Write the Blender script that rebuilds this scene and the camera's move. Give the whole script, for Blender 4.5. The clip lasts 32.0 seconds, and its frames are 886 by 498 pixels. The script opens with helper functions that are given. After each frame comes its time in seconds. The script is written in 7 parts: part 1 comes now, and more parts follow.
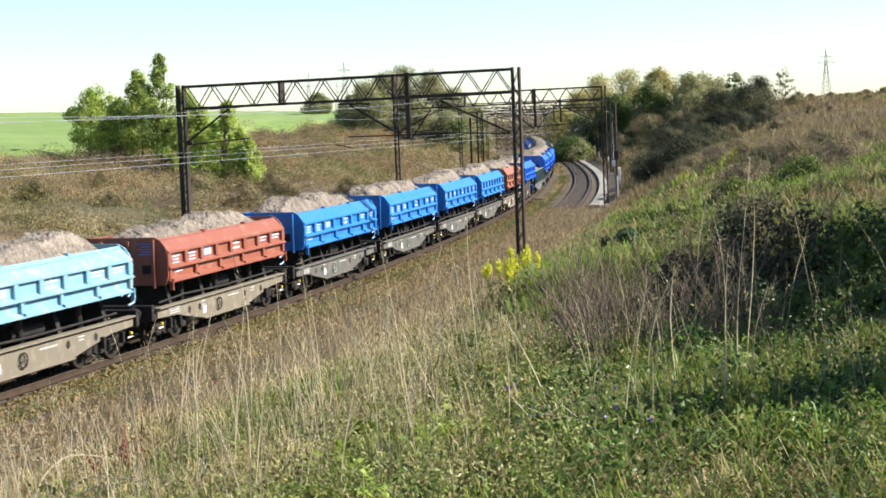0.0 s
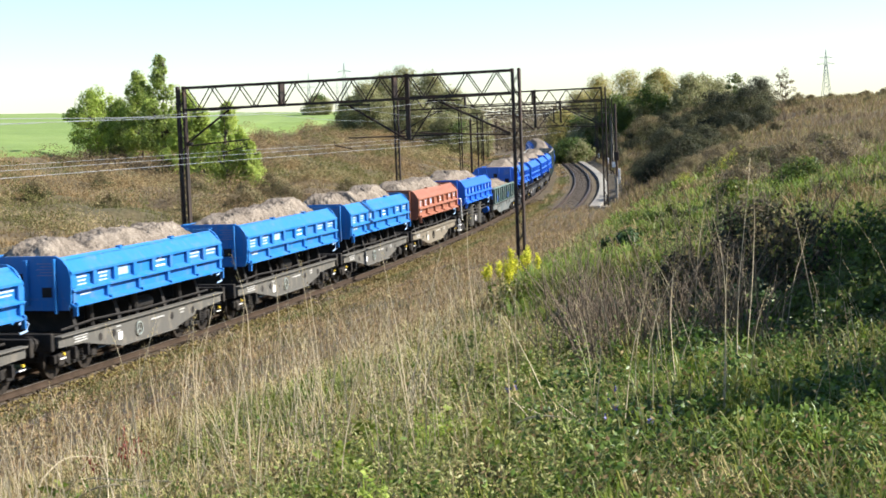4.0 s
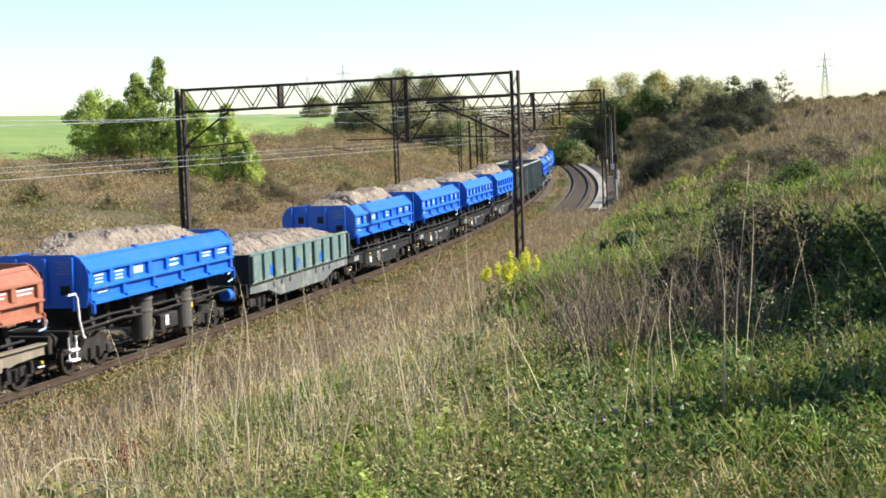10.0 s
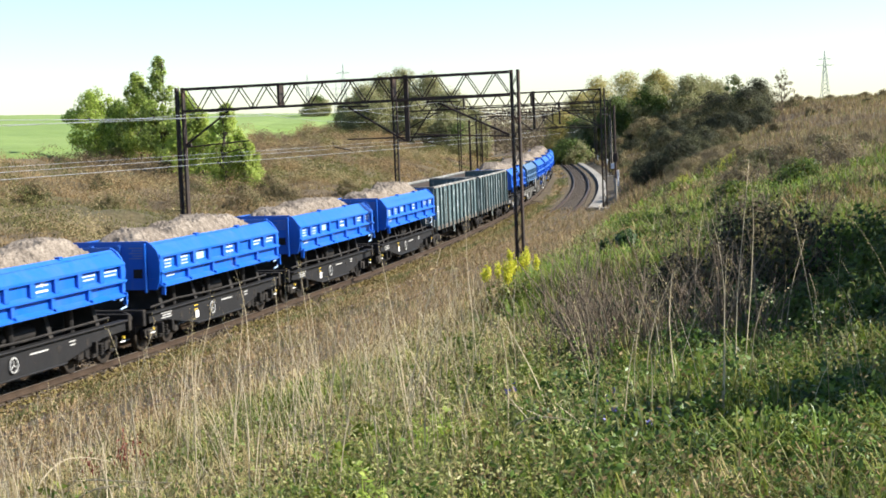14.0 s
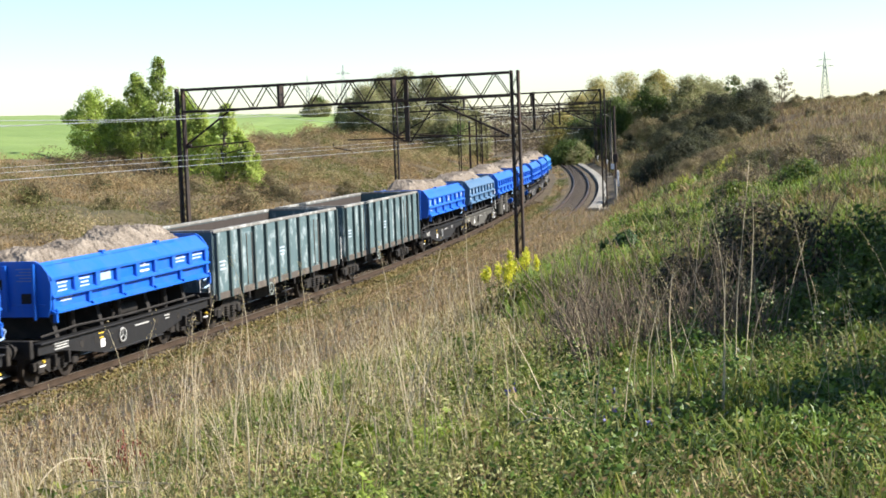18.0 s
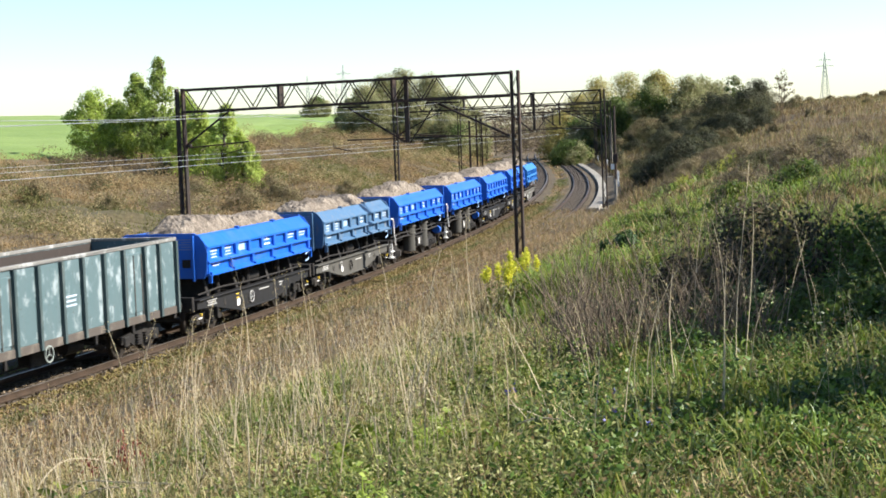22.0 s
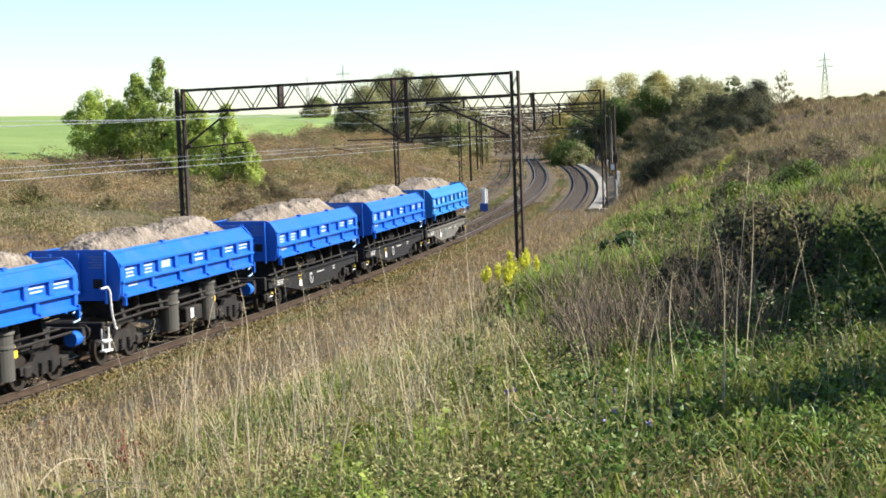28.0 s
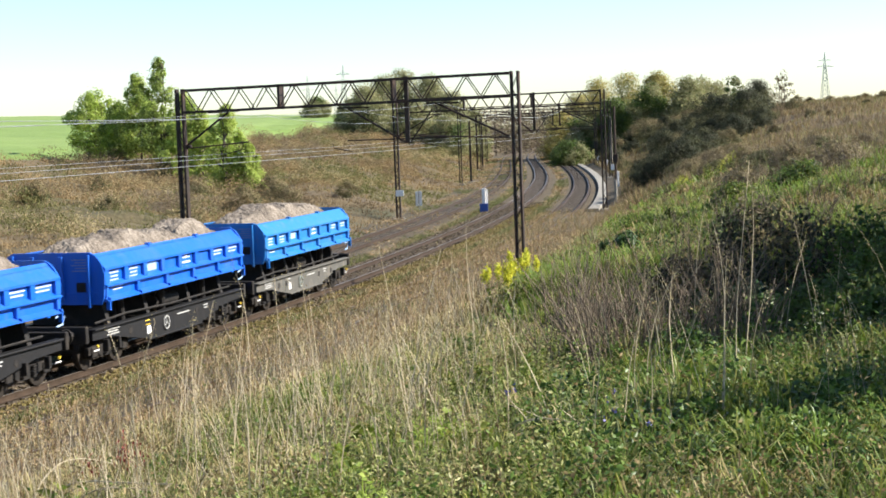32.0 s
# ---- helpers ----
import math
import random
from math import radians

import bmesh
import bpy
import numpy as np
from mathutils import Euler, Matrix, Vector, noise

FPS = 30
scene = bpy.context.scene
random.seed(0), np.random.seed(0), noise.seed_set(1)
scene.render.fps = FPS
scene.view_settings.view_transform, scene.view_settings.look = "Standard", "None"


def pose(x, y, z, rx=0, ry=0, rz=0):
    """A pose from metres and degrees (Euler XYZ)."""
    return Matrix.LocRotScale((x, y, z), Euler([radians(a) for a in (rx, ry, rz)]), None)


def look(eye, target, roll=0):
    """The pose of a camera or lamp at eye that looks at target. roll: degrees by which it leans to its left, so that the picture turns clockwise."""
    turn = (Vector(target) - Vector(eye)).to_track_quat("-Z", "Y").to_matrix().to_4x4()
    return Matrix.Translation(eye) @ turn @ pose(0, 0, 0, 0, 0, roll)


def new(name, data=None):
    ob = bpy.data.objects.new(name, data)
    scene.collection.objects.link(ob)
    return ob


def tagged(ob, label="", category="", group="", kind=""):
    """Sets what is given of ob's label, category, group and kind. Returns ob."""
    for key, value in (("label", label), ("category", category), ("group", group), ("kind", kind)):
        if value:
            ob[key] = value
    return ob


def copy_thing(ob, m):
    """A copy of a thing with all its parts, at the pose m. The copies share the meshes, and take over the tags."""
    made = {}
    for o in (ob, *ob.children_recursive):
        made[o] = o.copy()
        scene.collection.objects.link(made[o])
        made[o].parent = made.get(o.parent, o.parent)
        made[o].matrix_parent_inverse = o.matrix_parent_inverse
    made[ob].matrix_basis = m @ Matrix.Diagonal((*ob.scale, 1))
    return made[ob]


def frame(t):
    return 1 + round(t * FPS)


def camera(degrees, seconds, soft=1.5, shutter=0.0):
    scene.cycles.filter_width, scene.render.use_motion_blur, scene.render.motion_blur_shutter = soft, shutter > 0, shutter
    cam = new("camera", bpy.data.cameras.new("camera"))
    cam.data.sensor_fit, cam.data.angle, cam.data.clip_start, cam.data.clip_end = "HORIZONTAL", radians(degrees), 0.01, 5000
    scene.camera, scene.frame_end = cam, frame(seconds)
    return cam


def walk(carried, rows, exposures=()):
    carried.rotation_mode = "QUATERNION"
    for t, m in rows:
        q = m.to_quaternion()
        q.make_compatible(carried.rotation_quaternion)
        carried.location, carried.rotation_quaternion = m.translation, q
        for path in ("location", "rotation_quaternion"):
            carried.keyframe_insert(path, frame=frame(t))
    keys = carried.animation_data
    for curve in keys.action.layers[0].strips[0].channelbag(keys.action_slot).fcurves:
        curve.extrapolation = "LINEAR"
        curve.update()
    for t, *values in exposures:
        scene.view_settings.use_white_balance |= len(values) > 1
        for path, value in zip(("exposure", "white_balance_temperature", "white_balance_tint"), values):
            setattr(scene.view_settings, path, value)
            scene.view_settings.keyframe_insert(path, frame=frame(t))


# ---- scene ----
import functools

LENS = 30.78
cam = camera(LENS, 32.0, soft=1.7, shutter=0.3)
EYE = (0.0, 0.0, 6.142)
PITCH, ROLL = 0.07474, 0.036886


def aim(dx, dy):
    """The camera's pose, turned by small shifts of the picture (thousandths of a radian)."""
    p, r = PITCH + dy, ROLL
    fwd = Vector((-dx, math.cos(p), -math.sin(p)))
    t = Vector(EYE) + fwd * 10
    return look(EYE, t, math.degrees(-r))


# the tripod head settles slightly during the first ten seconds
SETTLE = ((0, 0.7, 1.9), (1.5, 0.7, 1.9), (3, 0.7, 1.5), (5.5, 0.6, 1.0), (6.5, 0.4, 1.1), (7.5, 0.2, 1.1), (8.2, 0.4, 1.5), (9, 0.3, 0.7),
          (9.7, 0, 0.1), (10.5, 0, -0.3), (11.2, 0, 0), (13, 0, 0), (13.8, 0, 0.4), (14.6, 0, 0.1), (16.5, 0, 0), (24, 0, -0.2), (32, 0, -0.4))
walk(cam, [(t, aim(dx / 1000, dy / 1000)) for t, dx, dy in SETTLE], exposures=[(0, 1.25), (32, 1.25)])

# ---- light ----
SUN_AZ, SUN_EL = 91.0, 36.0
world = bpy.data.worlds.new("world")
scene.world = world
world.use_nodes = True
wn = world.node_tree.nodes
sky = wn.new("ShaderNodeTexSky")
sky.sky_type, sky.sun_disc = "NISHITA", False
sky.sun_elevation, sky.sun_rotation = radians(SUN_EL), radians(SUN_AZ)
sky.air_density, sky.dust_density, sky.ozone_density = 0.9, 0.25, 1.9
wn["Background"].inputs["Strength"].default_value = 0.082
world.node_tree.links.new(sky.outputs[0], wn["Background"].inputs[0])
sun = new("sun", bpy.data.lights.new("sun", "SUN"))
sun.data.energy, sun.data.angle, sun.data.color = 5.0, radians(0.6), (1.0, 0.94, 0.85)
sun_way = Vector((math.sin(radians(SUN_AZ)) * math.cos(radians(SUN_EL)), math.cos(radians(SUN_AZ)) * math.cos(radians(SUN_EL)), math.sin(radians(SUN_EL))))
sun.matrix_world = look(sun_way * 300, (0, 0, 0))

# ---- materials ----


def material(name, colours, scale=4.0, detail=6.0, rough=0.8, metal=0.0, bump=0.0, bump_scale=40.0, fine=0.0, island=False, rand=0.0, translucent=0.0, coords="Object", stretch=(1, 1, 1)):
    """Noise-driven colours (a list of rgb), a finer second noise that varies brightness, and a bump."""
    m = bpy.data.materials.new(name)
    m.use_nodes = True
    nt = m.node_tree
    nodes, link = nt.nodes, nt.links.new
    b = nodes["Principled BSDF"]
    b.inputs["Roughness"].default_value = rough
    b.inputs["Metallic"].default_value = metal
    tc = nodes.new("ShaderNodeTexCoord")
    mp = nodes.new("ShaderNodeMapping")
    mp.inputs["Scale"].default_value = stretch
    link(tc.outputs[coords], mp.inputs[0])
    ramp = nodes.new("ShaderNodeValToRGB")
    while len(ramp.color_ramp.elements) < len(colours):
        ramp.color_ramp.elements.new(0.5)
    n = len(colours)
    for i, c in enumerate(colours):
        e = ramp.color_ramp.elements[i]
        e.position = (i + 0.5) / n if island else (0.32 + 0.36 * i / max(1, n - 1))
        e.color = (*c, 1)
    if island:
        g = nodes.new("ShaderNodeNewGeometry")
        link(g.outputs["Random Per Island"], ramp.inputs[0])
    else:
        nz = nodes.new("ShaderNodeTexNoise")
        nz.inputs["Scale"].default_value, nz.inputs["Detail"].default_value = scale, detail
        nz.inputs["Roughness"].default_value = 0.62
        link(mp.outputs[0], nz.inputs["Vector"])
        link(nz.outputs["Fac"], ramp.inputs[0])
    out = ramp.outputs[0]
    if fine:
        n2 = nodes.new("ShaderNodeTexNoise")
        n2.inputs["Scale"].default_value, n2.inputs["Detail"].default_value = bump_scale, 3
        link(mp.outputs[0], n2.inputs["Vector"])
        mr = nodes.new("ShaderNodeMapRange")
        mr.inputs["From Min"].default_value, mr.inputs["From Max"].default_value = 0.3, 0.7
        mr.inputs["To Min"].default_value, mr.inputs["To Max"].default_value = 1 - fine, 1 + fine
        link(n2.outputs["Fac"], mr.inputs[0])
        hv = nodes.new("ShaderNodeHueSaturation")
        link(mr.outputs[0], hv.inputs["Value"])
        link(out, hv.inputs["Color"])
        out = hv.outputs[0]
    if rand:
        oi = nodes.new("ShaderNodeObjectInfo")
        mr = nodes.new("ShaderNodeMapRange")
        mr.inputs["To Min"].default_value, mr.inputs["To Max"].default_value = 1 - rand, 1 + rand
        link(oi.outputs["Random"], mr.inputs[0])
        hv = nodes.new("ShaderNodeHueSaturation")
        link(mr.outputs[0], hv.inputs["Value"])
        link(out, hv.inputs["Color"])
        out = hv.outputs[0]
    link(out, b.inputs["Base Color"])
    if bump:
        nb = nodes.new("ShaderNodeTexNoise")
        nb.inputs["Scale"].default_value, nb.inputs["Detail"].default_value = bump_scale, 4
        link(mp.outputs[0], nb.inputs["Vector"])
        bp = nodes.new("ShaderNodeBump")
        bp.inputs["Strength"].default_value, bp.inputs["Distance"].default_value = 1.0, bump
        link(nb.outputs["Fac"], bp.inputs["Height"])
        link(bp.outputs[0], b.inputs["Normal"])
    if translucent:
        b.inputs["Specular IOR Level"].default_value = 0.25
        tr = nodes.new("ShaderNodeBsdfTranslucent")
        link(out, tr.inputs[0])
        mx = nodes.new("ShaderNodeMixShader")
        mx.inputs[0].default_value = translucent
        link(b.outputs[0], mx.inputs[1])
        link(tr.outputs[0], mx.inputs[2])
        link(mx.outputs[0], nodes["Material Output"].inputs[0])
    return m


def paint(name, base, rust=(0.09, 0.05, 0.035), wear=0.35, scale=1.6, rough=0.5, dust=(0.25, 0.2, 0.15), crisp=0.72):
    """Weathered wagon paint: streaks, rust spots, brown dust."""
    m = bpy.data.materials.new(name)
    m.use_nodes = True
    nodes, link = m.node_tree.nodes, m.node_tree.links.new
    b = nodes["Principled BSDF"]
    tc = nodes.new("ShaderNodeTexCoord")
    oi = nodes.new("ShaderNodeObjectInfo")
    off = nodes.new("ShaderNodeVectorMath")
    off.operation = "MULTIPLY_ADD"
    off.inputs[1].default_value = (1, 1, 1)
    link(tc.outputs["Object"], off.inputs[0])
    cmb = nodes.new("ShaderNodeCombineXYZ")
    ml = nodes.new("ShaderNodeMath")
    ml.operation = "MULTIPLY"
    ml.inputs[1].default_value = 50
    link(oi.outputs["Random"], ml.inputs[0])
    link(ml.outputs[0], cmb.inputs[0])
    link(cmb.outputs[0], off.inputs[2])

    def mask(stretch, sc, lo, hi):
        mp = nodes.new("ShaderNodeMapping")
        mp.inputs["Scale"].default_value = stretch
        link(off.outputs[0], mp.inputs[0])
        nz = nodes.new("ShaderNodeTexNoise")
        nz.inputs["Scale"].default_value, nz.inputs["Detail"].default_value, nz.inputs["Roughness"].default_value = sc, 7, 0.65
        link(mp.outputs[0], nz.inputs["Vector"])
        r = nodes.new("ShaderNodeMapRange")
        r.inputs["From Min"].default_value, r.inputs["From Max"].default_value = lo, hi
        link(nz.outputs["Fac"], r.inputs[0])
        return r.outputs[0]

    def mix(fac, a, c, amount=1.0):
        mx = nodes.new("ShaderNodeMix")
        mx.data_type = "RGBA"
        if amount < 1:
            k = nodes.new("ShaderNodeMath")
            k.operation = "MULTIPLY"
            k.inputs[1].default_value = amount
            link(fac, k.inputs[0])
            fac = k.outputs[0]
        link(fac, mx.inputs[0])
        for v, s in ((a, 6), (c, 7)):
            if isinstance(v, tuple):
                mx.inputs[s].default_value = (*v, 1)
            else:
                link(v, mx.inputs[s])
        return mx.outputs[2]

    lift = 0.05 * min(1.0, max(base) / 0.15)
    pale = tuple(min(1, c * 0.75 + lift) for c in base)
    c = mix(mask((1, 1, 0.25), scale, 0.4, 0.75), base, pale, 0.5)
    c = mix(mask((0.6, 1, 0.12 if crisp > 0.7 else 0.4), scale * (4 if crisp > 0.7 else 1.6), 0.52, crisp), c, dust, wear)
    c = mix(mask((1, 1, 0.6), scale * 7, 0.62, 0.7), c, rust, wear)
    link(c, b.inputs["Base Color"])
    b.inputs["Roughness"].default_value = rough
    nb = nodes.new("ShaderNodeTexNoise")
    nb.inputs["Scale"].default_value = 3
    link(tc.outputs["Object"], nb.inputs["Vector"])
    bp = nodes.new("ShaderNodeBump")
    bp.inputs["Distance"].default_value, bp.inputs["Strength"].default_value = 0.012, 0.8
    link(nb.outputs["Fac"], bp.inputs["Height"])
    link(bp.outputs[0], b.inputs["Normal"])
    return m


SOIL = material("soil", [(0.026, 0.020, 0.011), (0.05, 0.038, 0.02), (0.085, 0.062, 0.033), (0.034, 0.036, 0.013)], 0.35, 9, 0.95, bump=0.05, bump_scale=6, fine=0.35)
SLOPE = material("dry_slope", [(0.05, 0.05, 0.02), (0.08, 0.064, 0.03), (0.11, 0.08, 0.04), (0.09, 0.068, 0.04), (0.13, 0.10, 0.055)], 0.07, 12, 0.95, bump=0.08, bump_scale=4, fine=0.18)
FIELD = material("field_grass", [(0.125, 0.195, 0.04), (0.155, 0.23, 0.052), (0.185, 0.255, 0.068)], 0.03, 8, 0.9, bump=0.05, bump_scale=3, fine=0.12)
BALLAST = material("ballast", [(0.036, 0.025, 0.013), (0.072, 0.052, 0.027), (0.125, 0.094, 0.05)], 1.2, 10, 0.95, bump=0.04, bump_scale=14, fine=0.4)
RAIL_RUST = material("rail_steel", [(0.045, 0.03, 0.02), (0.085, 0.058, 0.04)], 3, 6, 0.5, 0.3, bump=0.002, bump_scale=30)
RAIL_TOP = material("polished_rail", [(0.22, 0.19, 0.16), (0.34, 0.30, 0.26)], 2, 4, 0.42, 0.8)
SLEEPER = material("sleeper_concrete", [(0.045, 0.034, 0.026), (0.08, 0.062, 0.048)], 2, 8, 0.9, bump=0.008, bump_scale=25, rand=0.25)
GANTRY = material("gantry_steel", [(0.018, 0.014, 0.012), (0.035, 0.024, 0.018), (0.07, 0.035, 0.022)], 1.5, 8, 0.75, 0.2, bump=0.004, bump_scale=30)
CONCRETE = material("pale_concrete", [(0.20, 0.185, 0.155), (0.31, 0.29, 0.25)], 1.2, 8, 0.9, bump=0.01, bump_scale=20, fine=0.15)
WHITE = material("white_paint", [(0.72, 0.71, 0.68), (0.82, 0.81, 0.79)], 6, 4, 0.6)
SIGN_BLUE = material("sign_blue", [(0.02, 0.07, 0.3), (0.03, 0.09, 0.36)], 6, 4, 0.5)
YELLOW = material("yellow_paint", [(0.6, 0.42, 0.03), (0.7, 0.5, 0.05)], 6, 4, 0.6)
WIRE = material("wire_metal", [(0.30, 0.31, 0.31), (0.42, 0.43, 0.42)], 3, 3, 0.4, 0.6)
DARK = material("grimy_steel", [(0.006, 0.0055, 0.005), (0.013, 0.011, 0.010), (0.032, 0.026, 0.02)], 2.5, 8, 0.75, 0.2, bump=0.006, bump_scale=25, fine=0.3)
WHEEL = material("wheel_steel", [(0.022, 0.018, 0.015), (0.05, 0.04, 0.032)], 4, 6, 0.6, 0.5)
GRAVEL = material("gravel", [(0.105, 0.086, 0.069), (0.18, 0.15, 0.12), (0.26, 0.222, 0.18)], 1.6, 8, 0.95, bump=0.015, bump_scale=28, fine=0.5)

PAINTS = {
    "sky": paint("sky_blue_paint", (0.005, 0.155, 0.46), wear=0.28),
    "royal": paint("royal_blue_paint", (0.002, 0.108, 0.52), wear=0.10, rough=0.42),
    "pale": paint("pale_blue_paint", (0.15, 0.31, 0.40), wear=0.7, rough=0.65, dust=(0.30, 0.30, 0.27), scale=2.0, crisp=0.64),
    "faded": paint("faded_blue_paint", (0.042, 0.118, 0.225), wear=0.45, rough=0.6),
    "red": paint("terracotta_paint", (0.225, 0.06, 0.032), wear=0.5, rough=0.6, dust=(0.30, 0.17, 0.11), scale=2.0, crisp=0.66),
    "brown": paint("brown_paint", (0.25, 0.082, 0.042), wear=0.4, rough=0.65, dust=(0.40, 0.23, 0.14)),
    "green": paint("weathered_green_paint", (0.075, 0.135, 0.125), wear=0.7, rough=0.8, dust=(0.23, 0.23, 0.19), scale=2.4, crisp=0.62),
    "teal": paint("chalky_green_paint", (0.07, 0.118, 0.128), wear=0.8, rough=0.85, dust=(0.29, 0.345, 0.36), rust=(0.05, 0.04, 0.03), scale=2.2, crisp=0.62),
    # body green darkened to stand in for the shaded flanks of the posts
    "shadepost": paint("shaded_green_post_paint", (0.035, 0.06, 0.062), wear=0.5, rough=0.85, dust=(0.16, 0.18, 0.17)),
    "tealsill": paint("grey_green_sill_paint", (0.085, 0.10, 0.098), wear=0.75, rough=0.85, dust=(0.20, 0.20, 0.18), scale=2.4, crisp=0.62),
    "rim": paint("worn_rim_paint", (0.17, 0.165, 0.15), wear=0.7, rough=0.85, dust=(0.40, 0.41, 0.39), scale=2.0, crisp=0.6),
    "rustsill": paint("rusty_sill_paint", (0.07, 0.058, 0.048), wear=0.7, rough=0.85, dust=(0.15, 0.13, 0.105), scale=2.4, crisp=0.62),
    "rustdark": paint("dark_rust_paint", (0.03, 0.022, 0.018), wear=0.4, rough=0.9, dust=(0.07, 0.05, 0.04)),
    "limerail": paint("pale_rail_paint", (0.25, 0.29, 0.27), wear=0.4, rough=0.8),
    "darksill": paint("dark_sill_paint", (0.06, 0.058, 0.05), wear=0.5, rough=0.9, dust=(0.09, 0.08, 0.065)),
    "greysill": paint("grey_sill_paint", (0.085, 0.082, 0.072), wear=0.7, rough=0.85, dust=(0.15, 0.135, 0.11), scale=2.4, crisp=0.62),
    "tansill": paint("tan_sill_paint", (0.15, 0.128, 0.092), wear=0.7, rough=0.9, dust=(0.22, 0.19, 0.14), scale=2.4, crisp=0.62),
    "black": paint("black_sill_paint", (0.005, 0.005, 0.006), wear=0.25, rough=0.6, dust=(0.03, 0.026, 0.022)),
}

# ---- mesh tools ----


class Form:
    """Collects vertices and faces of one mesh."""

    def __init__(self):
        self.v, self.f = [], []

    def add(self, verts, faces):
        n = len(self.v)
        self.v += [tuple(p) for p in verts]
        self.f += [tuple(i + n for i in q) for q in faces]
        return self

    def box(self, x0, x1, y0, y1, z0, z1, c=0.0):
        if c <= 0:
            vs = [(x, y, z) for x in (x0, x1) for y in (y0, y1) for z in (z0, z1)]
            return self.add(vs, [(0, 1, 3, 2), (4, 6, 7, 5), (0, 4, 5, 1), (2, 3, 7, 6), (0, 2, 6, 4), (1, 5, 7, 3)])
        lo, hi = (x0, y0, z0), (x1, y1, z1)
        idx, vs = {}, []
        for s in [(a, b, d) for a in (0, 1) for b in (0, 1) for d in (0, 1)]:
            for ax in range(3):
                p = [(lo[i] + c, hi[i] - c)[s[i]] for i in range(3)]
                p[ax] = (lo[ax], hi[ax])[s[ax]]
                idx[s, ax] = len(vs)
                vs.append(p)
        fs = []
        for ax in range(3):
            u, w = (ax + 1) % 3, (ax + 2) % 3
            for side in (0, 1):
                q = []
                for a, b in ((0, 0), (1, 0), (1, 1), (0, 1)):
                    s = [0, 0, 0]
                    s[ax], s[u], s[w] = side, a, b
                    q.append(idx[tuple(s), ax])
                fs.append(tuple(q if side else q[::-1]))
            for a in (0, 1):
                for b in (0, 1):
                    s0, s1 = [0, 0, 0], [0, 0, 0]
                    s0[u] = s1[u] = a
                    s0[w] = s1[w] = b
                    s1[ax] = 1
                    q = (idx[tuple(s0), u], idx[tuple(s1), u], idx[tuple(s1), w], idx[tuple(s0), w])
                    fs.append(q if a == b else q[::-1])
        for s in [(a, b, d) for a in (0, 1) for b in (0, 1) for d in (0, 1)]:
            q = tuple(idx[s, ax] for ax in range(3))
            fs.append(q if sum(s) % 2 else q[::-1])
        return self.add(vs, fs)

    def prism(self, outline, axis, a, b):
        """Extrude a 2D outline along an axis; the outline is in the two other axes, in order."""
        n = len(outline)
        vs = []
        for h in (a, b):
            for p, q in outline:
                vs.append({"x": (h, p, q), "y": (p, h, q), "z": (p, q, h)}[axis])
        fs = [tuple(range(n))[::-1], tuple(range(n, 2 * n))]
        fs += [(i, (i + 1) % n, n + (i + 1) % n, n + i) for i in range(n)]
        return self.add(vs, fs)

    def bar(self, p, q, r, n=8, r2=None):
        """A round bar from p to q."""
        p, q = Vector(p), Vector(q)
        d = (q - p).normalized()
        u = d.orthogonal().normalized()
        w = d.cross(u)
        r2 = r if r2 is None else r2
        vs = []
        for c, rr in ((p, r), (q, r2)):
            vs += [tuple(c + (u * math.cos(2 * math.pi * i / n) + w * math.sin(2 * math.pi * i / n)) * rr) for i in range(n)]
        return self.add(vs, [tuple(range(n))[::-1], tuple(range(n, 2 * n))] + [(i, (i + 1) % n, n + (i + 1) % n, n + i) for i in range(n)])

    def tube(self, pts, r, n=6, taper=0.0):
        """A round rod through the points, in one piece."""
        pts = [Vector(p) for p in pts]
        vs = []
        for i, p in enumerate(pts):
            d = (pts[min(i + 1, len(pts) - 1)] - pts[max(i - 1, 0)]).normalized()
            u = d.cross(Vector((0.31, 0.2, 0.93))).normalized()
            w = d.cross(u)
            vs += [tuple(p + (u * math.cos(2 * math.pi * k / n) + w * math.sin(2 * math.pi * k / n)) * r * (1 - taper * i / len(pts))) for k in range(n)]
        fs = [tuple(range(n))[::-1], tuple(range(len(vs) - n, len(vs)))]
        fs += [(i * n + k, i * n + (k + 1) % n, (i + 1) * n + (k + 1) % n, (i + 1) * n + k) for i in range(len(pts) - 1) for k in range(n)]
        return self.add(vs, fs)

    def ring(self, c, axis, r0, r1, w, n=20):
        """A flat ring round c, its axis along x or y."""
        vs = []
        for i in range(n):
            a = 2 * math.pi * i / n
            for r in (r0, r1):
                for h in (-w / 2, w / 2):
                    u, v = r * math.cos(a), r * math.sin(a)
                    vs.append((c[0] + u, c[1] + h, c[2] + v) if axis == "y" else (c[0] + h, c[1] + u, c[2] + v))
        fs = []
        for i in range(n):
            a, b = 4 * i, 4 * ((i + 1) % n)
            fs += [(a, b, b + 1, a + 1), (a + 2, a + 3, b + 3, b + 2), (a, a + 2, b + 2, b), (a + 1, b + 1, b + 3, a + 3)]
        return self.add(vs, fs)

    def mesh(self, name, mat):
        me = bpy.data.meshes.new(name)
        me.from_pydata(self.v, [], self.f)
        me.materials.append(mat)
        me.update()
        return me


def outward(me):
    bm = bmesh.new()
    bm.from_mesh(me)
    bmesh.ops.recalc_face_normals(bm, faces=bm.faces)
    bm.to_mesh(me)
    bm.free()
    return me


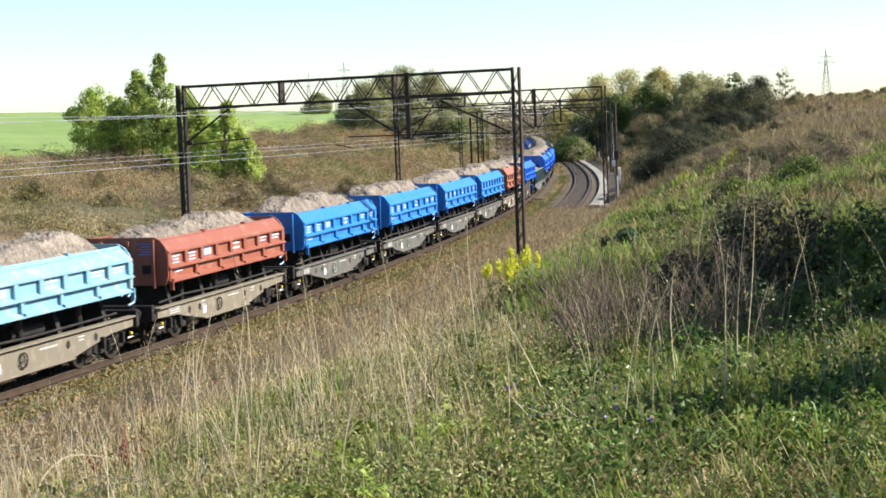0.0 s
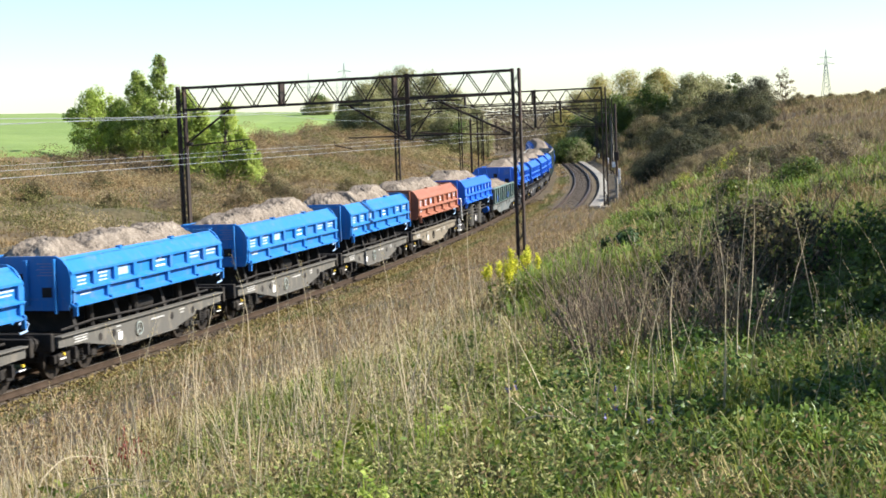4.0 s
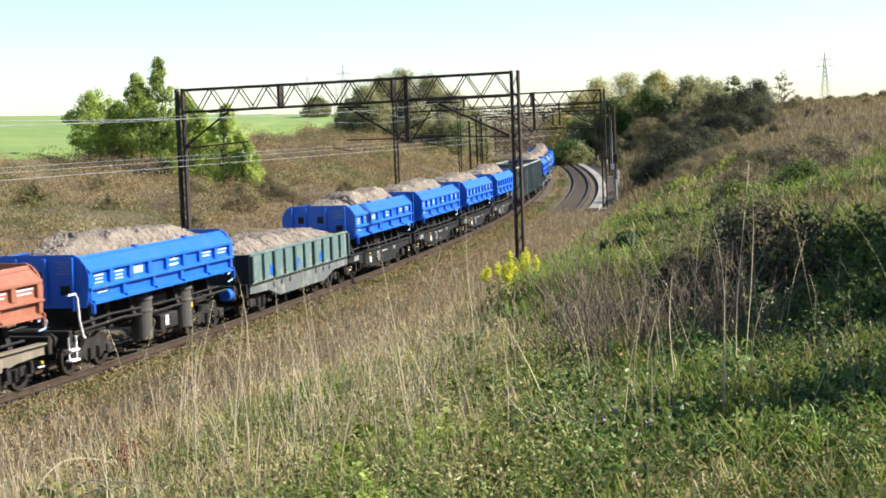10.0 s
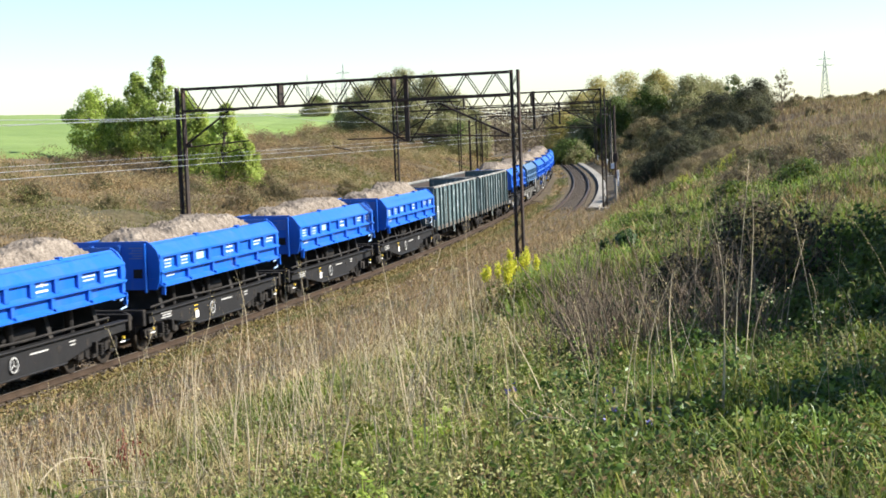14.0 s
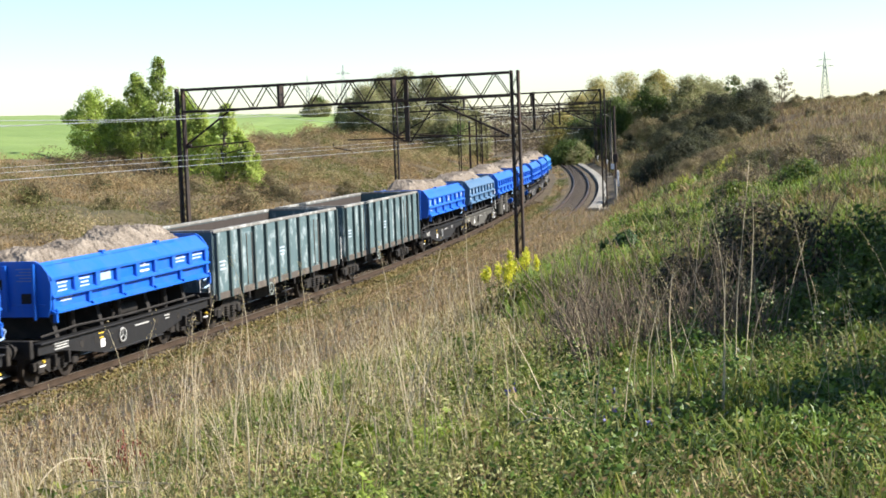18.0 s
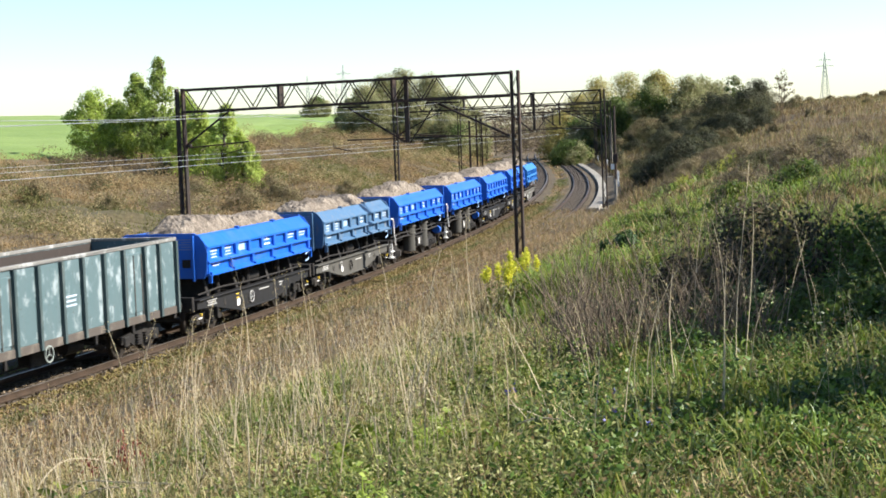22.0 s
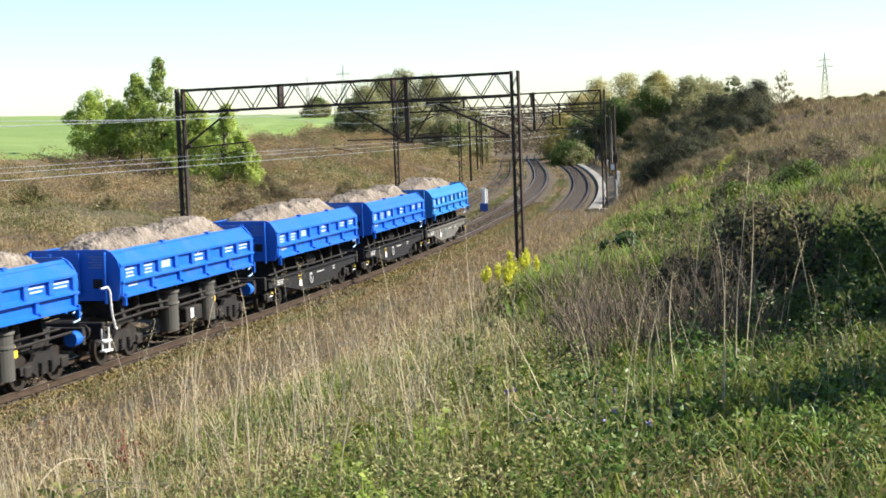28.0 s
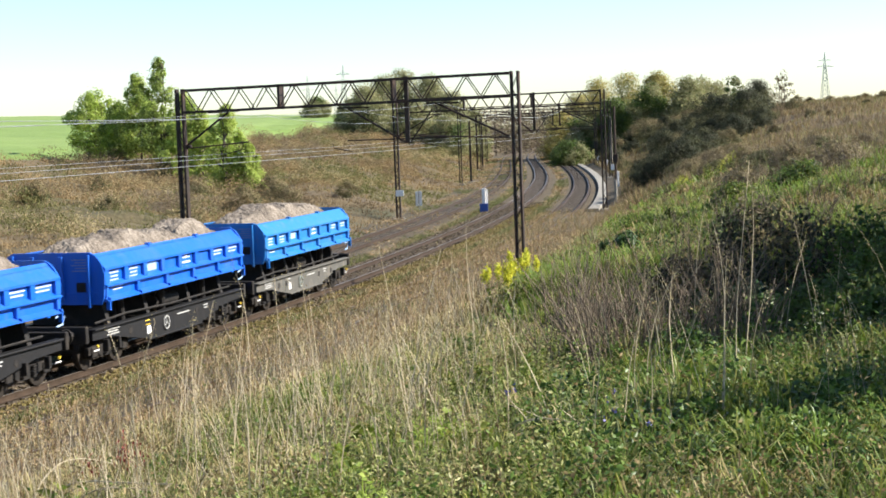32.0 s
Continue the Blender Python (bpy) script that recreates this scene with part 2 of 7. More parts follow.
def part(name, form, mat, parent=None, label="", smooth=False):
    """Links a form (or a ready mesh) as ONE mesh object under a thing or part."""
    me = outward(form.mesh(name, mat)) if isinstance(form, Form) else form
    if smooth:
        me.polygons.foreach_set("use_smooth", [True] * len(me.polygons))
    ob = new(name, me)
    ob.parent = parent
    if label:
        tagged(ob, label)
    return ob


def fast_mesh(name, verts, tris, mat, smooth=False):
    me = bpy.data.meshes.new(name)
    n = len(tris)
    me.vertices.add(len(verts))
    me.vertices.foreach_set("co", np.asarray(verts, np.float32).ravel())
    me.loops.add(3 * n)
    me.loops.foreach_set("vertex_index", np.asarray(tris, np.int32).ravel())
    me.polygons.add(n)
    me.polygons.foreach_set("loop_start", np.arange(0, 3 * n, 3, dtype=np.int32))
    if smooth:
        me.polygons.foreach_set("use_smooth", np.ones(n, bool))
    me.update(calc_edges=True)
    me.materials.append(mat)
    return me


# ---- the line of the railway ----
# curvature falls along the line; beyond 330 m and before -60 m it is held
DS = 0.5
SG = np.arange(-480, 1200 + DS / 2, DS)
KAPPA = np.where(SG < -60, -0.001864 - 60 * 9e-6, np.where(SG > 330, 0.0, -0.001864 + 9.0e-6 * SG))
_i0 = int(np.argmin(abs(SG)))
TH = np.concatenate([[0], np.cumsum((KAPPA[1:] + KAPPA[:-1]) / 2 * DS)])
TH += 0.235306 - TH[_i0]
TX = np.concatenate([[0], np.cumsum(np.sin((TH[1:] + TH[:-1]) / 2) * DS)])
TY = np.concatenate([[0], np.cumsum(np.cos((TH[1:] + TH[:-1]) / 2) * DS)])
TX += -6.309 - TX[_i0]
TY += 60.0 - TY[_i0]


def on_line(s, o=0.0, z=0.0):
    """A point s metres along the line, o metres to its right."""
    th = np.interp(s, SG, TH)
    return Vector((float(np.interp(s, SG, TX) + o * np.cos(th)), float(np.interp(s, SG, TY) - o * np.sin(th)), z))


def heading(s):
    """Turn about z of a thing whose x axis runs along the line."""
    return 90 - math.degrees(float(np.interp(s, SG, TH)))


def line_coords(x, y):
    """Station and offset of many points."""
    x, y = np.asarray(x, float), np.asarray(y, float)
    step = 6
    cx, cy, cs, ct = TX[::step], TY[::step], SG[::step], TH[::step]
    s, o = np.empty(x.shape), np.empty(x.shape)
    for a in range(0, len(x), 4000):
        b = a + 4000
        i = np.argmin((x[a:b, None] - cx) ** 2 + (y[a:b, None] - cy) ** 2, axis=1)
        ex, ey = x[a:b] - cx[i], y[a:b] - cy[i]
        s[a:b] = cs[i] + ex * np.sin(ct[i]) + ey * np.cos(ct[i])
        o[a:b] = ex * np.cos(ct[i]) - ey * np.sin(ct[i])
    return s, o


@functools.lru_cache(None)
def waves(size, seed):
    rng = np.random.RandomState(seed)
    rows = []
    for k in range(6):
        a, ph, l = rng.uniform(0, 6.28), rng.uniform(0, 6.28), size * rng.uniform(0.5, 1.6)
        rows.append((math.cos(a) * 6.28 / l, math.sin(a) * 6.28 / l, ph))
    return rows


def swell(x, y, size, seed):
    """Smooth uneven ground: a few crossed waves."""
    out = 0
    for a, b, ph in waves(size, seed):
        out = out + np.sin(x * a + y * b + ph)
    return out / 6


def ramp01(v, a, b):
    t = np.clip((v - a) / (b - a), 0, 1)
    return t * t * (3 - 2 * t)


def field_edge(s):
    """Offset at which the rough slope gives way to the green field."""
    return np.interp(s, [60, 110, 135, 170, 300], [-44, -43.5, -40, -38.5, -35.5])


def ground_height(x, y):
    x, y = np.asarray(x, float), np.asarray(y, float)
    s, o = line_coords(x, y)
    right = np.interp(o, [6.3, 8.5, 12, 16, 20, 24, 32, 50, 90, 300], [-0.45, 0.15, 1.7, 3.2, 4.1, 4.5, 5.1, 6.0, 6.8, 9])
    right = right + 2.2 * ramp01(s, 80, 190) * ramp01(o, 12, 40)
    right = right - 0.45 * right * ramp01(s, 75, 105) * (1 - ramp01(s, 135, 175)) * (1 - ramp01(o, 18, 34))
    fy = np.minimum(y, 470)
    field = 3.2 + (fy - 130) * 0.022 - np.maximum(x, -420) * 0.03 - np.maximum(y - 520, 0) * 0.01
    field = np.clip(field, 2.5, 24)
    left = -0.45 + (field + 0.45) * np.clip((-o - 8.3) / 34, 0, 1) ** 0.8
    mix = ramp01(o, -1, 1)
    z = left * (1 - mix) + right * mix
    bed = np.where((o > -8.3) & (o < 6.3), -0.45, z)
    # the nearest track is silted up and overgrown
    silt = ramp01(o, 1.9, 3.2) * (1 - ramp01(o, 6.5, 9)) * (1 - ramp01(s, 45, 75))
    bed = np.maximum(bed, -0.45 + 0.36 * silt + 0.05 * swell(x, y, 2.3, 12) * silt)
    rough = ramp01(np.abs(o + 1), 8, 14)
    hump = ramp01(-o, 9, 15) * (1 - ramp01(-o, 44, 60)) * (0.8 * swell(x, y, 13, 14) + 0.75 * swell(x, y, 6, 15))
    # the hollow in the near bank, behind its front hump
    a = x / np.maximum(y, 1)
    near = np.interp(a, [0.05, 0.1, 0.25], [14.2, 13.2, 11.6])
    dip = ramp01(a, 0.045, 0.10) * ramp01(y, near, near + 2.6) * (1 - ramp01(y, 19.5, 26))
    bed = bed - 0.75 * dip + 0.25 * ramp01(a, 0.14, 0.2) * ramp01(y, 27, 38) * (1 - ramp01(y, 60, 90))
    return bed + hump + rough * (0.22 * swell(x, y, 9, 3) + 0.1 * swell(x, y, 3.1, 5))


def spaced(parts):
    out = []
    for a, b, st in parts:
        out += list(np.arange(a, b, st))
    return np.array(out + [parts[-1][1]])


gx = spaced([(-3000, -800, 220), (-800, -200, 40), (-200, -70, 5), (-70, 60, 0.8), (60, 160, 4), (160, 800, 40), (800, 3000, 220)])
gy = spaced([(-900, -100, 60), (-100, -8, 6), (-8, 130, 0.8), (130, 300, 2.0), (300, 560, 8), (560, 4000, 120)])
GX, GY = np.meshgrid(gx, gy)
vx, vy = GX.ravel(), GY.ravel()
vz = ground_height(vx, vy)
nx, ny = len(gx), len(gy)
q = (np.arange(ny - 1)[:, None] * nx + np.arange(nx - 1)[None, :]).ravel()
tris = np.concatenate([np.stack([q, q + 1, q + nx + 1], 1), np.stack([q, q + nx + 1, q + nx], 1)])
me = fast_mesh("ground", np.stack([vx, vy, vz], 1), tris, SOIL, True)
me.materials.append(FIELD)
me.materials.append(SLOPE)
c = np.mean(np.stack([vx, vy], 1)[tris], axis=1)
cs, co = line_coords(c[:, 0], c[:, 1])
green = (co < field_edge(cs) - 1.2 * swell(c[:, 0], c[:, 1], 30, 8)) | (np.hypot(c[:, 0], c[:, 1]) > 700)
me.polygons.foreach_set("material_index", np.where(green, 1, np.where((co < -8.8) | ((cs > 58) & (co > 8)), 2, 0)).astype(np.int32))
tagged(new("ground", me), "grassy cutting slopes rising to a green field", "ground", kind="structure")


def height(x, y):
    return float(ground_height([x], [y])[0])


# ---- tracks ----
def sweep(profile, s0, s1, step, o):
    """Sweep an (offset, height) outline along the line."""
    st = np.arange(s0, s1 + 0.01, step)
    vs, n = [], len(profile)
    for s in st:
        for a, z in profile:
            vs.append(tuple(on_line(s, o + a, z)))
    fs = [(i * n + k, i * n + (k + 1) % n, (i + 1) * n + (k + 1) % n, (i + 1) * n + k) for i in range(len(st) - 1) for k in range(n)]
    fs += [tuple(range(n))[::-1], tuple(range((len(st) - 1) * n, len(st) * n))]
    return Form().add(vs, fs)


RAIL = [(-0.07, -0.17), (0.07, -0.17), (0.07, -0.15), (0.012, -0.135), (0.012, -0.05), (0.036, -0.035), (0.036, -0.004), (-0.036, -0.004), (-0.036, -0.035), (-0.012, -0.05), (-0.012, -0.135), (-0.07, -0.15)]
TOPRUN = [(-0.033, -0.0035), (0.033, -0.0035), (0.028, 0.0), (-0.028, 0.0)]
sleeper_me = outward(Form().prism([(-0.13, -0.4), (0.13, -0.4), (0.11, -0.19), (-0.11, -0.19)], "y", -1.25, 1.25).mesh("sleeper", SLEEPER))
TRACKS = ((0.0, "train", "worn steel railway track on brown ballast"), (-4.75, "rusty", "rusty little-used railway track beside the main line"), (4.5, "rusty", "dark rusty railway track in brown ballast, overgrown with weeds"))
for o, which, label in TRACKS:
    tr = tagged(new("railway_track"), label, "railway track", "tracks in the cutting", kind="structure")
    part("ballast_bed", sweep([(-2.8, -0.75), (-1.75, -0.205), (1.75, -0.205), (2.8, -0.75)], -260, 640, 4, o), BALLAST, tr)
    st = Form()
    for k in range(-60, 420):
        p, a = on_line(k * 0.6, o), math.radians(heading(k * 0.6))
        c_, s_ = math.cos(a), math.sin(a)
        ring = [(u, v) for u, v in ((-0.13, -0.98), (0.13, -0.98), (0.13, 0.98), (-0.13, 0.98))]
        st.add([(p.x + u * c_ - v * s_, p.y + u * s_ + v * c_, z) for z in (-0.4, -0.196) for u, v in ring], [(3, 2, 1, 0), (4, 5, 6, 7), (0, 1, 5, 4), (1, 2, 6, 5), (2, 3, 7, 6), (3, 0, 4, 7)])
    tagged(part("sleepers", st.mesh("sleepers", SLEEPER), SLEEPER, tr, "row of dirty concrete sleepers"), kind="stuff")
    for side in (-1, 1):
        r = part("rail", sweep([(a + side * 0.7535, z) for a, z in RAIL], -260, 640, 3, o), RAIL_RUST, tr)
        if which != "rusty":
            part("running_surface", sweep([(a + side * 0.7535, z) for a, z in TOPRUN], -260, 640, 3, o), RAIL_TOP, r, "polished rail head")

# ---- plants ----
STRAW = material("dry_grass", [(0.28, 0.21, 0.095), (0.43, 0.355, 0.175), (0.57, 0.485, 0.26), (0.33, 0.30, 0.115), (0.20, 0.14, 0.07)], rough=0.6, island=True, translucent=0.3)
GREEN = material("green_grass", [(0.075, 0.125, 0.014), (0.13, 0.185, 0.024), (0.21, 0.25, 0.04), (0.085, 0.13, 0.02), (0.30, 0.285, 0.075)], rough=0.45, island=True, translucent=0.33)
FRESH = material("fresh_grass", [(0.10, 0.17, 0.02), (0.15, 0.23, 0.03), (0.22, 0.30, 0.05), (0.08, 0.13, 0.02), (0.28, 0.30, 0.08)], rough=0.5, island=True, translucent=0.4)
LIGHT = material("pale_weeds", [(0.27, 0.30, 0.09), (0.36, 0.38, 0.13), (0.44, 0.42, 0.20), (0.20, 0.24, 0.06)], rough=0.45, island=True, translucent=0.4)
TUSSOCK = material("tussock_grass", [(0.10, 0.17, 0.025), (0.16, 0.24, 0.04), (0.25, 0.33, 0.075), (0.06, 0.11, 0.016)], rough=0.4, island=True, translucent=0.4)
WEED = material("weed_leaves", [(0.075, 0.145, 0.025), (0.13, 0.205, 0.04), (0.22, 0.30, 0.08), (0.06, 0.11, 0.02)], rough=0.38, island=True, translucent=0.36)
BROWN = material("brown_weeds", [(0.21, 0.14, 0.065), (0.29, 0.215, 0.105), (0.37, 0.29, 0.15), (0.21, 0.195, 0.07), (0.15, 0.098, 0.05)], rough=0.8, island=True, translucent=0.35)
RUSSET = material("russet_weeds", [(0.235, 0.15, 0.08), (0.34, 0.24, 0.13), (0.45, 0.345, 0.205), (0.20, 0.17, 0.065)], rough=0.85, island=True, translucent=0.2)
TWIG = material("dead_twigs", [(0.065, 0.045, 0.03), (0.105, 0.077, 0.05), (0.20, 0.15, 0.10)], rough=0.8, island=True)
BRAMBLE = material("bramble_leaves", [(0.07, 0.13, 0.026), (0.12, 0.19, 0.04), (0.19, 0.27, 0.07), (0.05, 0.085, 0.02)], rough=0.42, island=True, translucent=0.3)
# green darkened to put the shade of hollow and gaps into the leaves
SHADE_DEEP = material("deep_green_shade_leaves", [(0.026, 0.055, 0.012), (0.04, 0.08, 0.018), (0.06, 0.11, 0.026), (0.03, 0.05, 0.016)], rough=0.45, island=True, translucent=0.2)
TAN_SCRUB = material("tan_scrub", [(0.25, 0.17, 0.08), (0.295, 0.21, 0.105), (0.335, 0.25, 0.13)], rough=0.9, island=True, translucent=0.35)
OLIVE_SCRUB = material("olive_scrub", [(0.12, 0.125, 0.042), (0.155, 0.155, 0.055), (0.19, 0.18, 0.072)], rough=0.9, island=True, translucent=0.35)
GREY_SCRUB = material("grey_brown_scrub", [(0.155, 0.115, 0.07), (0.19, 0.145, 0.092), (0.225, 0.178, 0.116)], rough=0.9, island=True, translucent=0.35)
PALE_SCRUB = material("pale_scrub", [(0.33, 0.26, 0.13), (0.38, 0.31, 0.165), (0.43, 0.36, 0.20)], rough=0.9, island=True, translucent=0.35)
BARK = material("bark", [(0.06, 0.048, 0.038), (0.12, 0.10, 0.08)], 4, 6, 0.9, bump=0.02, bump_scale=12)
LEAF_BRIGHT = material("bright_leaves", [(0.32, 0.42, 0.08), (0.40, 0.50, 0.11), (0.46, 0.55, 0.14), (0.25, 0.35, 0.06)], rough=0.6, island=True, translucent=0.6)
LEAF_FRESH = material("fresh_leaves", [(0.34, 0.43, 0.09), (0.42, 0.50, 0.12), (0.48, 0.55, 0.16), (0.27, 0.35, 0.08)], rough=0.6, island=True, translucent=0.6)
LEAF_MID = material("mid_green_leaves", [(0.20, 0.27, 0.07), (0.27, 0.35, 0.09), (0.33, 0.41, 0.12), (0.17, 0.22, 0.06)], rough=0.55, island=True, translucent=0.55)
SHRUB_TAN = material("tan_shrub_leaves", [(0.20, 0.155, 0.085), (0.26, 0.205, 0.11), (0.21, 0.19, 0.085), (0.15, 0.115, 0.07)], rough=0.8, island=True, translucent=0.3)
SHRUB_OLIVE = material("dull_olive_leaves", [(0.08, 0.088, 0.035), (0.11, 0.115, 0.048), (0.145, 0.14, 0.062), (0.085, 0.077, 0.04)], rough=0.75, island=True, translucent=0.3)
# dark copy of the shrub leaves, painting the shaded sides and feet of shrubs
SHRUB_SHADE = material("dull_shade_leaves", [(0.032, 0.04, 0.021), (0.048, 0.056, 0.028), (0.065, 0.07, 0.036), (0.042, 0.038, 0.024)], rough=0.75, island=True, translucent=0.25)
LEAF_DARK = material("dark_leaves", [(0.07, 0.115, 0.025), (0.10, 0.16, 0.035), (0.15, 0.20, 0.05), (0.085, 0.105, 0.04)], rough=0.55, island=True, translucent=0.5)
LEAF_OLIVE = material("olive_leaves", [(0.11, 0.13, 0.045), (0.16, 0.18, 0.06), (0.21, 0.21, 0.085), (0.12, 0.11, 0.055)], rough=0.6, island=True, translucent=0.4)
# yellowing leaves, also lightened to stand in for distance haze
LEAF_GOLD = material("autumn_leaves", [(0.38, 0.36, 0.12), (0.46, 0.41, 0.14), (0.40, 0.29, 0.13), (0.30, 0.32, 0.11)], rough=0.55, island=True, translucent=0.5)
# olive leaves paled so that the colour itself carries the haze of far trees
LEAF_HAZE = material("hazed_olive_leaves", [(0.24, 0.26, 0.12), (0.31, 0.32, 0.15), (0.37, 0.36, 0.19), (0.27, 0.24, 0.13)], rough=0.7, island=True, translucent=0.55)
LEAF_GREY = material("grey_brown_leaves", [(0.17, 0.135, 0.09), (0.24, 0.19, 0.125), (0.19, 0.17, 0.09), (0.12, 0.09, 0.07)], rough=0.7, island=True, translucent=0.35)
FLOWER = material("yellow_flowers", [(0.62, 0.60, 0.04), (0.72, 0.68, 0.07), (0.50, 0.54, 0.08)], rough=0.6, island=True, translucent=0.3)
FADED = material("faded_flowers", [(0.40, 0.42, 0.06), (0.52, 0.50, 0.07), (0.28, 0.33, 0.06)], rough=0.6, island=True, translucent=0.3)
MOSS = material("moss", [(0.20, 0.155, 0.06), (0.27, 0.21, 0.08), (0.15, 0.105, 0.048), (0.21, 0.185, 0.06)], rough=0.9, island=True, translucent=0.15)
STONE = material("broken_stone", [(0.045, 0.032, 0.02), (0.09, 0.066, 0.042), (0.15, 0.112, 0.072), (0.065, 0.05, 0.028), (0.21, 0.165, 0.11)], rough=0.95, island=True)
RED_LEAF = material("red_leaves", [(0.22, 0.03, 0.03), (0.3, 0.06, 0.05)], rough=0.6, island=True, translucent=0.3)
VIOLET = material("violet_flowers", [(0.16, 0.14, 0.42), (0.22, 0.2, 0.5)], rough=0.6, island=True)


def blades(x, y, h, w, mat, name, rng, bend=0.45, sink=0.04):
    """Bent tapering blades of grass, five corners each, in one mesh."""
    n = len(x)
    z = ground_height(x, y) - sink
    az, lean = rng.uniform(0, 2 * np.pi, n), rng.uniform(0.05, bend, n)
    fx, fy = np.cos(az), np.sin(az)
    px, py = -fy, fx
    tw = rng.uniform(0, np.pi, n)
    wx, wy = np.cos(tw) * w / 2, np.sin(tw) * w / 2
    v = np.empty((n, 5, 3))
    v[:, 0] = np.stack([x - wx, y - wy, z], 1)
    v[:, 1] = np.stack([x + wx, y + wy, z], 1)
    mx, my, mz = x + fx * h * lean * 0.35, y + fy * h * lean * 0.35, z + h * 0.58
    v[:, 2] = np.stack([mx + wx * 0.8, my + wy * 0.8, mz], 1)
    v[:, 3] = np.stack([mx - wx * 0.8, my - wy * 0.8, mz], 1)
    v[:, 4] = np.stack([x + fx * h * lean * 1.1, y + fy * h * lean * 1.1, z + h * (1 - 0.35 * lean)], 1)
    b = np.arange(n)[:, None] * 5
    t = np.concatenate([b + [0, 1, 2], b + [0, 2, 3], b + [3, 2, 4]])
    return fast_mesh(name, v.reshape(-1, 3), t, mat)


def leaves(c, size, mat, name, rng, slim=0.55, up=0.0, face=None, loose=0.55):
    """Folded pointed leaves at the points c, turned at random or facing the way that is given."""
    n = len(c)
    a = rng.randn(n, 3)
    a[:, 2] = a[:, 2] * 0.7 + up
    r = rng.randn(n, 3)
    if face is not None:
        r = face + loose * r
        a = np.cross(r, a)
    a /= np.linalg.norm(a, axis=1)[:, None] + 1e-9
    b = np.cross(a, r)
    b /= np.linalg.norm(b, axis=1)[:, None] + 1e-9
    nn = np.cross(a, b)
    L = (size * rng.uniform(0.6, 1.3, n))[:, None]
    v = np.empty((n, 4, 3))
    v[:, 0], v[:, 2] = c - a * L / 2, c + a * L / 2
    v[:, 1], v[:, 3] = c + b * L * slim / 2 + nn * L * 0.1, c - b * L * slim / 2 + nn * L * 0.1
    i = np.arange(n)[:, None] * 4
    return fast_mesh(name, v.reshape(-1, 3), np.concatenate([i + [0, 1, 2], i + [0, 2, 3]]), mat)


def twigs(segs, mat, name):
    """Three-sided tapering sticks from rows of (start, end, radius, end radius)."""
    p = np.array([s[0] for s in segs], float)
    q = np.array([s[1] for s in segs], float)
    r0, r1 = np.array([s[2] for s in segs]), np.array([s[3] for s in segs])
    d = q - p
    d /= np.linalg.norm(d, axis=1)[:, None] + 1e-9
    u = np.cross(d, np.array([0.3, 0.9, 0.31]))
    u /= np.linalg.norm(u, axis=1)[:, None] + 1e-9
    w = np.cross(d, u)
    v = np.empty((len(p), 6, 3))
    for k in range(3):
        a = 2 * np.pi * k / 3
        e = u * np.cos(a) + w * np.sin(a)
        v[:, k], v[:, 3 + k] = p + e * r0[:, None], q + e * r1[:, None]
    i = np.arange(len(p))[:, None] * 6
    t = np.concatenate([i + f for k in range(3) for f in ([k, (k + 1) % 3, 3 + (k + 1) % 3], [k, 3 + (k + 1) % 3, 3 + k])])
    return fast_mesh(name, v.reshape(-1, 3), t, mat)


def branching(base, length, r, rng, levels=2, kids=5, spread=0.6, lean=0.2):
    """Segments of a dead or bare plant that forks upwards."""
    out = []

    def grow(p, d, l, rad, lev):
        for k in range(3):
            d2 = (d + Vector(rng.uniform(-0.13, 0.13, 3))).normalized()
            q_ = p + d2 * (l / 3)
            out.append((p, q_, rad * (1 - k * 0.25), rad * (1 - (k + 1) * 0.25)))
            if lev > 0:
                for _ in range(max(1, kids // 3)):
                    side = Vector((rng.uniform(-1, 1), rng.uniform(-1, 1), rng.uniform(0.0, 0.6)))
                    grow(p + (q_ - p) * rng.uniform(0.3, 1), (d2 + side * spread).normalized(), l * rng.uniform(0.35, 0.6), rad * 0.55, lev - 1)
            p, d = q_, d2

    grow(Vector(base), Vector((rng.uniform(-lean, lean), rng.uniform(-lean, lean), 1)).normalized(), length, r, levels)
    return out


def crown_points(clumps, per, rng, tall=0.8):
    """Points in many soft clumps, rows of (centre, radius), and the way each point faces."""
    pts, ways = [], []
    for c, r in clumps:
        p = rng.randn(per, 3)
        p /= np.linalg.norm(p, axis=1)[:, None]
        pts.append(np.array(c) + p * (r * rng.uniform(0.25, 1.0, per) ** 0.6)[:, None] * [1, 1, tall])
        ways.append(p + [0, 0, 0.25])
    return np.concatenate(pts), np.concatenate(ways)


def mounds(x, y, r, per, rng, squash=0.7, sink=0.15):
    """Points over many low domes of growth on the ground, with the way each faces and its dome."""
    n = np.maximum(12, (per * r * r)).astype(int)
    i = np.repeat(np.arange(len(x)), n)
    p = rng.randn(len(i), 3)
    p[:, 2] = np.abs(p[:, 2])
    p /= np.linalg.norm(p, axis=1)[:, None]
    lump = 1 + 0.22 * np.sin(p[:, 0] * 5 + i) + 0.18 * np.sin(p[:, 1] * 7 + 2.1 * i) + 0.15 * np.sin(p[:, 2] * 9 + i)
    d = (r[i] * lump * rng.uniform(0.72, 1.05, len(i)))[:, None] * p * [1, 1, squash]
    z = ground_height(x, y) - sink * r * squash
    return np.stack([x[i] + d[:, 0], y[i] + d[:, 1], z[i] + d[:, 2]], 1), p, i


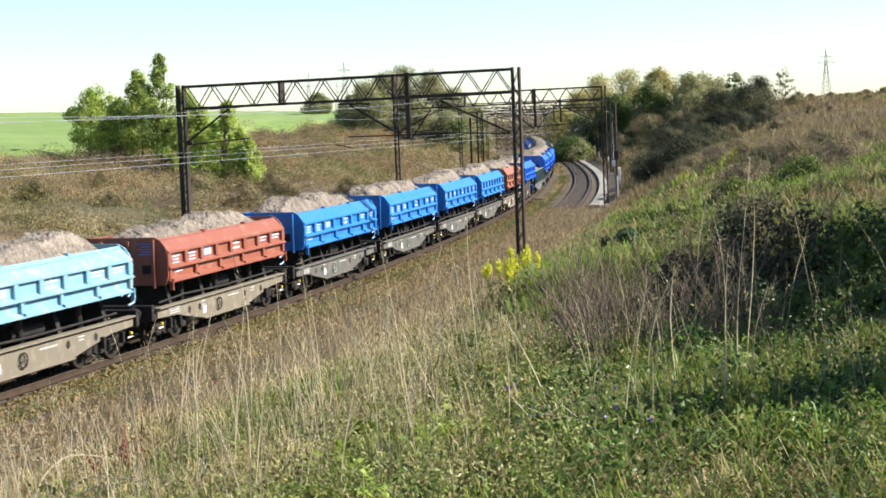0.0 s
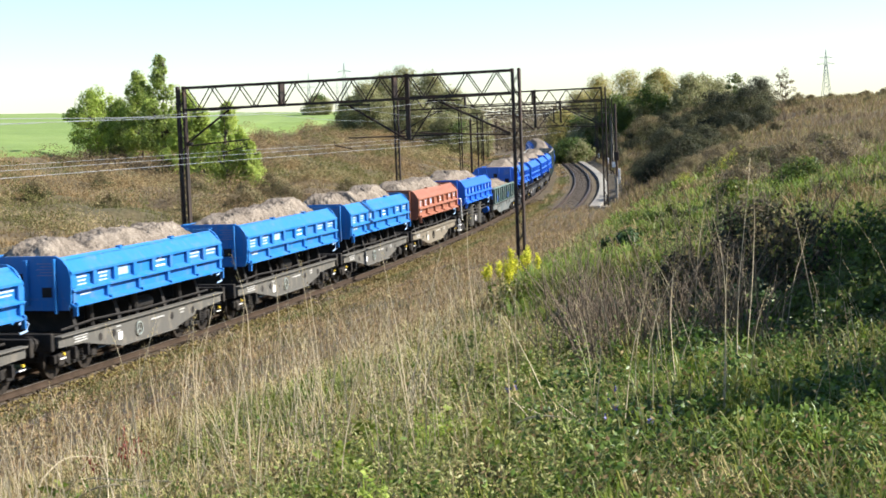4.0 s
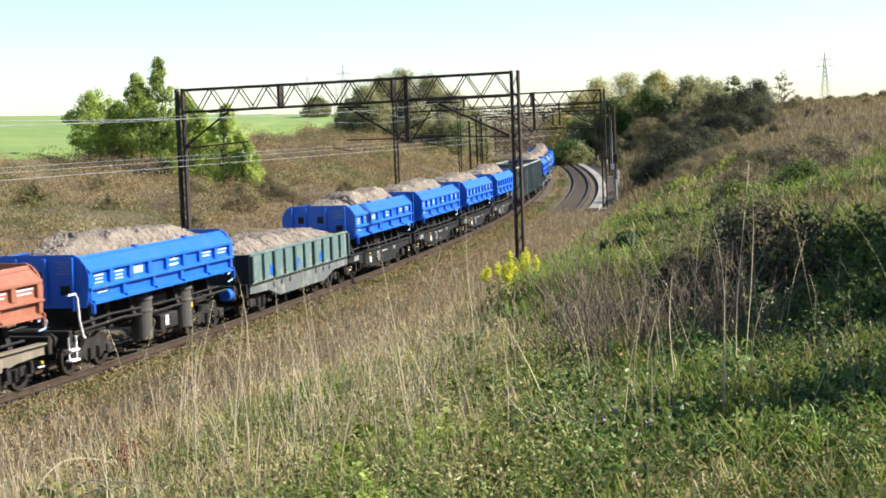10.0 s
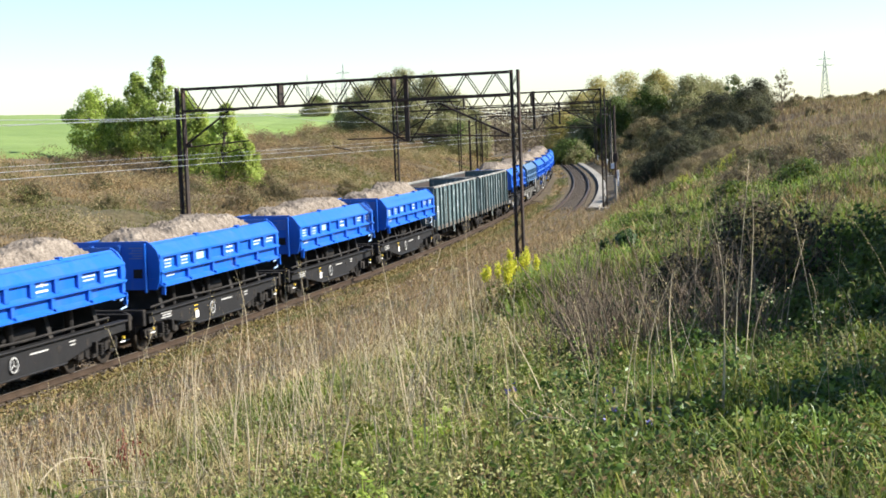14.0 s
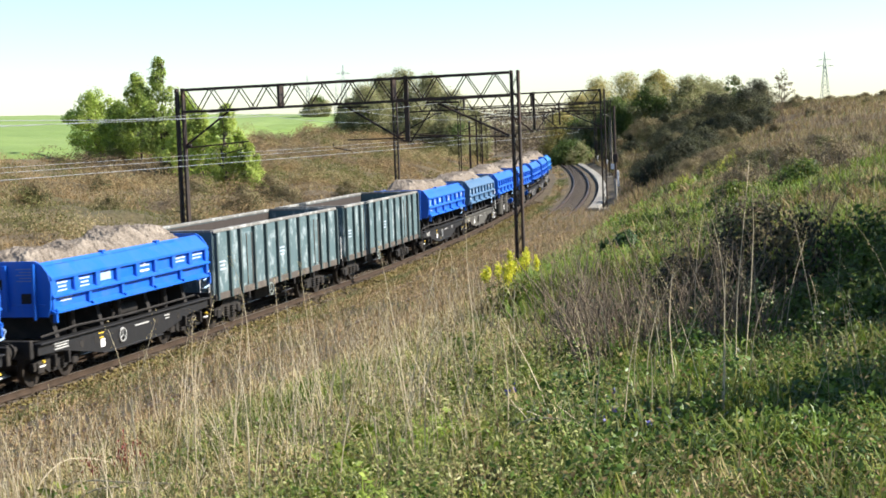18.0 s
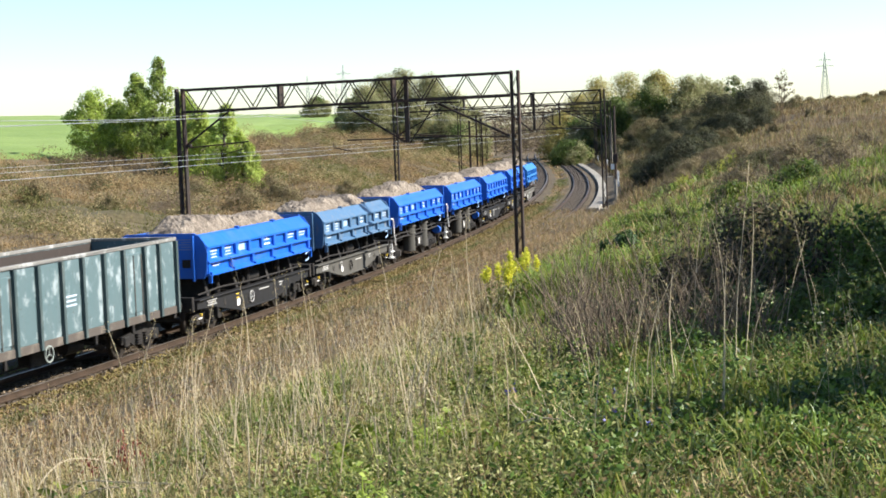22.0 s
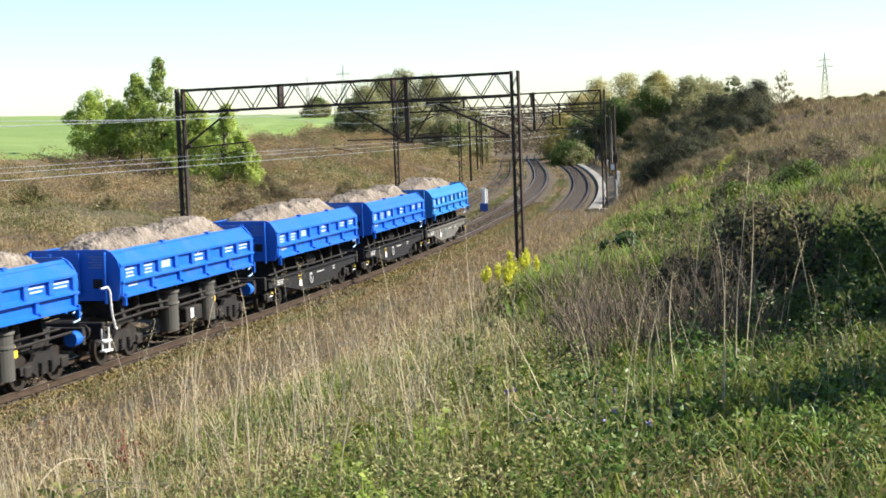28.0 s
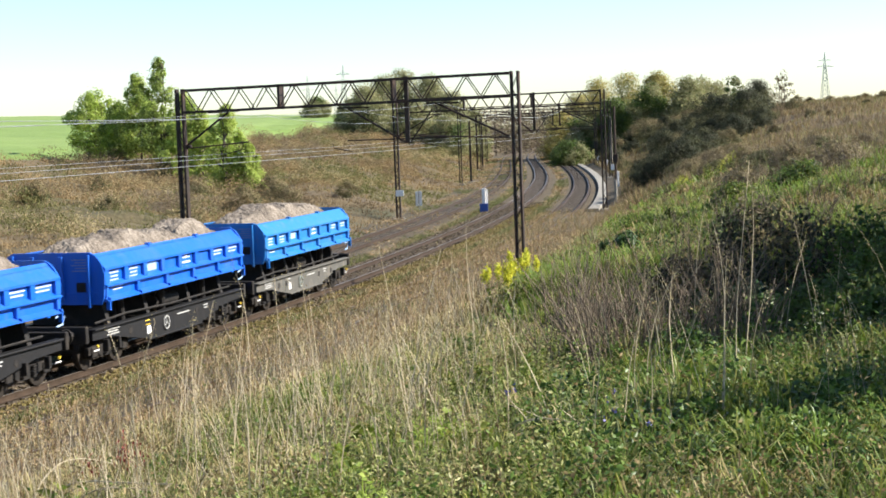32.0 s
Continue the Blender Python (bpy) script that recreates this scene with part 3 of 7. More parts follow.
def tree(x, y, h, width, mats, seed, name="tree", label="", group="", low=0.12, per=110, leaf=0.24, clumps=34, pointed=0.5, puff=1.0, tall=0.8, loose=0.55, ragged=0.0):
    """Tapered trunk, limbs and a ragged crown of leaf clumps."""
    rng = np.random.RandomState(seed)
    t = tagged(new(name), label, "tree" if name == "tree" else "shrub", group)
    t.location = (x, y, height(x, y) - 0.1)
    segs, cl = [], []
    tops = []
    n_stem = rng.randint(2, 4)
    for _ in range(n_stem):
        bx, by = rng.uniform(-0.12, 0.12, 2) * width
        tx, ty = rng.uniform(-0.2, 0.2, 2) * width
        p = Vector((bx, by, 0))
        for k in range(6):
            q_ = Vector((bx + (tx - bx) * (k + 1) / 6 + rng.uniform(-0.03, 0.03) * h, by + (ty - by) * (k + 1) / 6, h * 0.93 * (k + 1) / 6))
            segs.append((p, q_, 0.016 * h * (1 - k / 6.5), 0.016 * h * (1 - (k + 1) / 6.5)))
            tops.append(q_)
            p = q_
    for i in range(clumps):
        f = rng.uniform(low, 1.0)
        wide = width / 2 * (np.sin(np.pi * min(1, (f - low) / (1 - low) * 0.86 + 0.12)) ** 0.8 * (1 - pointed * f * 0.55))
        a, rr = rng.uniform(0, 6.28), np.sqrt(rng.uniform(0.05, 1))
        spray = rng.uniform() < ragged
        rr = rr * rng.uniform(1.0, 1.35) if spray else rr
        c = Vector((math.cos(a) * wide * rr, math.sin(a) * wide * rr, f * h * (rng.uniform(0.97, 1.04) if spray else 0.97)))
        near = min(tops, key=lambda q_: (q_ - c).length + (2 if q_.z > c.z else 0))
        segs.append((near, c, 0.005 * h, 0.0015 * h))
        cl.append((c, puff * width * rng.uniform(0.09, 0.19) * (0.6 if spray else 1.0)))
    part("trunk", twigs(segs, BARK, "trunk"), BARK, t)
    pts, ways = crown_points(cl, per, rng, tall)
    up_ = pts[:, 2] > 0.05
    pts, ways = pts[up_], ways[up_] + 0.8 * (pts[up_] - [0, 0, h * 0.4]) / (width / 2)
    pick = rng.uniform(0, 1, len(pts))
    if len(mats) > 1:
        pick = 0.5 + 0.5 * swell(pts[:, 0], pts[:, 2], width * 0.7, seed + 2) + rng.uniform(-0.15, 0.15, len(pts))
        for k, m in enumerate(mats):
            sel = (pick * len(mats)).astype(int).clip(0, len(mats) - 1) == k
            if sel.any():
                tagged(part("crown", leaves(pts[sel], leaf, m, "crown", rng, face=ways[sel], loose=loose), m, t), kind="stuff")
    else:
        tagged(part("crown", leaves(pts, leaf, mats[0], "crown", rng, face=ways, loose=loose), mats[0], t), kind="stuff")
    return t


# trees at the edge of the field
FIELD_TREES = "trees at the edge of the field"
AIRY = dict(group=FIELD_TREES, per=80, leaf=0.25, puff=0.9, tall=1.3, loose=0.9, ragged=0.3)
tree(-32.4, 152, 6.7, 5.9, [LEAF_BRIGHT, LEAF_FRESH], 11, label="bushy green tree with several stems beside the field", clumps=120, pointed=0.35, **AIRY)
tree(-27.4, 147, 8.0, 4.6, [LEAF_FRESH, LEAF_MID], 13, label="tall dark green tree with a pointed top", clumps=105, pointed=0.7, **AIRY)
tree(-24.6, 143, 9.5, 4.6, [LEAF_BRIGHT, LEAF_MID, LEAF_FRESH], 12, label="tall sunlit green tree beside the field", clumps=125, pointed=0.75, **AIRY)
tree(-21.6, 137, 7.4, 4.4, [LEAF_BRIGHT, LEAF_FRESH], 14, label="sunlit green tree on the cutting slope", clumps=105, pointed=0.55, low=0.03, **AIRY)
tree(-19.4, 131, 6.5, 4.0, [LEAF_FRESH], 15, label="sunlit light green tree on the cutting slope", clumps=95, low=0.03, **AIRY)
tree(-16.9, 128.5, 7.0, 3.9, [LEAF_BRIGHT, LEAF_FRESH], 16, label="slim light green tree on the cutting slope", clumps=95, low=0.03, pointed=0.8, **AIRY)
tree(-15.2, 128, 4.6, 3.0, [LEAF_FRESH], 17, "shrub", label="light green young shrub under the trees", clumps=80, low=0.02, **AIRY)
tree(-29.4, 149, 5.4, 4.2, [LEAF_MID, LEAF_BRIGHT], 18, label="dark green tree in the group beside the field", clumps=110, **AIRY)

# taller trees further down the line
rng0 = np.random.RandomState(77)
for i, (x, y, h, wd, m) in enumerate([(-13.5, 290, 9, 9, LEAF_HAZE), (-9.5, 298, 12, 10, LEAF_HAZE), (-6.0, 300, 14.5, 9, LEAF_OLIVE), (-1.5, 296, 13.0, 10, LEAF_HAZE), (2.5, 292, 11.5, 9, LEAF_HAZE), (6.5, 300, 9.0, 7, LEAF_HAZE), (-11, 285, 7, 8, LEAF_OLIVE), (-4, 284, 8, 9, LEAF_HAZE), (1.5, 280, 7, 8, LEAF_DARK), (-17, 310, 6, 6, LEAF_GREY), (-30, 400, 4.5, 8, LEAF_DARK)]):
    tree(x, y, h, wd, [LEAF_HAZE, LEAF_HAZE, m], 30 + i, label="broad grey-green tree standing behind the line, paled for haze", group="trees down the line", clumps=70, per=240, leaf=0.33, low=0.0, puff=1.45, loose=0.8)
for i, (x, y, h, wd, m) in enumerate([(22, 290, 8.5, 8, LEAF_GOLD), (26, 300, 11.0, 9, LEAF_GOLD), (30.5, 305, 12.0, 9, LEAF_GOLD), (35, 300, 11.5, 9, LEAF_GOLD), (39.5, 290, 9.5, 8, LEAF_GOLD), (23.5, 268, 7, 8, LEAF_DARK), (29, 266, 7.5, 8, LEAF_DARK), (34.5, 262, 7.5, 8, LEAF_DARK), (40, 258, 7, 8, LEAF_HAZE), (20.5, 250, 3.4, 7, LEAF_DARK), (45, 270, 7, 8, LEAF_HAZE)]):
    tree(x, y, h, wd, [m, LEAF_HAZE if i % 2 else m], 50 + i, label="autumn tree with yellowing leaves above the cutting" if m is LEAF_GOLD else "dark leafy tree above the cutting", group="trees above the cutting", clumps=60, per=240, leaf=0.33, low=0.0, puff=1.6, loose=0.8)
tree(42.5, 232, 6.0, 5.5, [LEAF_OLIVE, LEAF_DARK], 70, label="round olive green tree on the skyline", group="trees above the cutting", clumps=30, per=70, leaf=0.35)
tree(49.5, 232, 5.6, 4.2, [LEAF_GREY], 71, label="thin half-bare tree on the skyline", group="trees above the cutting", clumps=26, per=22, leaf=0.3)

# woods that close the far end of the line
pts = []
for i in range(190):
    a = rng0.uniform(-0.03, 0.12)
    dd = rng0.uniform(380, 520)
    c = (a * dd, dd, 8.5 * rng0.uniform(0, 1) ** 1.3)
    p = np.clip(rng0.randn(240, 3), -1.5, 1.5) * [3.4, 3.4, 1.7]
    pts.append(p + c)
pts = np.concatenate(pts)
tagged(new("far_woods", leaves(pts, 0.6, LEAF_GREY, "far_woods", rng0)), "hazy grey-brown woods at the far end of the line", "woods", kind="stuff")

# shrubs over the slope beyond the near bank
rs = np.random.RandomState(5)
SHRUBS = "shrubs over the cutting slope"
KINDS = ((3.6, 5.6, [SHRUB_OLIVE, SHRUB_SHADE], "dense olive shrub on the cutting slope, some leaves darkened for shade"), (4.2, 6.0, [SHRUB_SHADE, SHRUB_OLIVE], "tall shrub on the cutting slope, leaves darkened for shade"),
         (3.0, 5.0, [SHRUB_SHADE], "dense shrub on the cutting slope, leaves darkened for shade"), (2.6, 4.6, [SHRUB_TAN, SHRUB_OLIVE], "brownish autumn shrub on the cutting slope"),
         (2.2, 4.2, [SHRUB_TAN], "tan half-bare shrub on the cutting slope"), (3.2, 5.4, [SHRUB_OLIVE, SHRUB_TAN], "olive and brown autumn shrub on the cutting slope"),
         (1.5, 3.2, [SHRUB_TAN, LEAF_GREY], "low brown withered shrub on the bank"), (1.2, 2.8, [LEAF_GREY, SHRUB_OLIVE], "low grey-brown shrub on the bank"))
protos = {}


def shrub(x, y, k, scale):
    m = Matrix.Translation((x, y, height(x, y) - 0.2)) @ Matrix.Rotation(rs.uniform(0, 6.28), 4, "Z") @ Matrix.Scale(scale, 4)
    if k in protos:
        return copy_thing(protos[k], m)
    h, wd, mats, label = KINDS[k]
    protos[k] = tree(x, y, h, wd, mats, 100 + k, "shrub", label, SHRUBS, low=0.0, per=(150 if k < 6 else 130), leaf=(0.17 if k < 6 else 0.11), clumps=46, pointed=0.1, puff=1.25)
    protos[k].matrix_basis = m
    return protos[k]


def shrubs(n, gap, where, kinds_, lo, hi):
    spots = []
    for _ in range(n * 40):
        x, y = where()
        if all((x - a) ** 2 + (y - b) ** 2 > gap * gap for a, b in spots):
            spots.append((x, y))
            shrub(x, y, kinds_[rs.randint(len(kinds_))], rs.uniform(lo, hi))
        if len(spots) >= n:
            break


def along(s0, s1, o0, o1):
    def pick():
        p = on_line(rs.uniform(s0, s1), rs.uniform(o0, o1))
        return p.x, p.y
    return pick


def within(a0, a1, d0, d1):
    def pick():
        d = rs.uniform(d0, d1)
        return d * rs.uniform(a0, a1), d
    return pick


# the dark thicket beside the second gantry, the belt under the skyline, the slope between, the brown scrub nearer by
shrubs(26, 2.2, along(66, 112, 10.0, 16), (0, 2, 0, 2), 0.6, 0.85)
shrubs(34, 3.4, within(0.135, 0.203, 196, 232), (1, 2, 2, 2, 0), 0.8, 1.25)
shrubs(60, 3.2, along(115, 300, 9.5, 22), (0, 2, 5, 3), 0.6, 0.95)
shrubs(46, 4.0, within(0.125, 0.20, 236, 300), (0, 3, 5, 3), 0.8, 1.3)
shrubs(14, 4.5, within(0.205, 0.285, 170, 260), (3, 4, 5), 0.5, 0.8)
shrubs(18, 2.2, along(34, 66, 12.5, 17), (6, 6, 4, 7), 0.7, 1.05)
shrubs(30, 2.0, within(0.185, 0.29, 48, 92), (6, 7, 6), 0.55, 0.95)
# a few dark bushes among the growth of the far slope
shrubs(16, 3.4, along(8, 75, -32, -13), (5, 3, 5), 0.4, 0.75)

# ---- grass and weeds on the near bank ----
rg = np.random.RandomState(21)


def cone(n, d0, d1, rng, power=1.0, side=0.36):
    """Points in front of the eye, denser when near."""
    d = np.exp(rng.uniform(np.log(d0), np.log(d1), n)) if power == 1 else d0 + (d1 - d0) * rng.uniform(0, 1, n) ** power
    return rng.uniform(-side, side, n) * d, d


def green_share(x, y, s, o):
    g = 0.38 + 0.34 * ramp01(x, 0.5, 2.0) * (1 - ramp01(y, 14, 19)) + 0.38 * np.exp(-((x + 1.3) / 1.0) ** 2 - ((y - 14.5) / 2.8) ** 2) + 0.45 * ramp01(o, 15, 18.5) * ramp01(y, 17, 24) - 0.25 * ramp01(y, 60, 90) + 0.3 * (1 - ramp01(y, 8.4, 10.5)) * (1 - ramp01(x, 0.4, 1.2))
    g = g - 0.28 * ramp01(y, 12, 22) * (1 - ramp01(o, 13, 17))
    g = g + 0.5 * ramp01(x / y, 0.07, 0.12) * ramp01(y, 17, 20) * (1 - ramp01(y, 45, 60))
    return np.clip(g + 0.45 * swell(x, y, 5.5, 31) + 0.25 * swell(x, y, 1.7, 32), 0.03, 0.97)


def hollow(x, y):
    """The dip beyond the nearest hump, full of shade-darkened green growth and dead stems."""
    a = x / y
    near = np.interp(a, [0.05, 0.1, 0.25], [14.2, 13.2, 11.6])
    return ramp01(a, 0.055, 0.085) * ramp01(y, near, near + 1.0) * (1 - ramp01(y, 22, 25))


def lush(x, y):
    """Where tall fresh grass grows: the lit slope behind the hollow and the open bank at its side."""
    a = x / y
    return np.clip(ramp01(a, 0.035, 0.06) * (1 - ramp01(a, 0.165, 0.20)) * ramp01(y, 23, 26) * (1 - ramp01(y, 78, 100)) + ramp01(a, 0.18, 0.205) * ramp01(y, 22, 25) * (1 - ramp01(y, 40, 50)), 0, 1)


def on_bank(n, d0, d1, power=1.0, lo=7.3, hi=60, dip=0.0):
    x, y = cone(n, d0, d1, rg, power)
    s, o = line_coords(x, y)
    k = (o > lo + 0.8 * swell(x, y, 3, 9)) & (o < hi) & (rg.uniform(0, 1, n) > dip * hollow(x, y))
    return x[k], y[k], s[k], o[k]


def tufts(x, y, size, per, rng):
    """Blade roots, lengths and leans for arching tufts: returns arrays for arch()."""
    n = len(x)
    i = np.repeat(np.arange(n), per)
    az = rng.uniform(0, 2 * np.pi, n * per)
    r = rng.uniform(0, 0.09, n * per) * size[i] / 0.4
    return x[i] + np.cos(az) * r, y[i] + np.sin(az) * r, size[i] * rng.uniform(0.5, 1.15, n * per), az + rng.uniform(-0.7, 0.7, n * per), rng.uniform(0.15, 1.15, n * per), i


def arch(x, y, h, w, az, lean, mat, name):
    """Grass blades that rise and arch over: seven corners each."""
    n = len(x)
    z = ground_height(x, y) - 0.03
    fx, fy = np.cos(az), np.sin(az)
    wx, wy = -fy * w / 2, fx * w / 2
    v = np.empty((n, 7, 3))
    for k, (f, up, wd) in enumerate(((0.0, 0.0, 0.8), (0.22, 0.52, 1.0), (0.62, 0.86, 0.75))):
        cx_, cy_, cz_ = x + fx * h * lean * f, y + fy * h * lean * f, z + h * up * (1 - 0.25 * lean * f)
        v[:, 2 * k] = np.stack([cx_ - wx * wd, cy_ - wy * wd, cz_], 1)
        v[:, 2 * k + 1] = np.stack([cx_ + wx * wd, cy_ + wy * wd, cz_], 1)
    v[:, 6] = np.stack([x + fx * h * lean * 1.05, y + fy * h * lean * 1.05, z + h * (1.0 - 0.5 * lean)], 1)
    b = np.arange(n)[:, None] * 7
    t = np.concatenate([b + f for f in ([0, 1, 3], [0, 3, 2], [2, 3, 5], [2, 5, 4], [4, 5, 6])])
    return fast_mesh(name, v.reshape(-1, 3), t, mat)


x, y, s, o = on_bank(90000, 6.0, 105, dip=0.9)
g = rg.uniform(0, 1, len(x)) < np.maximum(green_share(x, y, s, o), 0.85 * lush(x, y))
hgt = np.clip(0.6 + 0.5 * swell(x, y, 1.1, 41), 0.2, 1.2) * rg.uniform(0.15, 0.4, len(x)) * (1 + 0.6 * ramp01(y, 20, 60))
wid = np.maximum(rg.uniform(0.004, 0.009, len(x)), y * 0.00045 * rg.uniform(0.7, 1.3, len(x)))
for name, k, m, label in (("green_grass", g, GREEN, "green meadow grass on the bank"), ("dry_grass", ~g, STRAW, "straw-coloured dry grass on the bank")):
    tagged(new(name, blades(x[k], y[k], hgt[k], wid[k], m, name, rg, bend=0.8)), label, "grass", kind="stuff")
# arching tufts that give the bank its clumps and dark gaps
x, y, s, o = on_bank(17000, 6.2, 75, dip=0.9)
k = swell(x, y, 1.5, 44) + 0.6 * swell(x, y, 0.6, 45) + rg.uniform(-0.3, 0.3, len(x)) > -0.12
x, y, s, o = x[k], y[k], s[k], o[k]
u = np.maximum(green_share(x, y, s, o), 0.75 * lush(x, y)) + rg.uniform(-0.2, 0.2, len(x))
size = rg.uniform(0.12, 0.42, len(x)) * (1 + 0.3 * swell(x, y, 3, 46)) * (1 + 0.3 * ramp01(y, 20, 60))
for name, k, m, label in (("green_tufts", u > 0.6, GREEN, "arching green grass tufts on the bank"), ("mixed_tufts", (u <= 0.6) & (u > 0.46), LEAF_OLIVE, "dark green grass tufts on the bank"),
                          ("straw_tufts", (u <= 0.46) & (u > 0.16), STRAW, "bleached straw grass tufts on the bank"), ("brown_tufts", u <= 0.16, BROWN, "withered brown grass tufts on the bank")):
    bx, by, bh, baz, bl, bi = tufts(x[k], y[k], size[k], 15, rg)
    bw = np.maximum(0.007, by * 0.0006) * rg.uniform(0.7, 1.4, len(bx))
    tagged(new(name, arch(bx, by, bh, bw, baz, bl, m, name)), label, "grass", kind="stuff")

# tall fresh grass on the lit slope behind the hollow
x, y, s, o = on_bank(30000, 21, 100, power=1.5, lo=9.5)
k = (rg.uniform(0, 1, len(x)) < lush(x, y)) & (swell(x, y, 6, 47) + 0.6 * swell(x, y, 2.2, 48) + rg.uniform(-0.3, 0.3, len(x)) > -0.3)
x, y = x[k], y[k]
size = rg.uniform(0.2, 0.5, len(x)) * (1 + 0.5 * swell(x, y, 4, 49)) * (1 + 0.4 * ramp01(y, 35, 70))
u = swell(x, y, 7, 50) + 0.5 * swell(x, y, 2.5, 53) + rg.uniform(-0.35, 0.35, len(x))
for name, k, m, label in (("fresh_grass", u > 0.0, FRESH, "tall fresh green grass on the lit bank"), ("dark_grass", (u <= 0.0) & (u > -0.22), LEAF_OLIVE, "tall dark green grass on the bank"), ("tan_grass", u <= -0.22, BROWN, "tall tan grass among the green")):
    bx, by, bh, baz, bl, bi = tufts(x[k], y[k], size[k], 14, rg)
    bw = np.maximum(0.012, by * 0.0007) * rg.uniform(0.7, 1.4, len(bx))
    tagged(new(name, arch(bx, by, bh, bw, baz, bl * 1.1, m, name)), label, "grass", kind="stuff")

# broad-leaved weeds among the grass
x, y, s, o = on_bank(60000, 6.0, 60)
k = (rg.uniform(0, 1, len(x)) < green_share(x, y, s, o) ** 1.3) & (swell(x, y, 2.2, 51) > -0.25)
x, y = x[k], y[k]
z = ground_height(x, y) + np.abs(rg.randn(len(x))) * 0.16 * (1 + 0.5 * swell(x, y, 1.4, 52))
tagged(new("weeds", leaves(np.stack([x, y, z], 1), np.maximum(0.04, y * 0.0019), WEED, "weeds", rg, 0.5)), "low green broad-leaved weeds on the bank", "weeds", kind="stuff")
x, y, s, o = on_bank(52000, 6.0, 70, dip=0.9)
k = swell(x, y, 1.6, 55) > -0.1
x, y = x[k], y[k]
z = ground_height(x, y) + np.abs(rg.randn(len(x))) * 0.18
tagged(new("withered_weeds", leaves(np.stack([x, y, z], 1), np.maximum(0.03, y * 0.0017), BROWN, "withered_weeds", rg, 0.5)), "withered brown weeds among the grass", "weeds", kind="stuff")

# leafy growth that fills the hollow, its shade put into the dark leaf colour
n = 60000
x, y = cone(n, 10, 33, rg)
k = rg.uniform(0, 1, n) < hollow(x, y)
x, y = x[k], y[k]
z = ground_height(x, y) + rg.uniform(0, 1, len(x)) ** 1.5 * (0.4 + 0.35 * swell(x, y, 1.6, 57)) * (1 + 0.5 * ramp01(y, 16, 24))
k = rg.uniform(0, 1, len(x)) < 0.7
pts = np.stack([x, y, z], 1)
tagged(new("hollow_growth", leaves(pts[k], 0.06, SHADE_DEEP, "hollow_growth", rg, 0.5)), "dense green growth in the hollow of the bank, darkened for shade", "weeds", kind="stuff")
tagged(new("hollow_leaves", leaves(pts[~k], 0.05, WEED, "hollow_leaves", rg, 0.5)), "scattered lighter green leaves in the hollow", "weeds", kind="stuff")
# bramble mounds over the front hump; darkest leaves stand in for shaded gaps
n = 210
x, y = cone(n, 7.6, 13.2, rg, 1.3, 0.30)
k = (x / y > 0.06 + 0.02 * rg.randn(n)) & (y < np.interp(x / y, [0.05, 0.19, 0.25], [13.0, 12.2, 11.0])) & (swell(x, y, 1.7, 151) + 0.5 * swell(x, y, 0.8, 152) > -0.2) & (hollow(x, y) < 0.4) & (line_coords(x, y)[1] > 12)
x, y = x[k], y[k]
r = rg.uniform(0.16, 0.46, len(x))
pts, way, i = mounds(x, y, r, 3600, rg, 0.85)
pick = rg.uniform(0, 1, len(x))[i] + rg.uniform(-0.2, 0.2, len(i))
for name, k, m, lf in (("bramble_leaves", pick < 0.4, BRAMBLE, 0.052), ("bramble_dark", (pick >= 0.4) & (pick < 0.66), SHADE_DEEP, 0.048), ("bramble_light", (pick >= 0.66) & (pick < 0.88), WEED, 0.04), ("bramble_withered", pick >= 0.88, BROWN, 0.035)):
    tagged(new(name, leaves(pts[k], lf, m, name, rg, 0.62, face=way[k], loose=0.75)), "mounds of bramble leaves on the front of the bank", "brambles", kind="stuff")
# coarse arching grass tussocks between the brambles
n = 44
x, y = cone(n, 7.8, 12.0, rg, 1.2, 0.29)
k = (x / y > 0.0) & (hollow(x, y) < 0.2)
x, y = x[k], y[k]
size = rg.uniform(0.22, 0.42, len(x))
for name, k, m in (("green_tussocks", np.arange(len(x)) % 3 > 0, TUSSOCK), ("pale_tussocks", np.arange(len(x)) % 3 == 0, LIGHT)):
    bx, by, bh, baz, bl, bi = tufts(x[k], y[k], size[k], 70, rg)
    tagged(new(name, arch(bx, by, bh, rg.uniform(0.006, 0.012, len(bx)), baz, bl * 1.1, m, name)), "coarse arching grass tussocks among the brambles", "grass", kind="stuff")
# leafy domes in the hollow, coloured dark in place of shade
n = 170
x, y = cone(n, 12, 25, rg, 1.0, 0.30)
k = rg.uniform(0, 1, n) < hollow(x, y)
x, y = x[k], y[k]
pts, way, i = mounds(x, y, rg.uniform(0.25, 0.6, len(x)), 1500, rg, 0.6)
tagged(new("hollow_domes", leaves(pts, 0.06, SHADE_DEEP, "hollow_domes", rg, 0.55, face=way, loose=0.8)), "green leafy domes in the hollow, darkened for shade", "weeds", kind="stuff")
# fine leafy tangle before the hollow, glints and gap shade put into leaf colours
x, y, s, o = on_bank(30000, 6.0, 14)
k = rg.uniform(0, 1, len(x)) < ramp01(x, 0.5, 1.5) * np.clip(0.55 + 0.9 * swell(x, y, 0.9, 58), 0, 1)
x, y = x[k], y[k]
z = ground_height(x, y) + np.abs(rg.randn(len(x))) * 0.2
pts, pick = np.stack([x, y, z], 1), swell(x, y, 0.8, 59) + rg.uniform(-0.5, 0.5, len(x))
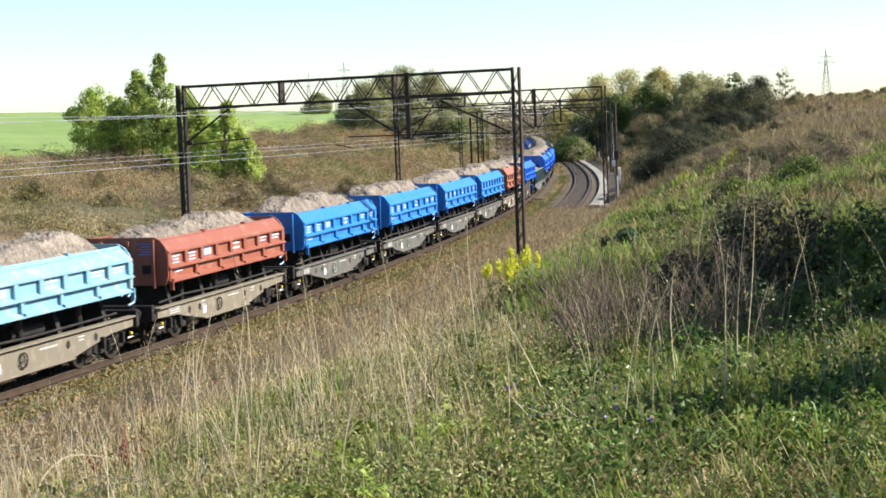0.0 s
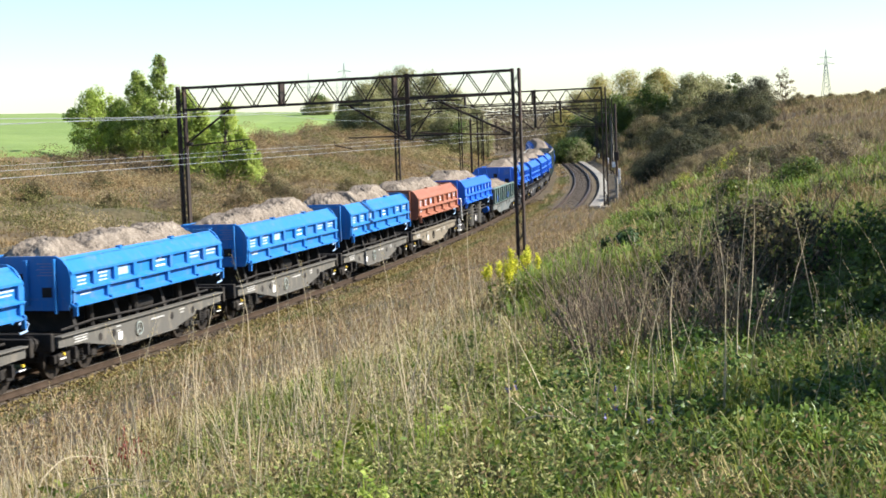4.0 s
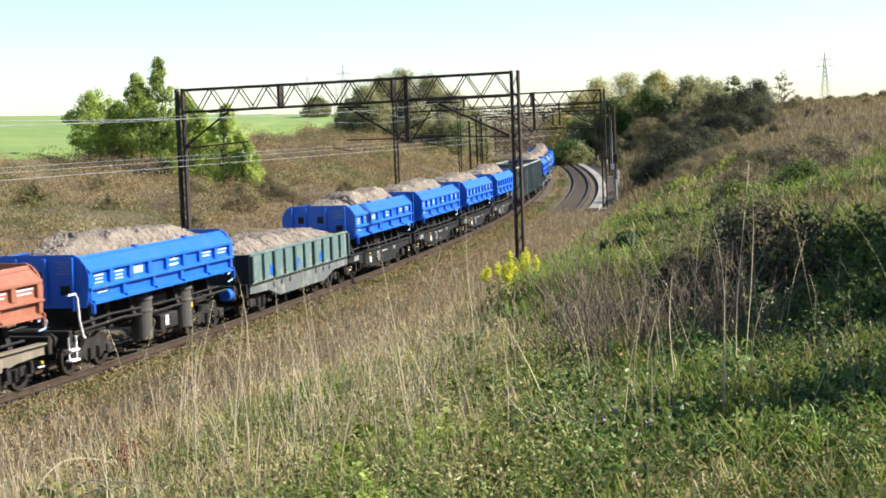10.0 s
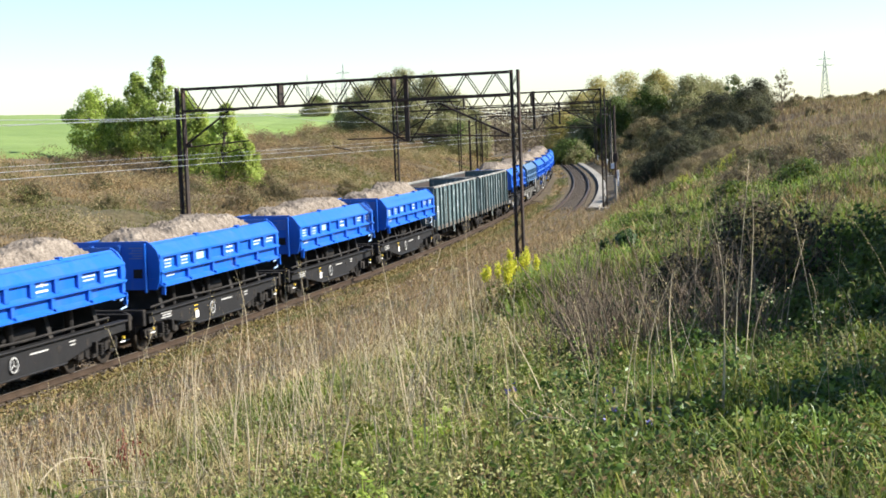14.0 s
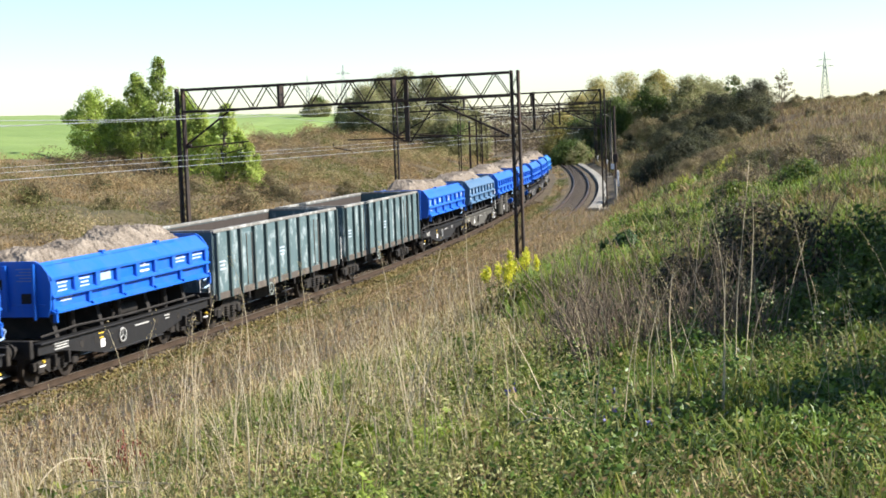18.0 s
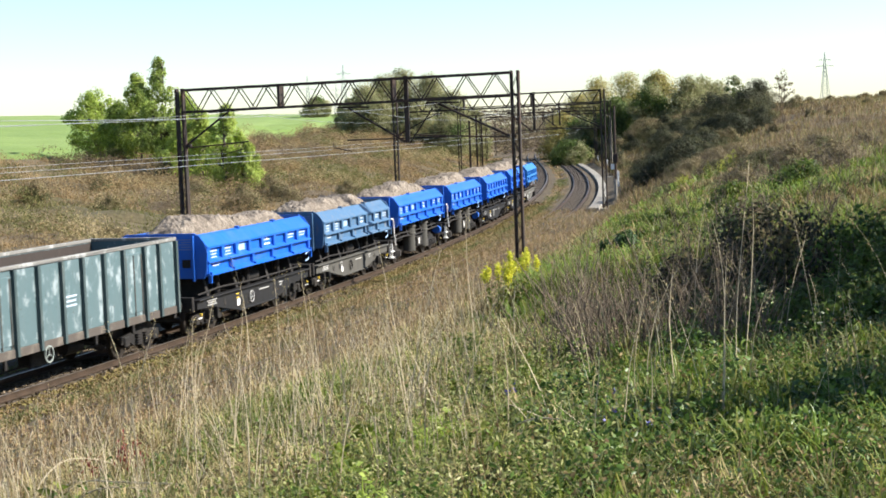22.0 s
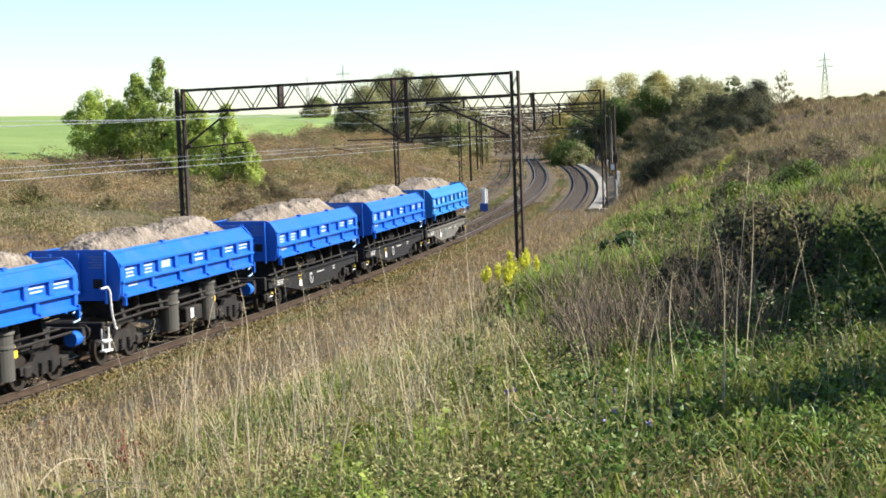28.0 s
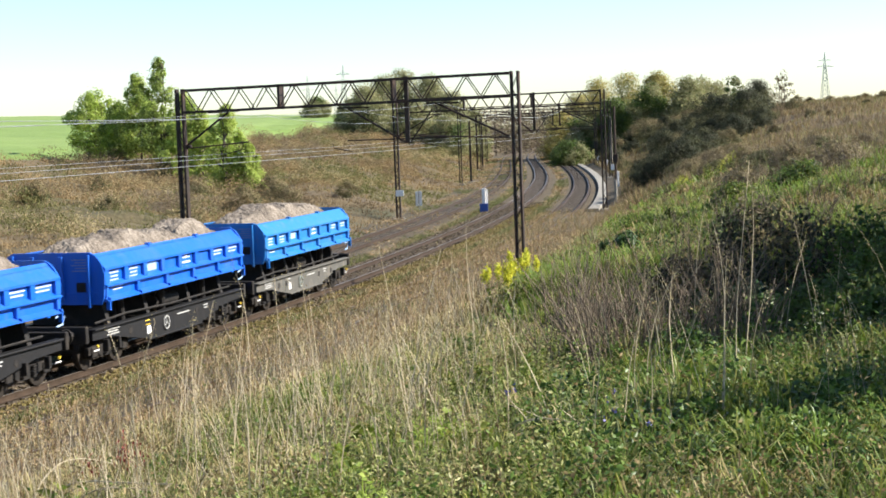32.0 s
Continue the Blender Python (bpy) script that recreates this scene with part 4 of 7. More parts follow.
for name, k, m in (("leafy_tangle", pick > 0.12, WEED), ("dark_tangle", (pick <= 0.12) & (pick > -0.5), SHADE_DEEP), ("bright_tangle", pick <= -0.5, GREEN)):
    tagged(new(name, leaves(pts[k], 0.036, m, name, rg, 0.38)), "tangle of small green leaves on the bank", "weeds", kind="stuff")

# pale yellow-green small growth among the straw
x, y, s, o = on_bank(110000, 7.5, 15)
k = rg.uniform(0, 1, len(x)) < ramp01(x / y, -0.22, -0.1) * (1 - ramp01(x / y, 0.07, 0.12)) * np.clip(0.65 + 0.9 * swell(x, y, 1.2, 158) + 0.6 * swell(x, y, 0.4, 159), 0, 1)
x, y = x[k], y[k]
z = ground_height(x, y) + np.abs(rg.randn(len(x))) * 0.17
tagged(new("pale_growth", leaves(np.stack([x, y, z], 1), 0.034, LIGHT, "pale_growth", rg, 0.4)), "pale yellow-green small-leaved growth in the straw", "weeds", kind="stuff")

# russet weeds over the overgrown near track and its shoulder
n = 140000
s = rg.uniform(-50, 60, n)
o = rg.uniform(1.25, 9.5, n)
keep = (swell(s, o * 2, 5, 61) + rg.uniform(-0.5, 0.5, n) > -0.35) & (o > 1.6 + 0.9 * swell(s, o, 7, 62)) & (rg.uniform(0, 1, n) < np.interp(s, [-50, -20, 30, 60], [1, 0.75, 0.5, 0.1]))
th = np.interp(s, SG, TH)
x, y = np.interp(s, SG, TX) + o * np.cos(th), np.interp(s, SG, TY) - o * np.sin(th)
x, y, o = x[keep], y[keep], o[keep]
hh = rg.uniform(0.12, 0.45, len(x)) * np.interp(o, [1.2, 2.6, 4, 9], [0.25, 0.5, 0.9, 1.4])
k = rg.uniform(0, 1, len(x)) < 0.35
tagged(new("russet_weeds", blades(x[k], y[k], hh[k] + 0.1, rg.uniform(0.01, 0.025, k.sum()), RUSSET, "russet_weeds", rg, 0.9, sink=-0.0)), "russet dry weeds overgrowing the near track", "weeds", kind="stuff")
z = np.maximum(ground_height(x, y), np.where(o < 2.7, -0.23, -9)) + hh * rg.uniform(0.0, 1.0, len(x))
pts = np.stack([x, y, z], 1)
k = swell(x, y, 6, 64) > 0.25
tagged(new("olive_track_weeds", leaves(pts[k], 0.08, LEAF_OLIVE, "olive_track_weeds", rg, 0.4)), "low olive weeds along the near track", "weeds", kind="stuff")
tagged(new("seed_heads", leaves(pts[~k], 0.085, RUSSET, "seed_heads", rg, 0.4)), "brown seed heads of weeds along the track", "weeds", kind="stuff")
# weeds and loose stones on the shoulder of the main track
n = 52000
s = rg.uniform(-48, 60, n)
o = 1.55 + 2.6 * rg.uniform(0, 1, n)
th = np.interp(s, SG, TH)
x, y = np.interp(s, SG, TX) + o * np.cos(th), np.interp(s, SG, TY) - o * np.sin(th)
bed = np.maximum(ground_height(x, y), np.where(o < 2.8, -0.205 - 0.52 * np.maximum(o - 1.75, 0), -9))
pick = swell(s, o * 2, 4, 161) + 0.6 * swell(s, o, 1.2, 162) + rg.uniform(-0.35, 0.35, n)
pts = np.stack([x, y, bed + rg.uniform(0, 0.16, n)], 1)
for name, k, m, label in (("shoulder_weeds", pick > 0.18, OLIVE_SCRUB, "low olive weeds on the track shoulder"), ("shoulder_litter", (pick <= 0.18) & (pick > -0.2), RUSSET, "brown dry weeds on the track shoulder"), ("loose_stones", pick < -0.45, GRAVEL, "loose stones on the track shoulder")):
    if m is GRAVEL:
        pts[:, 2] = bed + 0.02
    tagged(new(name, leaves(pts[k], 0.06, m, name, rg, 0.6)), label, "weeds" if m is not GRAVEL else "stones", kind="stuff")
# yellowish moss along the edge of the ballast
n = 70000
s = rg.uniform(-48, 70, n)
o = 1.2 + 1.9 * rg.uniform(0, 1, n)
k = swell(s, o * 2, 6, 163) + 0.5 * swell(s, o, 1.5, 164) + rg.uniform(-0.3, 0.3, n) > -0.1
s, o = s[k], o[k]
th = np.interp(s, SG, TH)
x, y = np.interp(s, SG, TX) + o * np.cos(th), np.interp(s, SG, TY) - o * np.sin(th)
bed = np.maximum(ground_height(x, y), -0.205 - 0.52 * np.maximum(o - 1.75, 0))
tagged(new("moss", leaves(np.stack([x, y, bed + rg.uniform(0.0, 0.10, len(x))], 1), 0.09, MOSS, "moss", rg, 0.6)), "yellow-brown moss along the ballast edge", "moss", kind="stuff")
# loose broken stone over the nearer stretch of the main track
n = 60000
s = rg.uniform(-48, 75, n)
o = rg.uniform(-2.2, 2.6, n)
k = np.abs(np.abs(o) - 0.7535) > 0.11
s, o = s[k], o[k]
th = np.interp(s, SG, TH)
x, y = np.interp(s, SG, TX) + o * np.cos(th), np.interp(s, SG, TY) - o * np.sin(th)
bed = -0.2 - 0.52 * np.maximum(np.abs(o) - 1.75, 0)
up_ = np.tile([0.0, 0.0, 1.0], (len(x), 1))
tagged(new("ballast_stones", leaves(np.stack([x, y, bed + rg.uniform(0.0, 0.035, len(x))], 1), 0.085, STONE, "ballast_stones", rg, 0.8, face=up_, loose=0.7)), "loose brown broken stone between the rails", "stones", kind="stuff")
# moss and short grass between the tracks
n = 26000
s = rg.uniform(-30, 110, n)
o = np.where(rg.uniform(0, 1, n) < 0.55, rg.uniform(1.5, 3.0, n), rg.uniform(-3.1, -1.7, n))
th = np.interp(s, SG, TH)
x, y = np.interp(s, SG, TX) + o * np.cos(th), np.interp(s, SG, TY) - o * np.sin(th)
k = swell(s, o, 9, 66) + 0.5 * swell(s, o, 2.5, 67) > -0.15
tagged(new("track_grass", blades(x[k], y[k], rg.uniform(0.3, 0.46, k.sum()), rg.uniform(0.02, 0.04, k.sum()), LEAF_OLIVE, "track_grass", rg, 0.9)), "short grass between the railway tracks", "grass", kind="stuff")

# dry weeds over the ballast and the little-used track
n = 70000
s = rg.uniform(-30, 270, n)
o = np.where(rg.uniform(0, 1, n) < 0.75, rg.uniform(-8.6, -1.75, n), rg.uniform(1.6, 3.2, n))
th = np.interp(s, SG, TH)
x, y = np.interp(s, SG, TX) + o * np.cos(th), np.interp(s, SG, TY) - o * np.sin(th)
k = swell(s, o * 3, 12, 68) + 0.5 * swell(s, o, 3, 69) + rg.uniform(-0.4, 0.4, n) > 0.0
pts = np.stack([x, y, rg.uniform(-0.42, -0.12, n)], 1)
for name, kk, m in (("track_weeds", k & (swell(s, o, 25, 70) > 0.1), LEAF_OLIVE), ("dry_track_weeds", k & (swell(s, o, 25, 70) <= 0.1), RUSSET)):
    tagged(new(name, leaves(pts[kk], 0.09 + 0.0009 * y[kk], m, name, rg, 0.3, 0.5)), "low dry weeds growing over the track ballast", "weeds", kind="stuff")

# brown rough growth on the far slope of the cutting
def slope_spots(n):
    s = rg.uniform(-10, 300, n)
    o = -8.6 + (field_edge(s) + 9.4) * rg.uniform(0, 1, n)
    th = np.interp(s, SG, TH)
    return np.interp(s, SG, TX) + o * np.cos(th), np.interp(s, SG, TY) - o * np.sin(th), s, o


def drift_of(x, y, o, noise):
    """Which of the four colours grows where."""
    u = swell(x, y, 34, 91) + 0.55 * swell(x, y, 11, 92) + noise - 0.15 * ramp01(-o, 18, 36)
    return np.where(u > 0.14, 1, np.where(u > 0.03, 3, np.where(u > -0.3, 0, 2)))


SCRUB = [(TAN_SCRUB, "tan"), (OLIVE_SCRUB, "olive green"), (GREY_SCRUB, "grey-brown"), (PALE_SCRUB, "pale")]
x, y, s, o = slope_spots(110000)
hh = np.clip(0.5 + 0.6 * swell(x, y, 9, 71) + 0.4 * swell(x, y, 3.5, 72), 0.15, 1.2) * rg.uniform(0.4, 1.0, len(x)) * np.where(o > -13, 0.7, 1)
ww = np.maximum(0.03, 0.00045 * y) * rg.uniform(0.6, 1.4, len(x))
kind_ = drift_of(x, y, o, rg.uniform(-0.12, 0.12, len(x)))
for i, (m, word) in enumerate(SCRUB):
    k = kind_ == i
    tagged(new("slope_growth", blades(x[k], y[k], hh[k], ww[k], m, "slope_growth", rg, 1.1)), f"{word} rough growth on the far slope", "grass", kind="stuff")
# the same growth over the nearer side beyond the bank
n = 120000
s, o = rg.uniform(-14, 310, n), 8.3 + 62 * rg.uniform(0, 1, n) ** 1.3
th = np.interp(s, SG, TH)
x, y = np.interp(s, SG, TX) + o * np.cos(th), np.interp(s, SG, TY) - o * np.sin(th)
k = (x / y > -0.02) & (x / y < 0.31) & (y > 38) & (rg.uniform(0, 1, n) > 0.85 * lush(x, y))
x, y = x[k], y[k]
n = len(x)
hh = np.clip(0.8 + 0.6 * swell(x, y, 11, 77), 0.3, 1.6) * rg.uniform(0.5, 1.1, n)
ww = np.maximum(0.03, y * 0.0004) * rg.uniform(0.6, 1.4, n)
g = swell(x, y, 20, 78) + 0.5 * swell(x, y, 6, 79) + rg.uniform(-0.3, 0.3, n) - 0.25
for name, k, m, label in (("bank_green", g > 0.15, LEAF_OLIVE, "olive green rough grass on the near slope"), ("bank_brown", (g <= 0.15) & (g > -0.35), BROWN, "brown dead weeds on the near slope"), ("bank_grey", g <= -0.35, GREY_SCRUB, "grey-brown dead weeds on the near slope")):
    tagged(new(name, blades(x[k], y[k], hh[k], ww[k], m, name, rg, 0.7)), label, "grass", kind="stuff")
# scrub mounds on the far slope, in drifts of different colour
mx_, my_, ms_, mo_ = slope_spots(3400)
k = swell(mx_, my_, 16, 73) + 0.7 * swell(mx_, my_, 7, 74) + rg.uniform(-0.25, 0.25, 3400) > 0.05
mx_, my_, mo_ = mx_[k], my_[k], mo_[k]
mk = drift_of(mx_, my_, mo_, rg.uniform(-0.2, 0.2, len(mx_)))
r = (0.6 + 1.9 * rg.uniform(0, 1, len(mx_)) ** 1.6) * np.where(mo_ > -14, 0.5, 1.0)
for i, (m, word) in enumerate(SCRUB):
    k = mk == i
    pts, way, _ = mounds(mx_[k], my_[k], r[k], 150, rg, 0.85)
    tagged(new("scrub", leaves(pts, 0.12 + 0.0005 * pts[:, 1], m, "scrub", rg, 0.3, 0.9, face=way, loose=0.8)), f"low {word} scrub in drifts on the far slope", "scrub", kind="stuff")


# ---- single plants on the near bank ----
STALK = material("pale_stalk", [(0.34, 0.27, 0.17), (0.46, 0.385, 0.26), (0.58, 0.50, 0.36)], rough=0.6, island=True, translucent=0.15)


def dry_stalk(x, y, h, seed, tilt=0.12):
    """A tall dry grass stalk with a thin drooping seed head."""
    rng = np.random.RandomState(seed)
    t = tagged(new("dry_stalk"), "tall straw-coloured dry stalk standing in the grass", "plant", "dry stalks on the bank")
    t.location = (x, y, height(x, y) - 0.03)
    d = Vector((rng.uniform(-tilt, tilt), rng.uniform(-tilt, tilt), 1))
    p, d = Vector((0, 0, 0)), d.normalized()
    bow = Vector((rng.uniform(-0.09, 0.09), rng.uniform(-0.09, 0.09), 0))
    segs = []
    for k in range(8):
        d = (d + bow * (0.3 + 0.25 * k) * 0.6 + Vector((rng.uniform(-0.05, 0.05), rng.uniform(-0.05, 0.05), 0))).normalized()
        q_ = p + d * h / 8
        segs.append((p, q_, 0.0054 * (1 - k / 10), 0.0054 * (1 - (k + 1) / 10)))
        p = q_
    part("stem", Form().tube([segs[0][0]] + [sg[1] for sg in segs], 0.0054, 3, 0.8), STALK, t)
    tips = [segs[6][0].lerp(segs[7][1], f) for f in (0.1, 0.35, 0.6, 0.8, 1.0)]
    c = np.array([Vector(tips[i % len(tips)]) + Vector((rng.randn() * 0.018, rng.randn() * 0.018, rng.randn() * 0.03)) for i in range(40)])
    tagged(part("seed_head", leaves(c, 0.015, STRAW, "seed_head", rng, 0.35, 0.8), STRAW, t), kind="stuff")
    return t


rp = np.random.RandomState(8)
stalks = [dry_stalk(0, 5, rp.uniform(0.6, 1.1), 200 + i, 0.2) for i in range(14)]
placed = 0
for i in range(900):
    x, y = cone(1, 8.5, 40, rp, side=0.29)
    x, y = float(x[0]), float(y[0])
    s_, o_ = line_coords([x], [y])
    if o_[0] < 8 or 0.01 < x / y < 0.07 or (x > 0.15 * y and y < 16 and rp.uniform() < 0.8) or swell(x, y, 2.5, 81) < -0.12:
        continue
    m = Matrix.Translation((x, y, height(x, y) - 0.03)) @ Matrix.Rotation(rp.uniform(0, 6.28), 4, "Z")
    if placed < 14:
        stalks[placed].matrix_basis = m
    else:
        copy_thing(stalks[rp.randint(14)], m)
    placed += 1
    if placed >= 190:
        break
# denser stands of tall stalks
for cx_, cy_, n, spread in ((-3.2, 14.5, 12, 0.45), (-0.9, 13.0, 14, 0.7), (-1.6, 17.5, 12, 1.0), (-0.4, 15.5, 8, 0.6), (-2.6, 19.5, 10, 1.0), (0.3, 10.0, 4, 0.3), (-1.2, 11.2, 8, 0.6), (2.6, 13.5, 6, 0.5)):
    for _ in range(n):
        x, y = cx_ + rp.randn() * spread, cy_ + rp.randn() * spread
        copy_thing(stalks[rp.randint(14)], Matrix.Translation((x, y, height(x, y) - 0.03)) @ Matrix.Rotation(rp.uniform(0, 6.28), 4, "Z"))


# the tallest stalks, standing clear of the grass
for _ in range(34):
    y = rp.uniform(9, 15)
    x = y * rp.choice([rp.uniform(-0.25, 0.0), rp.uniform(-0.25, 0.0), rp.uniform(0.0, 0.24)])
    k = rp.uniform(1.25, 1.75)
    copy_thing(stalks[rp.randint(14)], Matrix.Translation((x, y, height(x, y) - 0.03)) @ Matrix.Rotation(rp.uniform(0, 6.28), 4, "Z") @ Matrix.Diagonal((1.0, 1.0, k, 1.0)))
# long fallen stems across the grass
for i, (x0, y0, x1, y1, lift) in enumerate([(-3.6, 13.6, -1.35, 9.9, 0.30), (-3.5, 13.0, -2.9, 14.0, 0.45), (-2.9, 11.8, -2.0, 11.3, 0.28), (0.35, 9.4, 0.9, 8.8, 0.3)]):
    t = tagged(new("fallen_stem"), "long pale dry stem fallen across the grass", "plant", "fallen stems on the bank")
    t.location = (x0, y0, height(x0, y0))
    pts = []
    for k in range(9):
        f = k / 8
        x, y = x0 + (x1 - x0) * f, y0 + (y1 - y0) * f
        pts.append((x - x0 + 0.03 * math.sin(7 * f + i), y - y0 + 0.03 * math.cos(5 * f), height(x, y) - height(x0, y0) + lift * (0.3 + 0.7 * math.sin(math.pi * (0.15 + 0.8 * f))) - (lift * 0.3 if k in (0, 8) else 0)))
    stem = part("stem", Form().tube(pts, 0.0075, 5, 0.55), STALK, t)
    tw = []
    for k in range(2, 8):
        p_, d_ = Vector(pts[k]), Vector((rp.uniform(-0.2, 0.2), rp.uniform(-0.2, 0.2), rp.uniform(0.05, 0.2)))
        tw += [(p_, p_ + d_ * 0.6, 0.004, 0.003), (p_ + d_ * 0.6, p_ + d_, 0.003, 0.001)]
    part("side_twigs", twigs(tw, STALK, "side_twigs"), STALK, stem)


# many thin pale stems with loose heads all over the dry part of the bank
segs, heads = [], []
while len(segs) < 3600:
    x, y = cone(1, 8.5, 34, rp, side=0.29)
    x, y = float(x[0]), float(y[0])
    if line_coords([x], [y])[1][0] < 11.5 or (x / y > 0.03 and rp.uniform() < 0.8) or swell(x, y, 2.1, 83) + rp.uniform(-0.4, 0.4) < -0.05:
        continue
    h = rp.uniform(0.45, 1.15)
    p, d = Vector((x, y, height(x, y))), Vector((rp.uniform(-0.22, 0.22), rp.uniform(-0.22, 0.22), 1)).normalized()
    bow = Vector((rp.uniform(-0.1, 0.1), rp.uniform(-0.1, 0.1), 0))
    w_ = 0.0022 + 0.00011 * y
    for k in range(6):
        d = (d + bow * (0.4 + 0.3 * k) + Vector((rp.uniform(-0.05, 0.05), rp.uniform(-0.05, 0.05), 0))).normalized()
        q_ = p + d * h / 6
        segs.append((p, q_, w_ * (1 - k / 8), w_ * (1 - (k + 1) / 8)))
        if k > 3:
            heads += [tuple(p + (q_ - p) * rp.uniform() + Vector(rp.randn(3) * 0.012)) for _ in range(3)]
        p = q_
tagged(new("tall_dry_grass", twigs(segs, STALK, "tall_dry_grass")), "thin pale stems of tall dry grass on the bank", "grass", kind="stuff")
tagged(new("grass_heads", leaves(np.array(heads), 0.026, STRAW, "grass_heads", rp, 0.35, 0.8)), "loose pale seed heads of tall dry grass", "grass", kind="stuff")


def dead_bush(x, y, h, seed, stems=8, spread=0.55):
    """A clump of forking dead twigs."""
    rng = np.random.RandomState(seed)
    t = tagged(new("dead_bush"), "clump of bare grey-brown dead stems on the bank", "bush", "dead bushes on the bank")
    t.location = (x, y, height(x, y) - 0.05)
    for k in range(stems):
        b = (rng.uniform(-0.3, 0.3), rng.uniform(-0.3, 0.3), 0)
        part("stem", twigs(branching(b, h * rng.uniform(0.6, 1.1), 0.008, rng, 1 if h < 1 else 2, 5, spread, 0.5), TWIG, "stem"), TWIG, t)
    return t


for i in range(34):
    y = 12.1 + 2.0 * rp.uniform()
    x = y * (0.078 + 0.115 * rp.uniform())
    dead_bush(x, y, rp.uniform(0.55, 0.9), 300 + i)
for i, (x, y, h) in enumerate([(3.3, 21.5, 1.3), (3.7, 21.0, 1.5), (4.0, 22.5, 1.5), (4.3, 21.2, 1.6), (4.7, 22.8, 1.5), (4.9, 21.4, 1.4), (3.6, 23.0, 1.4), (5.2, 23.4, 1.3), (5.9, 25, 1.1), (8.6, 33, 1.2), (11, 44, 1.3), (13.8, 50, 1.3), (15.5, 58, 1.4)]):
    dead_bush(x, y, h, 340 + i, 8, spread=0.75)


def leafy_plant(x, y, h, seed, leaf, mat, label, count=26, flowers=None):
    rng = np.random.RandomState(seed)
    t = tagged(new("leafy_plant"), label, "plant", "leafy plants on the bank")
    t.location = (x, y, height(x, y) - 0.02)
    n = 5 if not flowers else (2 if flowers is VIOLET else 9)
    for k in range(n):
        b = Vector((rng.uniform(-0.18, 0.18), rng.uniform(-0.18, 0.18), 0)) * h
        tip = b * 1.6 + Vector((rng.uniform(-0.15, 0.15), rng.uniform(-0.15, 0.15), rng.uniform(0.75, 1.0))) * h
        part("stem", twigs([(b, (b + tip) / 2, 0.007, 0.005), ((b + tip) / 2, tip, 0.005, 0.002)], mat, "stem"), mat, t)
        f = rng.uniform(0.1, 1.0 if not flowers else 0.72, count)
        c = np.array(b) + (np.array(tip) - np.array(b)) * f[:, None] + rng.randn(count, 3) * leaf * 0.5
        tagged(part("foliage", leaves(c, leaf, mat, "foliage", rng, 0.5), mat, t), kind="stuff")
        if flowers:
            c = np.array(tip) + rng.randn({"yellow_flowers": 170, "faded_flowers": 34}.get(flowers.name, 9), 3) * [0.08, 0.08, 0.16] * h * (0.25 if flowers is VIOLET else 0.42)
            tagged(part("flower_head", leaves(c, 0.022 if flowers is VIOLET else 0.032, flowers, "flower_head", rng, 0.8), flowers, t, "flower head of many small blossoms"), kind="stuff")
    return t


GOLD = "tall goldenrod with bright yellow flower heads and green leaves"
for i, (x, y, h) in enumerate([(0.86, 25.6, 0.78), (1.22, 25.8, 0.78), (1.85, 36.5, 0.6)]):
    leafy_plant(x, y, h, 400 + i, 0.07, GREEN, GOLD, 20, FLOWER)
for i in range(9):
    s_, o_ = rp.uniform(14, 40), rp.uniform(13, 17)
    p = on_line(s_, o_)
    leafy_plant(p.x, p.y, rp.uniform(0.7, 1.1), 410 + i, 0.12, GREEN, "fading goldenrod with a few yellow flower heads", 24, FADED)
for i in range(16):
    y = rp.uniform(7.8, 10.5)
    leafy_plant(y * rp.uniform(-0.14, 0.08), y, rp.uniform(0.2, 0.38), 580 + i, rp.uniform(0.04, 0.08), (GREEN, LEAF_BRIGHT)[i % 2], "plant with light green leaves among the straw", 14)
NETTLE = "lush green leafy plant in the grass"
for i in range(64):
    y = rp.uniform(7.6, 15)
    x = y * rp.uniform(-0.02, 0.30)
    leafy_plant(x, y, rp.uniform(0.22, 0.45), 430 + i, rp.uniform(0.024, 0.045), (WEED, WEED, LEAF_DARK, GREEN)[i % 4], NETTLE, 60)
for i, (x, y, h, lf, m) in enumerate([(-0.66, 9.6, 0.36, 0.12, GREEN), (-0.44, 9.9, 0.42, 0.11, GREEN), (1.62, 8.8, 0.34, 0.12, GREEN), (-3.1, 12.6, 0.25, 0.12, GREEN), (-1.9, 12.5, 0.25, 0.08, GREEN)]):
    leafy_plant(x, y, h, 500 + i, lf, m, "plant with large bright green leaves", 9)
for i in range(18):
    a, d = rp.uniform(0.16, 0.36), rp.uniform(15, 30)
    leafy_plant(a * d, d, rp.uniform(0.3, 0.6), 520 + i, 0.07, (GREEN, WEED, LEAF_OLIVE)[i % 3], "dense dark green weed clump on the bank", 40)
for i, (x, y) in enumerate([(-3.3, 14.5), (-3.0, 14.9), (-2.8, 14.2)]):
    leafy_plant(x, y, 0.4, 560 + i, 0.05, RED_LEAF, "weed with dark red autumn leaves", 14)
for i, (x, y) in enumerate([(0.95, 9.2), (1.0, 9.9), (1.12, 8.8), (0.4, 10.5)]):
    leafy_plant(x, y, 0.3, 570 + i, 0.04, WEED, "weed with small violet flowers", 10, VIOLET)
